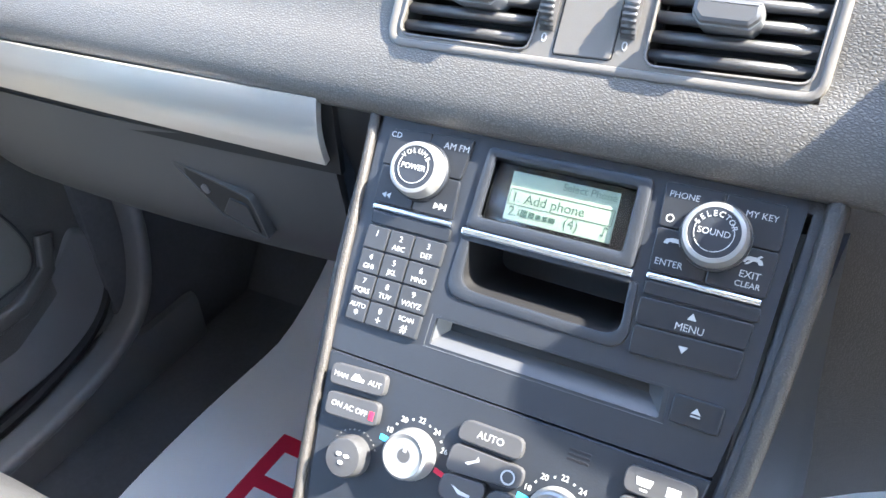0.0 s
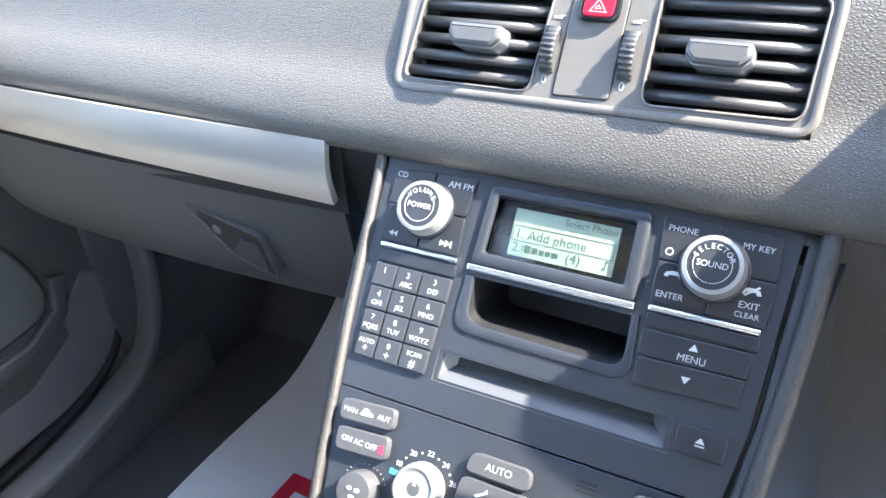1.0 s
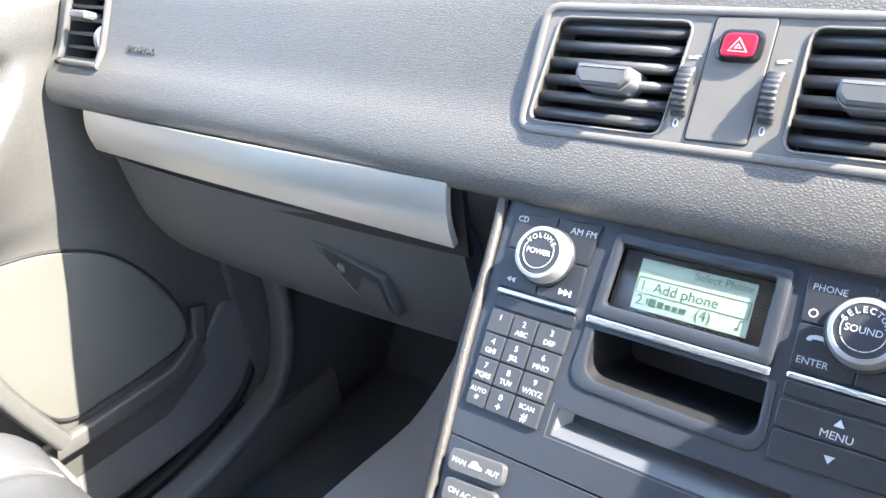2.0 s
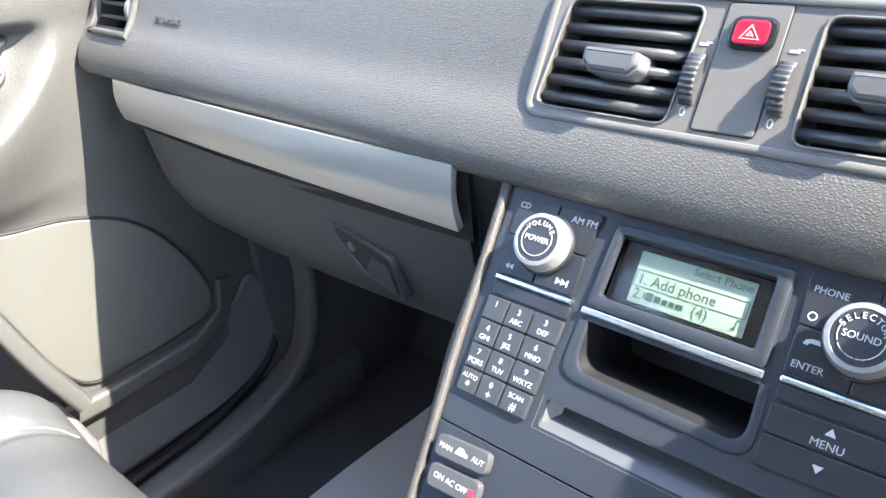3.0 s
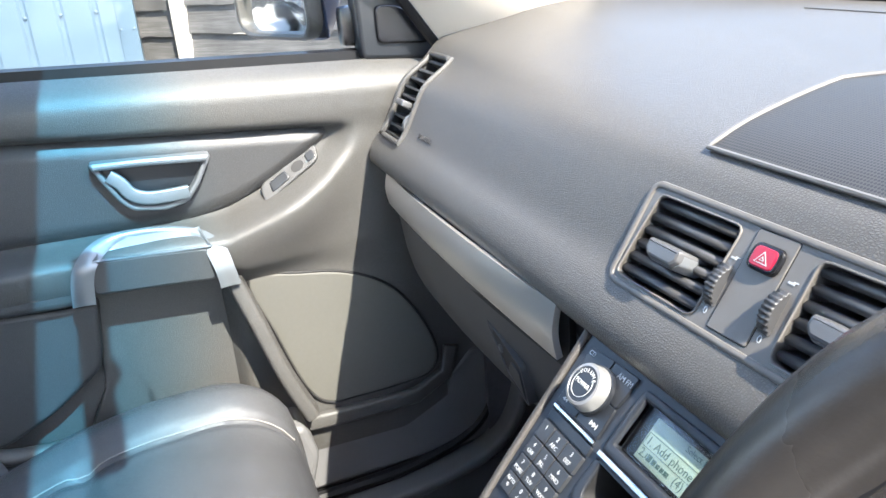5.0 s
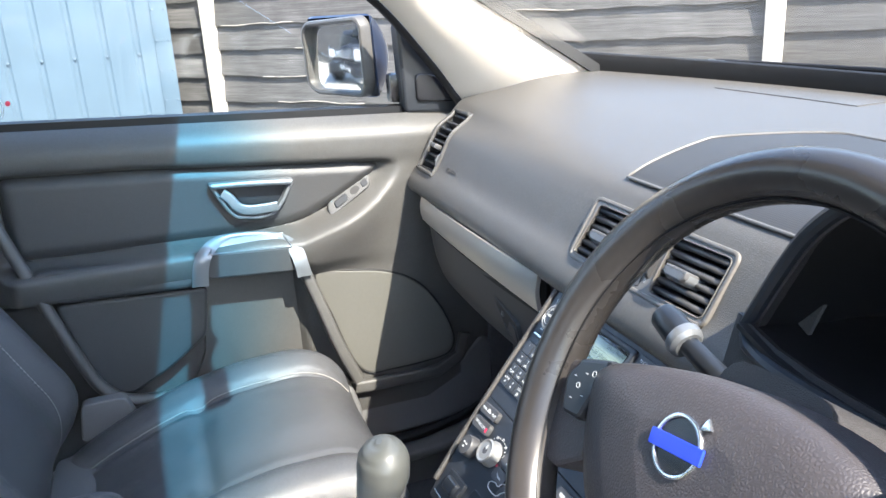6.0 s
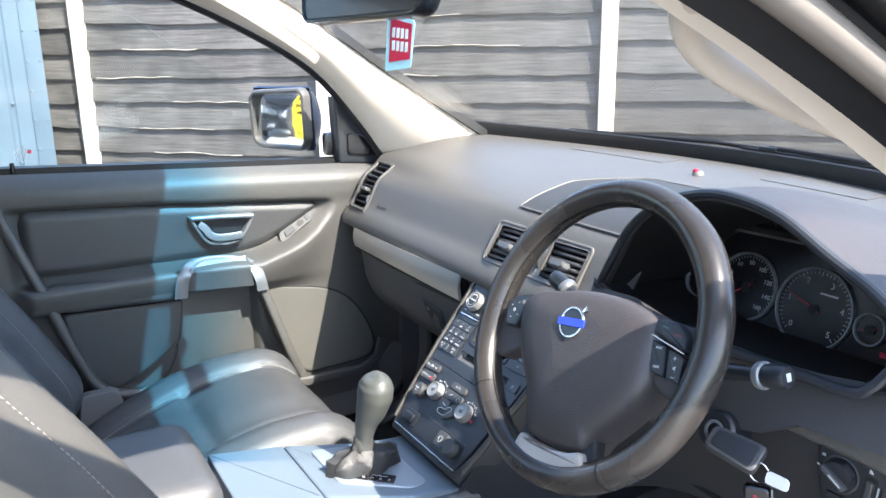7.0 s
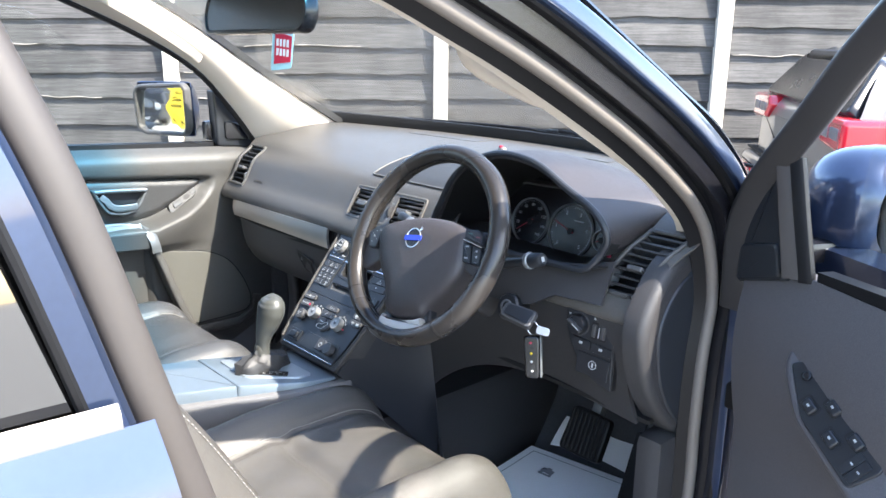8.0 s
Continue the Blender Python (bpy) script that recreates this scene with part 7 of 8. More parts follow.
    hi_c = [(-0.266, 1.086), (-0.260, 1.098), (-0.249, 1.104), (-0.08, 1.095), (0.12, 1.078), (0.317, 1.062), (0.352, 1.056)]

    def along(c, y):
        for (a, p), (b, q) in zip(c, c[1:]):
            if y <= b:
                return p + (q - p) * max(0, (y - a) / (b - a))
        return c[-1][1]

    def face(u, v):
        y = -0.266 + 0.618 * u
        a, b = along(lo_c, y), along(hi_c, y)
        z = a + (b - a) * (0.5 - 0.5 * math.cos(math.pi * v))
        e = min(z - a, b - z, y + 0.266, (0.352 - y) * 0.7)
        return Vector((-0.738 + 0.0135 * min(1.0, max(0.0, e) / 0.016) ** 0.5, y, z))
    part("insert", sheet(face, 90, 30, -0.003), M_DOORFELT, d, "black vinyl door insert", smooth=60)
    part("insert_piping", sweep([Vector((-0.7355, y, z)) for y, z in inset(loop, -0.002)], circle(0.0024, 8), up=(1, 0, 0), closed=True), M_DARK, d, "dark groove round the insert")
    # padded armrest and the silver pull handle: two flat legs and a cupped top
    door_poly("armrest_pad", [(-0.245, 0.959), (0.020, 0.950), (0.012, 0.890), (-0.220, 0.900)], -0.75, -0.680, M_DOORFELT, d, "dark padded door armrest", 0.024, 0.010, steps=5)
    outer = spline([(-0.669, 0.000, 0.896), (-0.667, 0.004, 0.925), (-0.669, 0.012, 0.948), (-0.684, 0.030, 0.965), (-0.699, 0.056, 0.972), (-0.703, 0.095, 0.972), (-0.703, 0.140, 0.966), (-0.694, 0.172, 0.956), (-0.674, 0.192, 0.938), (-0.663, 0.199, 0.910), (-0.663, 0.203, 0.886)], 5)
    inner = spline([(-0.668, 0.027, 0.895), (-0.666, 0.031, 0.925), (-0.667, 0.038, 0.944), (-0.682, 0.050, 0.954), (-0.694, 0.066, 0.962), (-0.698, 0.098, 0.963), (-0.698, 0.136, 0.957), (-0.690, 0.158, 0.949), (-0.671, 0.166, 0.937), (-0.661, 0.174, 0.910), (-0.662, 0.177, 0.885)], 5)
    nn = len(outer) - 1

    def band(u, v):
        i = int(round(u * nn))
        return outer[i].lerp(inner[i], v) + Vector((0.8, 0, 0.6)) * 0.0025 * math.sin(math.pi * v)
    br = part("pull_handle", sheet(band, nn, 6, -0.006), M_SILVER, d, "silver painted pull handle", smooth=60)
    part("cup", sheet(lambda u, v: Vector((-0.699, 0.046 + 0.120 * u, 0.966 - 0.006 * u)).lerp(Vector((-0.668, 0.034 + 0.142 * u, 0.950 - 0.008 * u)), v) + Vector((0, 0, -0.026 * math.sin(math.pi * v) ** 0.8 * max(0.0, math.sin(math.pi * u)) ** 0.35)), 24, 12, 0.003), M_SILVER, br, "silver cup of the handle", smooth=60)
    door_poly("grip", [(0.030, 0.951), (0.170, 0.942), (0.176, 0.896), (0.026, 0.906)], -0.72, -0.669, M_DOORFELT, br, "dark padded grip", 0.009, 0.004, steps=4)
    part("card_moulding", sweep(spline([(-0.712, -0.303, 1.116), (-0.706, -0.283, 1.056), (-0.700, -0.259, 0.986), (-0.694, -0.245, 0.946), (-0.690, -0.223, 0.876), (-0.690, -0.198, 0.801), (-0.690, -0.175, 0.744), (-0.690, -0.144, 0.711), (-0.690, -0.103, 0.699), (-0.692, -0.043, 0.696)], 5), circle(0.011, 12, ry=0.012), up=(1, 0, 0)), M_DOOR, d, "raised moulding along the door card")
    # lower pocket and rear lower panel
    door_poly("lower_panel", [(-0.218, 0.893), (0.026, 0.883), (0.012, 0.792), (-0.053, 0.744), (-0.125, 0.707), (-0.170, 0.720), (-0.196, 0.800)], -0.75, -0.702, M_DOORFELT, d, "dark padded lower door panel", 0.014, 0.007, steps=4)
    door_poly("pocket_back", [(0.020, 0.900), (0.185, 0.888), (0.262, 0.715), (0.262, 0.64), (-0.05, 0.64), (0.005, 0.745)], -0.752, -0.735, M_DOOR, d, "recessed door pocket wall", 0.012, 0.003)
    part("pocket_edge", sweep(spline([(-0.692, 0.196, 0.882), (-0.684, 0.215, 0.820), (-0.672, 0.241, 0.733), (-0.668, 0.268, 0.666)], 5), rounded([(-0.012, -0.020), (0.012, -0.020), (0.010, 0.020), (-0.010, 0.020)], 0.006, 3), up=(1, 0, 0)), M_DOOR, d, "grey edge of the pocket")
    door_poly("pocket_front", [(-0.20, 0.655), (0.255, 0.655), (0.270, 0.60), (0.25, 0.53), (-0.20, 0.53)], -0.75, -0.655, M_DOORDARK, d, "outer wall of the door pocket", 0.012, 0.010)
    # speaker panel
    spk = [(0.216, 0.868), (0.290, 0.864), (0.355, 0.850), (0.414, 0.816), (0.456, 0.758), (0.480, 0.692), (0.467, 0.657), (0.42, 0.648), (0.35, 0.646), (0.300, 0.649), (0.270, 0.686), (0.240, 0.778)]
    door_poly("speaker_panel", spk, -0.76, -0.7120, M_SPEAKER, d, "olive-grey fabric speaker panel", 0.012, 0.004, curve=True)
    part("speaker_rim", sweep([Vector((-0.714, q.x, q.y)) for q in spline([(y, z, 0) for y, z in spk], 5, True)], circle(0.0022, 8), up=(1, 0, 0), closed=True), M_DARK, d, "dark joint round the speaker panel")
    part("sill_strip", sweep([Vector((-0.700, 0.20, 0.634)), Vector((-0.704, 0.32, 0.626)), Vector((-0.712, 0.44, 0.622)), Vector((-0.72, 0.492, 0.645)), Vector((-0.722, 0.505, 0.69))], rounded([(-0.012, -0.008), (0.012, -0.008), (0.012, 0.008), (-0.012, 0.008)], 0.005, 3), up=(1, 0, 0)), M_DOOR, d, "raised moulding under the speaker")
    door_poly("kick_panel", [(0.20, 0.618), (0.47, 0.612), (0.545, 0.68), (0.60, 0.62), (0.58, 0.50), (0.20, 0.49)], -0.76, -0.722, M_DOORDARK, d, "dark lower front panel", 0.02, 0.008)
    # inner handle in its cup
    bez = [(0.050, 1.062), (0.198, 1.053), (0.177, 1.016), (0.160, 0.995), (0.131, 0.989), (0.091, 0.995), (0.077, 1.010), (0.064, 1.034)]
    bz = rounded(bez, 0.008, 4)
    bz = bz if area2(bz) > 0 else bz[::-1]
    mm_ = Matrix(((0, 0, 1, 0), (1, 0, 0, 0), (0, 1, 0, 0), (0, 0, 0, 1)))
    hb = part("handle_bezel", ring_slab(bz, inset(bz, 0.007), mm_, -0.735, -0.7030, 0.003), M_DOORDARK, d, "dark door handle bezel")
    part("handle_cup", slab(inset(bz, 0.006), mm_, -0.738, -0.7190, 0.001), M_BTN, hb)
    part("bezel_top", sweep(spline([(-0.7010, 0.057, 1.0580), (-0.7005, 0.117, 1.0555), (-0.7010, 0.190, 1.0495)], 5), circle(0.0048, 10), up=(1, 0, 0)), M_SILVER, hb, "satin chrome upper edge")
    part("lever", sweep(spline([(-0.7040, 0.072, 1.044), (-0.7020, 0.084, 1.033), (-0.7010, 0.094, 1.018), (-0.7005, 0.112, 1.010), (-0.7005, 0.138, 1.009), (-0.7015, 0.162, 1.0095)], 5), rounded([(-0.004, -0.0085), (0.004, -0.0085), (0.004, 0.0085), (-0.004, 0.0085)], 0.003, 3), up=(0, 0.45, 0.9)), M_SILVER, hb, "satin silver release lever")
    # window switch plate
    ps = [onskin(0.298 + a, 1.000 + b, 0.0) for a, b in ((0, 0), (0.036, 0.021), (-0.007, 0.014))]
    sm = frame_of(ps[0], ps[1] - ps[0], ps[2] - ps[0])
    sm = sm if (sm.to_3x3() @ Vector((0, 0, 1))).x > 0 else sm @ Matrix.Rotation(math.pi, 4, "X")
    sw = part("switch_plate", slab(rounded([(-0.052, -0.009), (0.042, -0.008), (0.054, 0.014), (-0.042, 0.017)], 0.010, 4), sm, -0.014, 0.0085, 0.0025), M_DOORFELT, d, "dark window switch plate")
    part("window_switch", slab(rounded([(-0.034, -0.004), (-0.004, -0.004), (-0.002, 0.010), (-0.030, 0.010)], 0.004, 3), sm, 0.003, 0.0108, 0.002), M_BTN, sw, "black window switch")
    part("switch_hollow", slab(circle(0.010, 20, 0.014, 0.003, 0.007), sm, 0.0045, 0.0090, 0.0003), M_DARK, sw)
    part("lock_switch", slab(rounded([(0.028, -0.003), (0.042, -0.003), (0.044, 0.009), (0.030, 0.009)], 0.003, 3), sm, 0.003, 0.0100, 0.0015), M_BTN, sw)
    part("lock_pin", lathe([(0.010, 0), (0.010, 0.003), (0.0045, 0.006), (0.0045, 0.026), (0.003, 0.028), (0, 0.028)], Matrix.Translation((-0.750, -0.262, belt(-0.262) - 0.006)), 14), M_BLACK, d, "black door lock pin")
    # small sticker on the window glass
    wm = Matrix(((0, 0, 1, -0.757), (1, 0, 0, -0.262), (0, 1, 0, 1.215), (0, 0, 0, 1)))
    for i in range(5):
        r = 0.010 + 0.004 * i
        bm = bmesh.new()
        for k in range(5):
            a0, a1 = radians(-40 + 16 * k), radians(-40 + 16 * (k + 1))
            slab([(r * math.cos(a0), r * math.sin(a0)), (r * math.cos(a1), r * math.sin(a1)), ((r + 0.0016) * math.cos(a1), (r + 0.0016) * math.sin(a1)), ((r + 0.0016) * math.cos(a0), (r + 0.0016) * math.sin(a0))], wm, 0, 0.0004, 0.0001, 1, bm=bm)
        part("alarm_sticker", bm, M_WHITE, d, "printed alarm sticker")
    part("alarm_sticker", slab(circle(0.004, 14, 0.034, 0.004), wm, 0, 0.0004, 0.0001, 1), M_REDPRINT, d)
    return d


# ---- mirrors, wipers, tag ----
def build_mirrors():
    e = thing("door_mirror", "blue and black passenger door mirror", "wing mirror", "door mirrors")
    mm0 = frame_of((-0.905, 0.338, 1.243), (0.90, 0.42, 0.02), (0, -0.04, 1))
    shp = rounded([(-0.098, -0.062), (-0.070, -0.080), (0.075, -0.082), (0.092, -0.060), (0.095, 0.055), (0.080, 0.070), (-0.080, 0.064), (-0.098, 0.045)], 0.02, 4)
    part("housing", ring_slab(shp, inset(shp, 0.012), mm0, -0.012, 0.012, 0.006), M_DOOR, e, "grey mirror surround")
    part("shell", sheet(lambda u, v: mm0 @ Vector((-0.097 + 0.192 * u, -0.080 + 0.148 * v, -0.012 - 0.085 * (math.sin(math.pi * u) * math.sin(math.pi * v)) ** 0.5)), 20, 16, 0.004), M_PAINT, e, "dark blue mirror shell")
    lens = inset(shp, 0.012)
    mmg = frame_of((-0.905, 0.338, 1.243), (0.90, 0.42, 0.02), (0, 0.03, 1))
    bm = bmesh.new()
    rings = []
    for f in (1.0, 0.85, 0.7, 0.55, 0.4, 0.25, 0.1):
        rings.append([bm.verts.new(mmg @ Vector((x * f, y * f, -0.0045 + (0.0098 - (x * x + y * y) * f * f) / 2.6))) for x, y in lens])
    for a, b in zip(rings, rings[1:]):
        for i in range(len(lens)):
            bm.faces.new((a[i - 1], a[i], b[i], b[i - 1]))
    bm.faces.new(rings[-1])
    back = [bm.verts.new(mm0 @ Vector((x, y, -0.012))) for x, y in lens]
    for i in range(len(lens)):
        bm.faces.new((back[i - 1], back[i], rings[0][i], rings[0][i - 1]))
    bm.faces.new(back[::-1])
    part("glass", bm, M_MIRROR, e, "convex mirror glass", smooth=50)
    part("foot", box(-0.80, -0.765, 0.40, 0.50, 1.155, 1.21, 0.01), M_BLACK, e)
    r = thing("interior_mirror", "black rear view mirror on the windscreen", "rear view mirror")
    im = frame_of((-0.030, 0.160, 1.486), (0.985, 0.10, 0.02), (0.0, 0.16, 1))
    shp = rounded([(-0.150, -0.036), (0.150, -0.036), (0.165, 0.0), (0.150, 0.040), (-0.150, 0.040), (-0.163, 0.0)], 0.022, 5)
    part("housing", slab(shp, im @ Matrix.Rotation(math.pi, 4, "Y"), -0.006, 0.030, 0.016, 4), M_BLACK, r, "glossy black housing")
    part("bezel", ring_slab(shp if area2(shp) > 0 else shp[::-1], inset(shp if area2(shp) > 0 else shp[::-1], 0.007), im, -0.004, 0.009, 0.003), M_BLACK, r)
    part("glass", slab(inset(shp if area2(shp) > 0 else shp[::-1], 0.007), im, -0.002, 0.005, 0.0005), M_MIRROR, r, "mirror glass")
    part("stem", sweep([Vector((-0.03, 0.185, 1.49)), Vector((-0.03, 0.20, 1.54)), Vector((-0.03, 0.18, 1.60))], circle(0.012, 10)), M_BLACK, r)
    t = thing("hanging_tag", "red and white air freshener card hanging from the mirror", "hanging tag")
    tm = frame_of((-0.064, 0.236, 1.418), (0.86, 0.40, -0.10), (0.12, 0.0, 1)) @ Matrix.Scale(0.88, 4)
    card = part("card", slab(rounded([(-0.030, -0.048), (0.024, -0.036), (0.030, 0.040), (-0.026, 0.048)], 0.006, 3), tm, -0.0006, 0.0006, 0.0002, 1), M_TAGBLUE, t, "pale blue edged card")
    part("red_panel", slab([(-0.022, -0.032), (0.022, -0.022), (0.025, 0.034), (-0.019, 0.040)], tm, 0.0006, 0.0012, 0.0002, 1), M_REDPRINT, t, "red printed panel")
    for y in (0.017, -0.004):
        for k in range(4):
            part("print_bar", slab([(-0.016 + k * 0.009, y - 0.008), (-0.010 + k * 0.009, y - 0.007), (-0.0095 + k * 0.009, y + 0.009), (-0.0155 + k * 0.009, y + 0.008)], tm, 0.0012, 0.0016, 0.0001, 1), M_PAPER, t)
    part("cord", sweep([Vector((-0.062, 0.236, 1.470)), Vector((-0.05, 0.215, 1.52))], circle(0.0006, 5)), M_PAPER, t)
    for x0, x1 in ((-0.46, 0.10), (-0.02, 0.56)):
        w = thing("wiper", "black windscreen wiper resting at the scuttle", "wiper", "windscreen wipers")
        a, b = Vector((x0, 0.945 - 0.16 * (x0 / 0.5) ** 2, 1.212)), Vector((x1, 1.045 - 0.1 * (x1 / 0.5) ** 2, 1.190))
        part("blade", sweep([a, a.lerp(b, 0.5) + Vector((0, 0.03, 0.002)), b], [(-0.005, -0.006), (0.005, -0.006), (0.003, 0.006), (-0.003, 0.006)]), M_RUBBER, w)
        part("arm", sweep([a.lerp(b, 0.10) + Vector((0, 0.006, 0.012)), a.lerp(b, 0.6) + Vector((0, 0.045, 0.012)), b + Vector((0.06, 0.03, 0.004))], circle(0.0040, 8)), M_RUBBER, w)
        part("yoke", box(-0.018, 0.018, -0.005, 0.005, -0.003, 0.004, 0.002, Matrix.Translation(a.lerp(b, 0.10) + Vector((0, 0.004, 0.010)))), M_BTN, w)


M_TAGBLUE = material("pale_blue_card", (0.45, 0.72, 0.80), 0.6, spots=0.04)


# ---- open driver door ----
DOOR = Matrix.Translation((0.775, 0.600, 0.0)) @ Matrix.Rotation(radians(62), 4, "Z")   # local -y runs back along the door, -x is its inside


def build_driver_door():
    d = thing("driver_door", "open dark grey driver door with window switch panel", "car door")

    def card(u, v):
        y = -0.02 - 1.0 * u
        z = 0.45 + 0.685 * v
        x = -0.055 - 0.020 * math.sin(math.pi * min(1, max(0, (z - 0.85) / 0.3))) + 0.05 * max(0, (0.04 - u) / 0.04)
        return DOOR @ Vector((x, y, z))
    part("door_card", sheet(card, 24, 30, 0.05), M_DOORDRV, d, "dark grey door card")
    part("door_skin", sheet(lambda u, v: DOOR @ Vector((0.06 + 0.03 * math.sin(math.pi * v), -0.01 - 1.02 * u, 0.42 + 0.72 * v)), 8, 10, 0.05), M_PAINT, d, "dark blue outer skin")
    part("window", sheet(lambda u, v: DOOR @ Vector((-0.03 - 0.05 * v, -0.215 - 0.75 * u - 0.10 * v, 1.13 + 0.36 * v)), 4, 4, 0.004), M_GLASS, d, "clear door window")
    part("window_frame", sweep(spline([DOOR @ Vector(p) for p in ((-0.050, -0.026, 1.04), (-0.054, -0.030, 1.10), (-0.058, -0.034, 1.170), (-0.060, -0.058, 1.228), (-0.062, -0.095, 1.277), (-0.066, -0.170, 1.356), (-0.072, -0.265, 1.458), (-0.080, -0.40, 1.56), (-0.09, -0.60, 1.63), (-0.09, -0.9, 1.65))], 5), rounded([(-0.020, -0.022), (0.020, -0.022), (0.020, 0.022), (-0.020, 0.022)], 0.008, 3), up=(1, 0, 0)), M_FRAME, d, "black window frame")
    quarter = [(-0.040, 1.085), (-0.160, 1.122), (-0.118, 1.285), (-0.085, 1.255), (-0.040, 1.190)]
    qm = DOOR @ Matrix(((0, 0, -1, 0), (1, 0, 0, 0), (0, 1, 0, 0), (0, 0, 0, 1)))
    part("sail_panel", slab(rounded(quarter, 0.010, 3), qm, 0.035, 0.068, 0.006), M_BTN, d, "black mirror sail panel")
    part("tweeter_cover", slab(rounded([(-0.046, 1.090), (-0.148, 1.122), (-0.134, 1.172), (-0.050, 1.150)], 0.010, 3), qm, 0.060, 0.073, 0.005), M_BTN, d)
    for y0, y1, x0, w, mat, label in ((-0.163, -0.121, -0.064, 0.013, M_RUBBER2, "grey window channel"), (-0.186, -0.138, -0.058, 0.010, M_RUBBER, "black inner channel")):
        run = [DOOR @ Vector((x0, y0 - 0.001, 1.128)), DOOR @ Vector((x0, y0, 1.136)), DOOR @ Vector((x0, (y0 + y1) / 2, 1.212)), DOOR @ Vector((x0, y1, 1.292))]
        part("channel", sweep(run, rounded([(-0.008, -w), (0.008, -w), (0.008, w), (-0.008, w)], 0.004, 2), up=(1, 0, 0)), mat, d, label)
    part("waist_seal", sweep([DOOR @ Vector((-0.045, -0.205, 1.138)), DOOR @ Vector((-0.045, -1.0, 1.165))], [(-0.012, -0.01), (0.012, -0.01), (0.012, 0.01), (-0.012, 0.01)]), M_RUBBER, d)
    # raised switch pod
    pod = DOOR @ frame_of((-0.078, -0.270, 0.984), (0.0, -0.90, -0.44), (0.55, -0.30, 0.78)) @ Matrix.Scale(0.76, 4)
    sh = part("pod_shoulder", slab(rounded([(-0.135, 0.030), (-0.110, 0.060), (0.20, 0.075), (0.20, -0.055), (-0.01, -0.054), (-0.105, -0.016)], 0.020, 5), pod, -0.06, 0.004, 0.012, 4), M_DOORDRV, d, "raised shoulder of the switch pod")
    pts = rounded([(-0.098, 0.002), (-0.078, 0.030), (0.125, 0.042), (0.150, 0.020), (0.140, -0.042), (0.0, -0.042)], 0.012, 5)
    p = part("switch_pod", slab(pts, pod, -0.02, 0.0075, 0.003, 3), M_BTN, d, "dark window switch pod")
    for x, y in ((-0.010, -0.014), (0.018, 0.018), (0.058, -0.016), (0.086, 0.016)):
        part("switch_well", slab(rounded([(x - 0.020, y - 0.013), (x + 0.018, y - 0.013), (x + 0.020, y + 0.013), (x - 0.018, y + 0.013)], 0.006, 3), pod, 0.006, 0.0085, 0.0005), M_DARK, p)
        part("window_switch", slab(rounded([(x - 0.012, y - 0.011), (x + 0.016, y - 0.011), (x + 0.016, y + 0.010), (x - 0.012, y + 0.010)], 0.005, 3), pod, 0.006, 0.0150, 0.004, 3), M_BTN, p, "black window switch")
        bars([(x - 0.002, y - 0.002, x + 0.004, y + 0.002)], at(pod, 0, 0, 0.0150), M_WHITE, p)
    part("mirror_dial", lathe([(0.009, 0), (0.009, 0.005), (0.007, 0.006), (0, 0.006)], at(pod, -0.056, 0.012, 0.0075), 20), M_BLACK, p, "round mirror adjuster")
    for x in (0.112, 0.130):
        part("lock_switch", slab(rounded([(x - 0.008, -0.034), (x + 0.007, -0.034), (x + 0.007, 0.012), (x - 0.008, 0.012)], 0.002, 2), pod, 0.006, 0.0105, 0.001), M_BTN, p, "child lock switch")
        bars([(x - 0.003, -0.012, x + 0.003, -0.009)], at(pod, 0, 0, 0.0105), M_WHITE, p)
    e = thing("door_mirror", "dark blue driver door mirror", "wing mirror", "door mirrors")

    def shell(u, v):
        a, w = math.pi * u, 2 * math.pi * v
        r = math.sin(a) ** 0.55
        return DOOR @ Vector((0.172 + 0.105 * r * math.copysign(abs(math.cos(w)) ** 0.7, math.cos(w)), -0.035 - 0.085 * math.cos(a), 1.192 + 0.100 * r * math.copysign(abs(math.sin(w)) ** 0.7, math.sin(w))))
    part("shell", sheet(lambda u, v: shell(0.12 + 0.86 * u, v), 18, 36, 0.004), M_PAINT, e, "dark blue mirror shell", smooth=60)
    part("surround", box(0.128, 0.285, -0.128, -0.095, 1.100, 1.280, 0.012, DOOR), M_VENT, e, "grey mirror surround")
    part("glass", box(0.150, 0.272, -0.1300, -0.122, 1.112, 1.266, 0.002, DOOR), M_MIRROR, e, "mirror glass")
    part("foot", box(0.03, 0.11, -0.075, -0.03, 1.115, 1.15, 0.012, DOOR), M_BLACK, e)


M_FRAME = material("satin_black_frame", (0.022, 0.021, 0.022), 0.4, spots=0.12)
M_DOORDRV = material("driver_door_plastic", (0.080, 0.076, 0.082), 0.55, grain="leather", relief=0.3, spots=0.08)


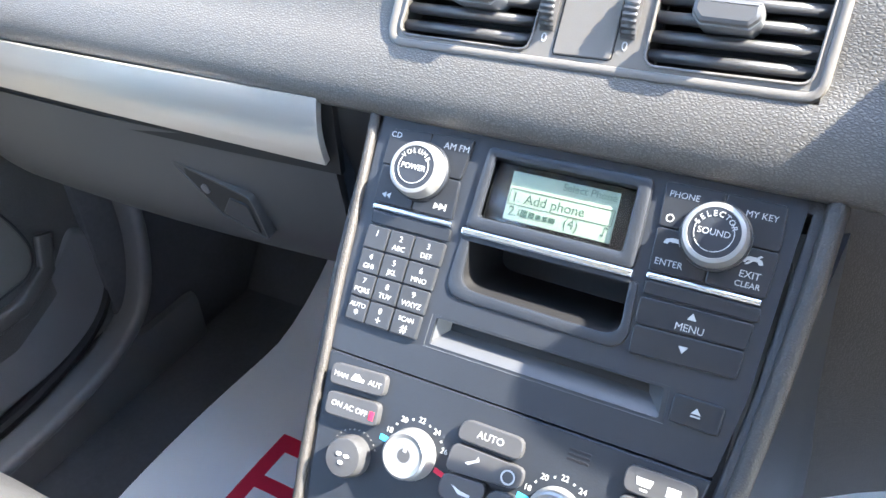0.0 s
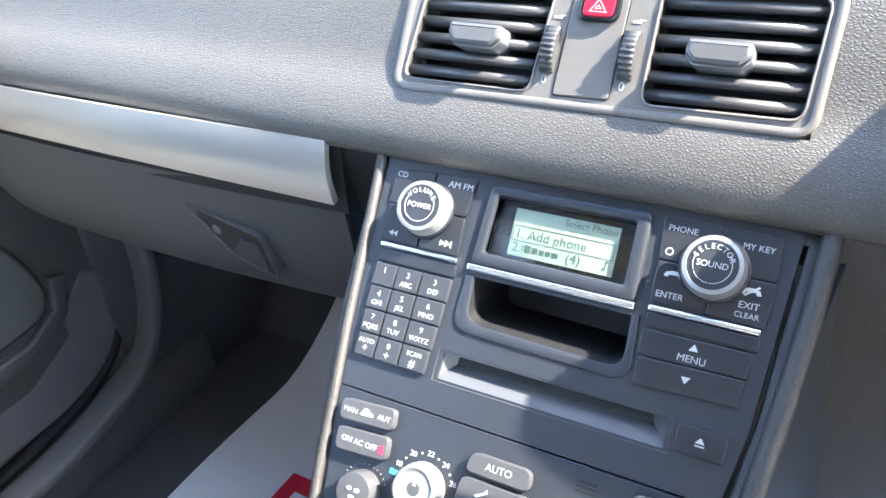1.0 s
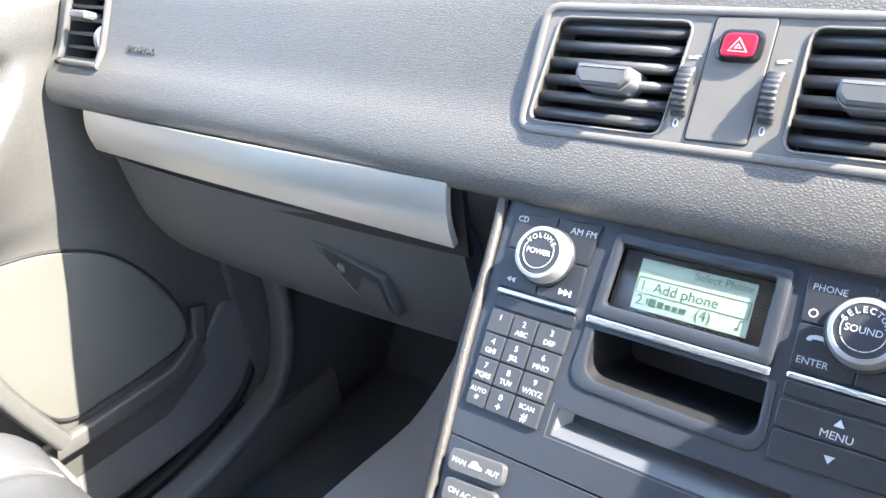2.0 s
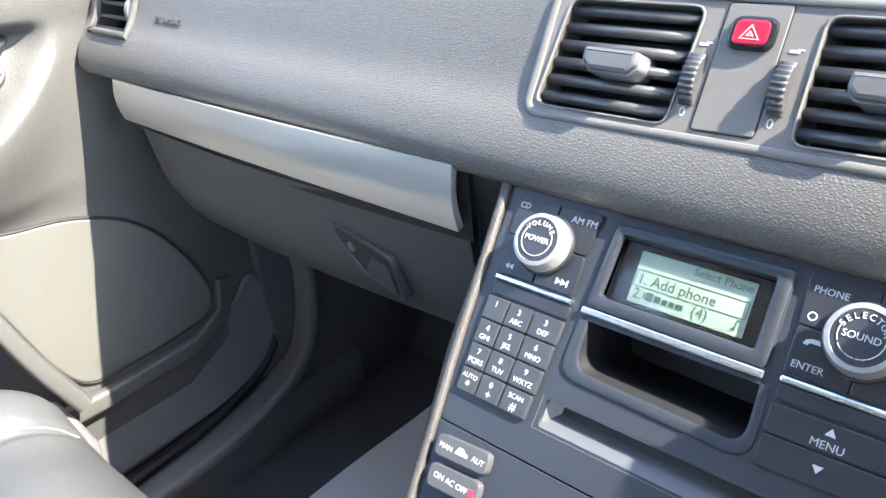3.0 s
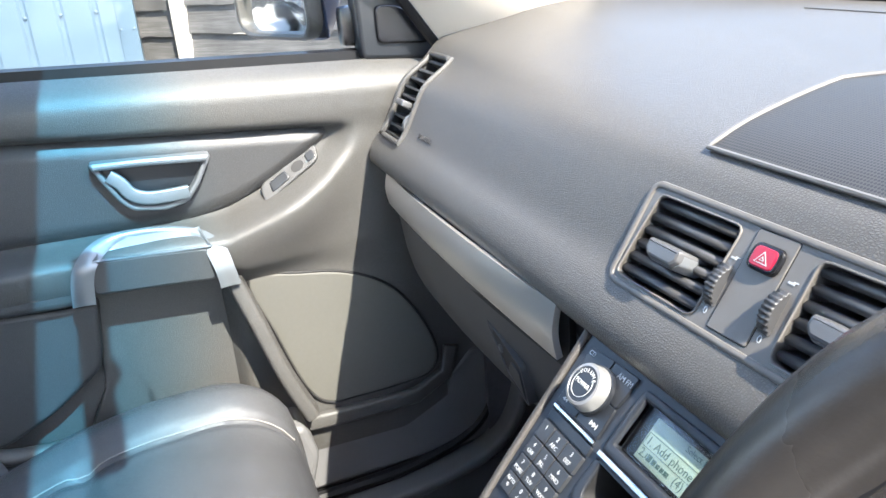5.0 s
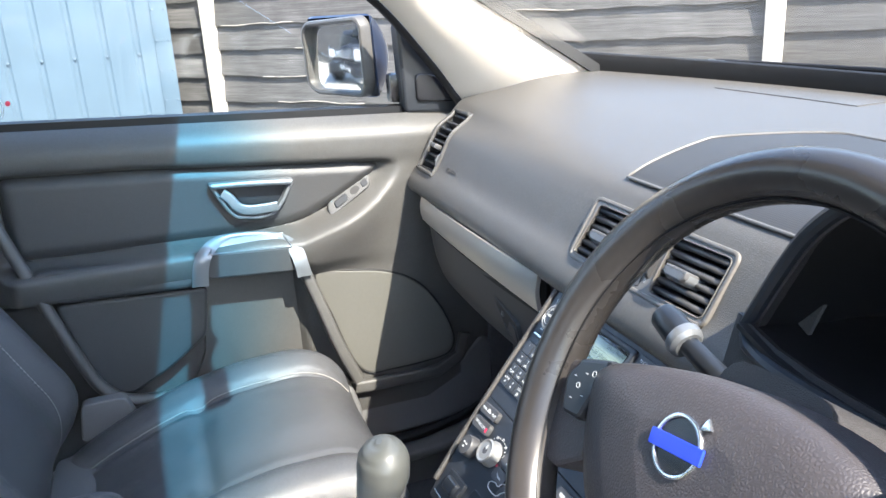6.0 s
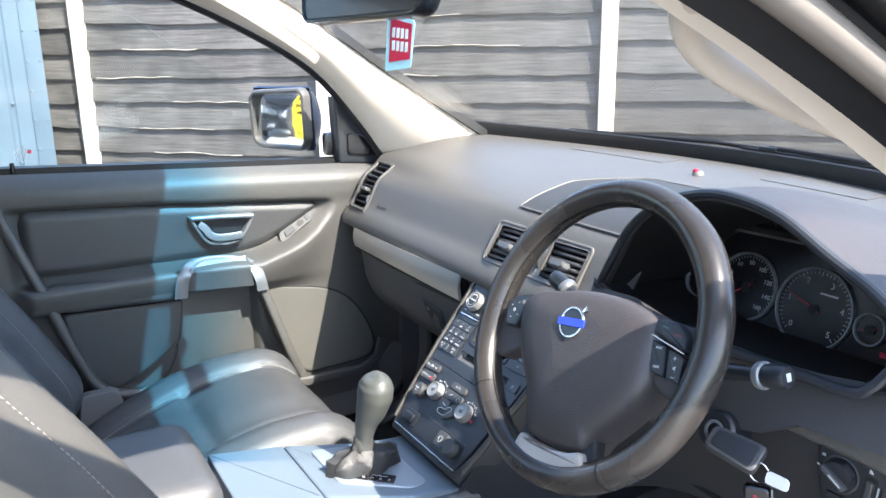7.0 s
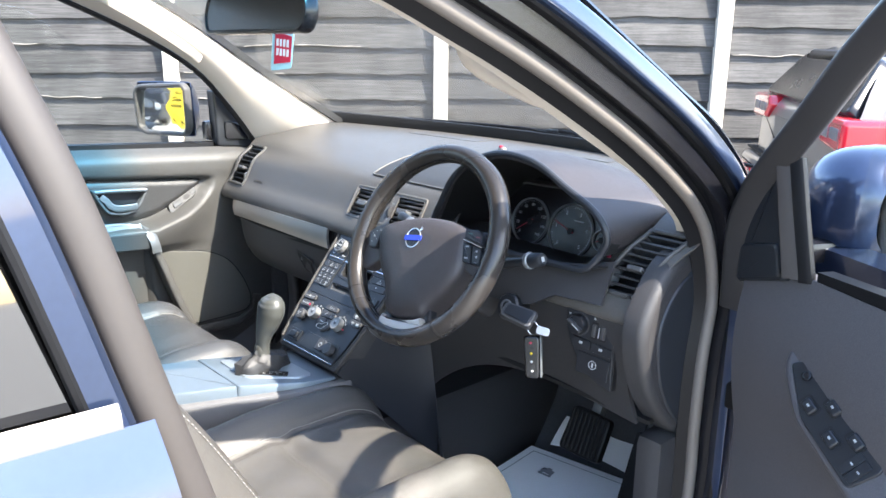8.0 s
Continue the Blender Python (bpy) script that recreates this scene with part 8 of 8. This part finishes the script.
# ---- the car parked beyond ----
def build_parked_car():
    c = thing("parked_car", "silver-beige hatchback with red tail lamps beside the fence", "car")
    m = frame_of((-1.05, 4.21, 0), (0.616, -0.788, 0), (0, 0, 1)) @ Matrix.Scale(1.1, 4)   # x across its tail, y up, z out of its tail
    tail = [(0.02, 0.30), (-0.03, 0.60), (0.0, 0.92), (0.05, 1.05), (0.17, 1.17), (0.34, 1.25), (0.60, 1.285), (1.08, 1.285), (1.34, 1.25), (1.51, 1.17), (1.63, 1.05), (1.68, 0.92), (1.71, 0.60), (1.66, 0.30)]

    def body(u, v):
        # v runs forward from the tail; the glasshouse leans in over the tailgate
        k = u * (len(tail) - 1)
        i = min(int(k), len(tail) - 2)
        a, b = Vector(tail[i]), Vector(tail[i + 1])
        p = a.lerp(b, k - i)
        lean = 0.34 * max(0.0, (p.y - 0.95) / 0.55) ** 1.3
        tuck = 0.06 * (1 - min(1.0, v * 14)) ** 2
        x = 0.84 + (p.x - 0.84) * (1 - tuck)
        return m @ Vector((x, p.y, -lean * (1 - v) - 3.7 * v))
    part("body", sheet(body, 52, 20, 0.02), M_BEIGE, c, "silver-beige painted body", smooth=60)
    part("tail_panel", slab(rounded([(0.04, 0.34), (0.01, 0.60), (0.05, 0.92), (0.12, 1.04), (1.56, 1.04), (1.63, 0.92), (1.67, 0.60), (1.64, 0.34)], 0.05, 4), m, -0.20, 0.02, 0.10, 5), M_BEIGE, c, "silver-beige tailgate")
    gl = m @ Matrix.Translation((0, 1.04, 0.0)) @ Matrix.Rotation(radians(-36), 4, "X")
    part("rear_window", slab(rounded([(0.12, 0.0), (1.56, 0.0), (1.40, 0.255), (0.28, 0.255)], 0.05, 5), gl, -0.05, 0.012, 0.01), M_BLACK, c, "dark sloping rear window")
    part("roof_spoiler", slab(rounded([(0.34, 1.225), (1.34, 1.225), (1.28, 1.27), (0.40, 1.27)], 0.02, 3), m, -0.32, -0.12, 0.02), M_BTN, c, "dark roof spoiler")
    part("bumper", slab(rounded([(-0.02, 0.30), (1.70, 0.30), (1.72, 0.72), (-0.04, 0.72)], 0.06, 4), m, -0.4, 0.08, 0.06, 4), M_BEIGE, c, "silver-beige rear bumper")
    part("bumper_gap", box(0.0, 1.68, 0.722, 0.732, -0.05, 0.05, 0.0, m), M_DARK, c, "dark joint over the bumper")
    qm = frame_of(m @ Vector((1.60, 1.09, 0)), (0.788, 0.616, 0), (0, 0, 1)) @ Matrix.Scale(1.1, 4) @ Matrix.Rotation(radians(-28), 4, "X")
    part("quarter_window", slab(rounded([(0.36, 0.0), (2.6, 0.0), (2.4, 0.15), (0.52, 0.15)], 0.04, 4), qm, -0.06, 0.030, 0.008), M_BLACK, c, "dark side window")
    for s, x in ((1, 0.02), (-1, 1.66)):
        lamp = part("tail_lamp", slab(rounded([(x, 1.03), (x + s * 0.01, 0.90), (x + s * 0.30, 0.915), (x + s * 0.40, 0.985), (x + s * 0.36, 1.035)], 0.025, 4), m, -0.20, 0.045, 0.02, 3), M_TAILLAMP, c, "glossy red tail lamp")
        for a0, a1 in ((0.05, 0.16), (0.185, 0.31)):
            part("clear_lens", slab(rounded([(x + s * a0, 0.945), (x + s * a1, 0.950), (x + s * a1, 0.995), (x + s * a0, 0.995)], 0.008, 3), m, 0.03, 0.050, 0.006), M_SILVER, lamp, "clear reversing lens")
        part("reflector", slab(rounded([(x + s * 0.04, 0.62), (x + s * 0.28, 0.62), (x + s * 0.28, 0.655), (x + s * 0.04, 0.655)], 0.01, 3), m, 0.06, 0.088, 0.004), M_TAILLAMP, c, "red bumper reflector")
    for x, z in ((0.10, -0.75), (1.58, -0.75), (0.10, -3.1), (1.58, -3.1)):
        part("wheel", lathe([(0.02, -0.10), (0.29, -0.10), (0.32, -0.07), (0.32, 0.07), (0.29, 0.10), (0.02, 0.10)], m @ Matrix.Translation((x, 0.32, z)) @ Matrix.Rotation(radians(90), 4, "Y"), 28), M_RUBBER, c, "black tyre")


M_BEIGE = material("beige_car_paint", (0.19, 0.172, 0.155), 0.35, metal=0.3, spots=0.05, coat=0.8)
M_TAILLAMP = material("red_lamp_plastic", (0.55, 0.02, 0.035), 0.12, spots=0.1, coat=1.0)


def build_yard():
    """What the door mirrors show behind the car."""
    c = thing("parked_suv", "black off-roader with bright headlamps parked behind", "car")
    m = frame_of((-4.1, -6.6, 0), (-1, 0, 0), (0, 0, 1))
    m = m if (m.to_3x3() @ Vector((0, 0, 1))).y > 0 else frame_of((-4.1, -6.6, 0), (1, 0, 0), (0, 0, 1)) @ Matrix.Rotation(math.pi, 4, "Y")
    part("body", slab(rounded([(-0.95, 0.35), (0.95, 0.35), (0.97, 0.9), (0.90, 1.12), (-0.90, 1.12), (-0.97, 0.9)], 0.08, 4), m, -1.4, 0.0, 0.10, 4), M_BTN, c, "black bonnet and wings")
    part("cabin", slab(rounded([(-0.90, 1.0), (0.90, 1.0), (0.76, 1.80), (-0.76, 1.80)], 0.08, 4), m, -3.6, -1.0, 0.12, 4), M_BTN, c, "dark glazed cabin")
    part("roof", slab(rounded([(-0.78, 1.74), (0.78, 1.74), (0.72, 1.86), (-0.72, 1.86)], 0.04, 3), m, -3.6, -1.1, 0.05), M_BTN, c)
    part("grille", slab(rounded([(-0.50, 0.82), (0.50, 0.82), (0.50, 1.05), (-0.50, 1.05)], 0.03, 3), m, -0.05, 0.02, 0.01), M_BLACK, c, "black front grille")
    for z in (0.88, 0.94, 1.00):
        part("grille_bar", box(-0.47, 0.47, z - 0.012, z + 0.012, 0.01, 0.035, 0.004, m), M_CHROME, c)
    for s in (-1, 1):
        part("headlamp", slab(rounded([(s * 0.55, 0.84), (s * 0.90, 0.84), (s * 0.88, 1.04), (s * 0.55, 1.04)], 0.03, 3), m, -0.05, 0.02, 0.02), M_WHITE, c, "clear headlamp")
        part("wheel", lathe([(0.02, -0.12), (0.33, -0.12), (0.37, -0.08), (0.37, 0.08), (0.33, 0.12), (0.02, 0.12)], m @ Matrix.Translation((s * 0.82, 0.37, -0.75)) @ Matrix.Rotation(radians(90), 4, "Y"), 26), M_RUBBER, c, "black tyre")
    part("bumper", slab(rounded([(-0.95, 0.36), (0.95, 0.36), (0.95, 0.70), (-0.95, 0.70)], 0.06, 4), m, -0.3, 0.12, 0.05, 4), M_BTN, c, "dark bumper")
    part("number_plate", box(-0.26, 0.26, 0.48, 0.60, 0.11, 0.130, 0.004, m), M_WHITE, c, "white plate with plain bars")
    for k in range(6):
        part("plate_bar", box(-0.21 + k * 0.072, -0.17 + k * 0.072, 0.505, 0.575, 0.128, 0.134, 0.001, m), M_BLACK, c)
    b = thing("yellow_sign", "yellow printed warning board on a post", "sign")
    bm_ = frame_of((-1.58, -3.0, 0), (-1, 0, 0), (0, 0, 1))
    bm_ = bm_ if (bm_.to_3x3() @ Vector((0, 0, 1))).y > 0 else frame_of((-1.58, -3.0, 0), (1, 0, 0), (0, 0, 1)) @ Matrix.Rotation(math.pi, 4, "Y")
    part("board", slab(rounded([(-0.24, 0.70), (0.24, 0.70), (0.24, 1.62), (-0.24, 1.62)], 0.02, 3), bm_, -0.012, 0.0, 0.003), M_YELLOW, b)
    part("post", box(-0.03, 0.03, 0, 1.5, -0.06, -0.012, 0.006, bm_), M_SILVER, b, "grey metal post")
    for k in range(6):
        part("print_bar", box(-0.18, 0.18 - 0.03 * (k % 3), 1.50 - k * 0.08, 1.53 - k * 0.08, -0.001, 0.002, 0.0, bm_), M_BLACK, b)
    for x in (-0.12, 0.10):
        part("triangle", slab([(x - 0.06, 0.80), (x + 0.06, 0.80), (x, 0.91)], bm_, -0.001, 0.002, 0.0003, 1), M_BLACK, b)
    part_wall = box(-16, 4, -16.3, -16.0, 0, 4.6, 0.0)
    alone("boundary_wall", part_wall, M_WOOD, "dark timber clad wall closing the yard", "wall", kind="structure")


build_ground()
build_yard()
build_shell()
build_rear_door()
dashboard = build_dashboard()
build_instruments(dashboard)
build_driver_lower(dashboard)
build_stack()
build_wheel()
build_stalks()
build_key()
build_console()
build_pedals()
build_seats()
build_passenger_door()
build_mirrors()
build_driver_door()
build_parked_car()
build_shed()
build_fence()
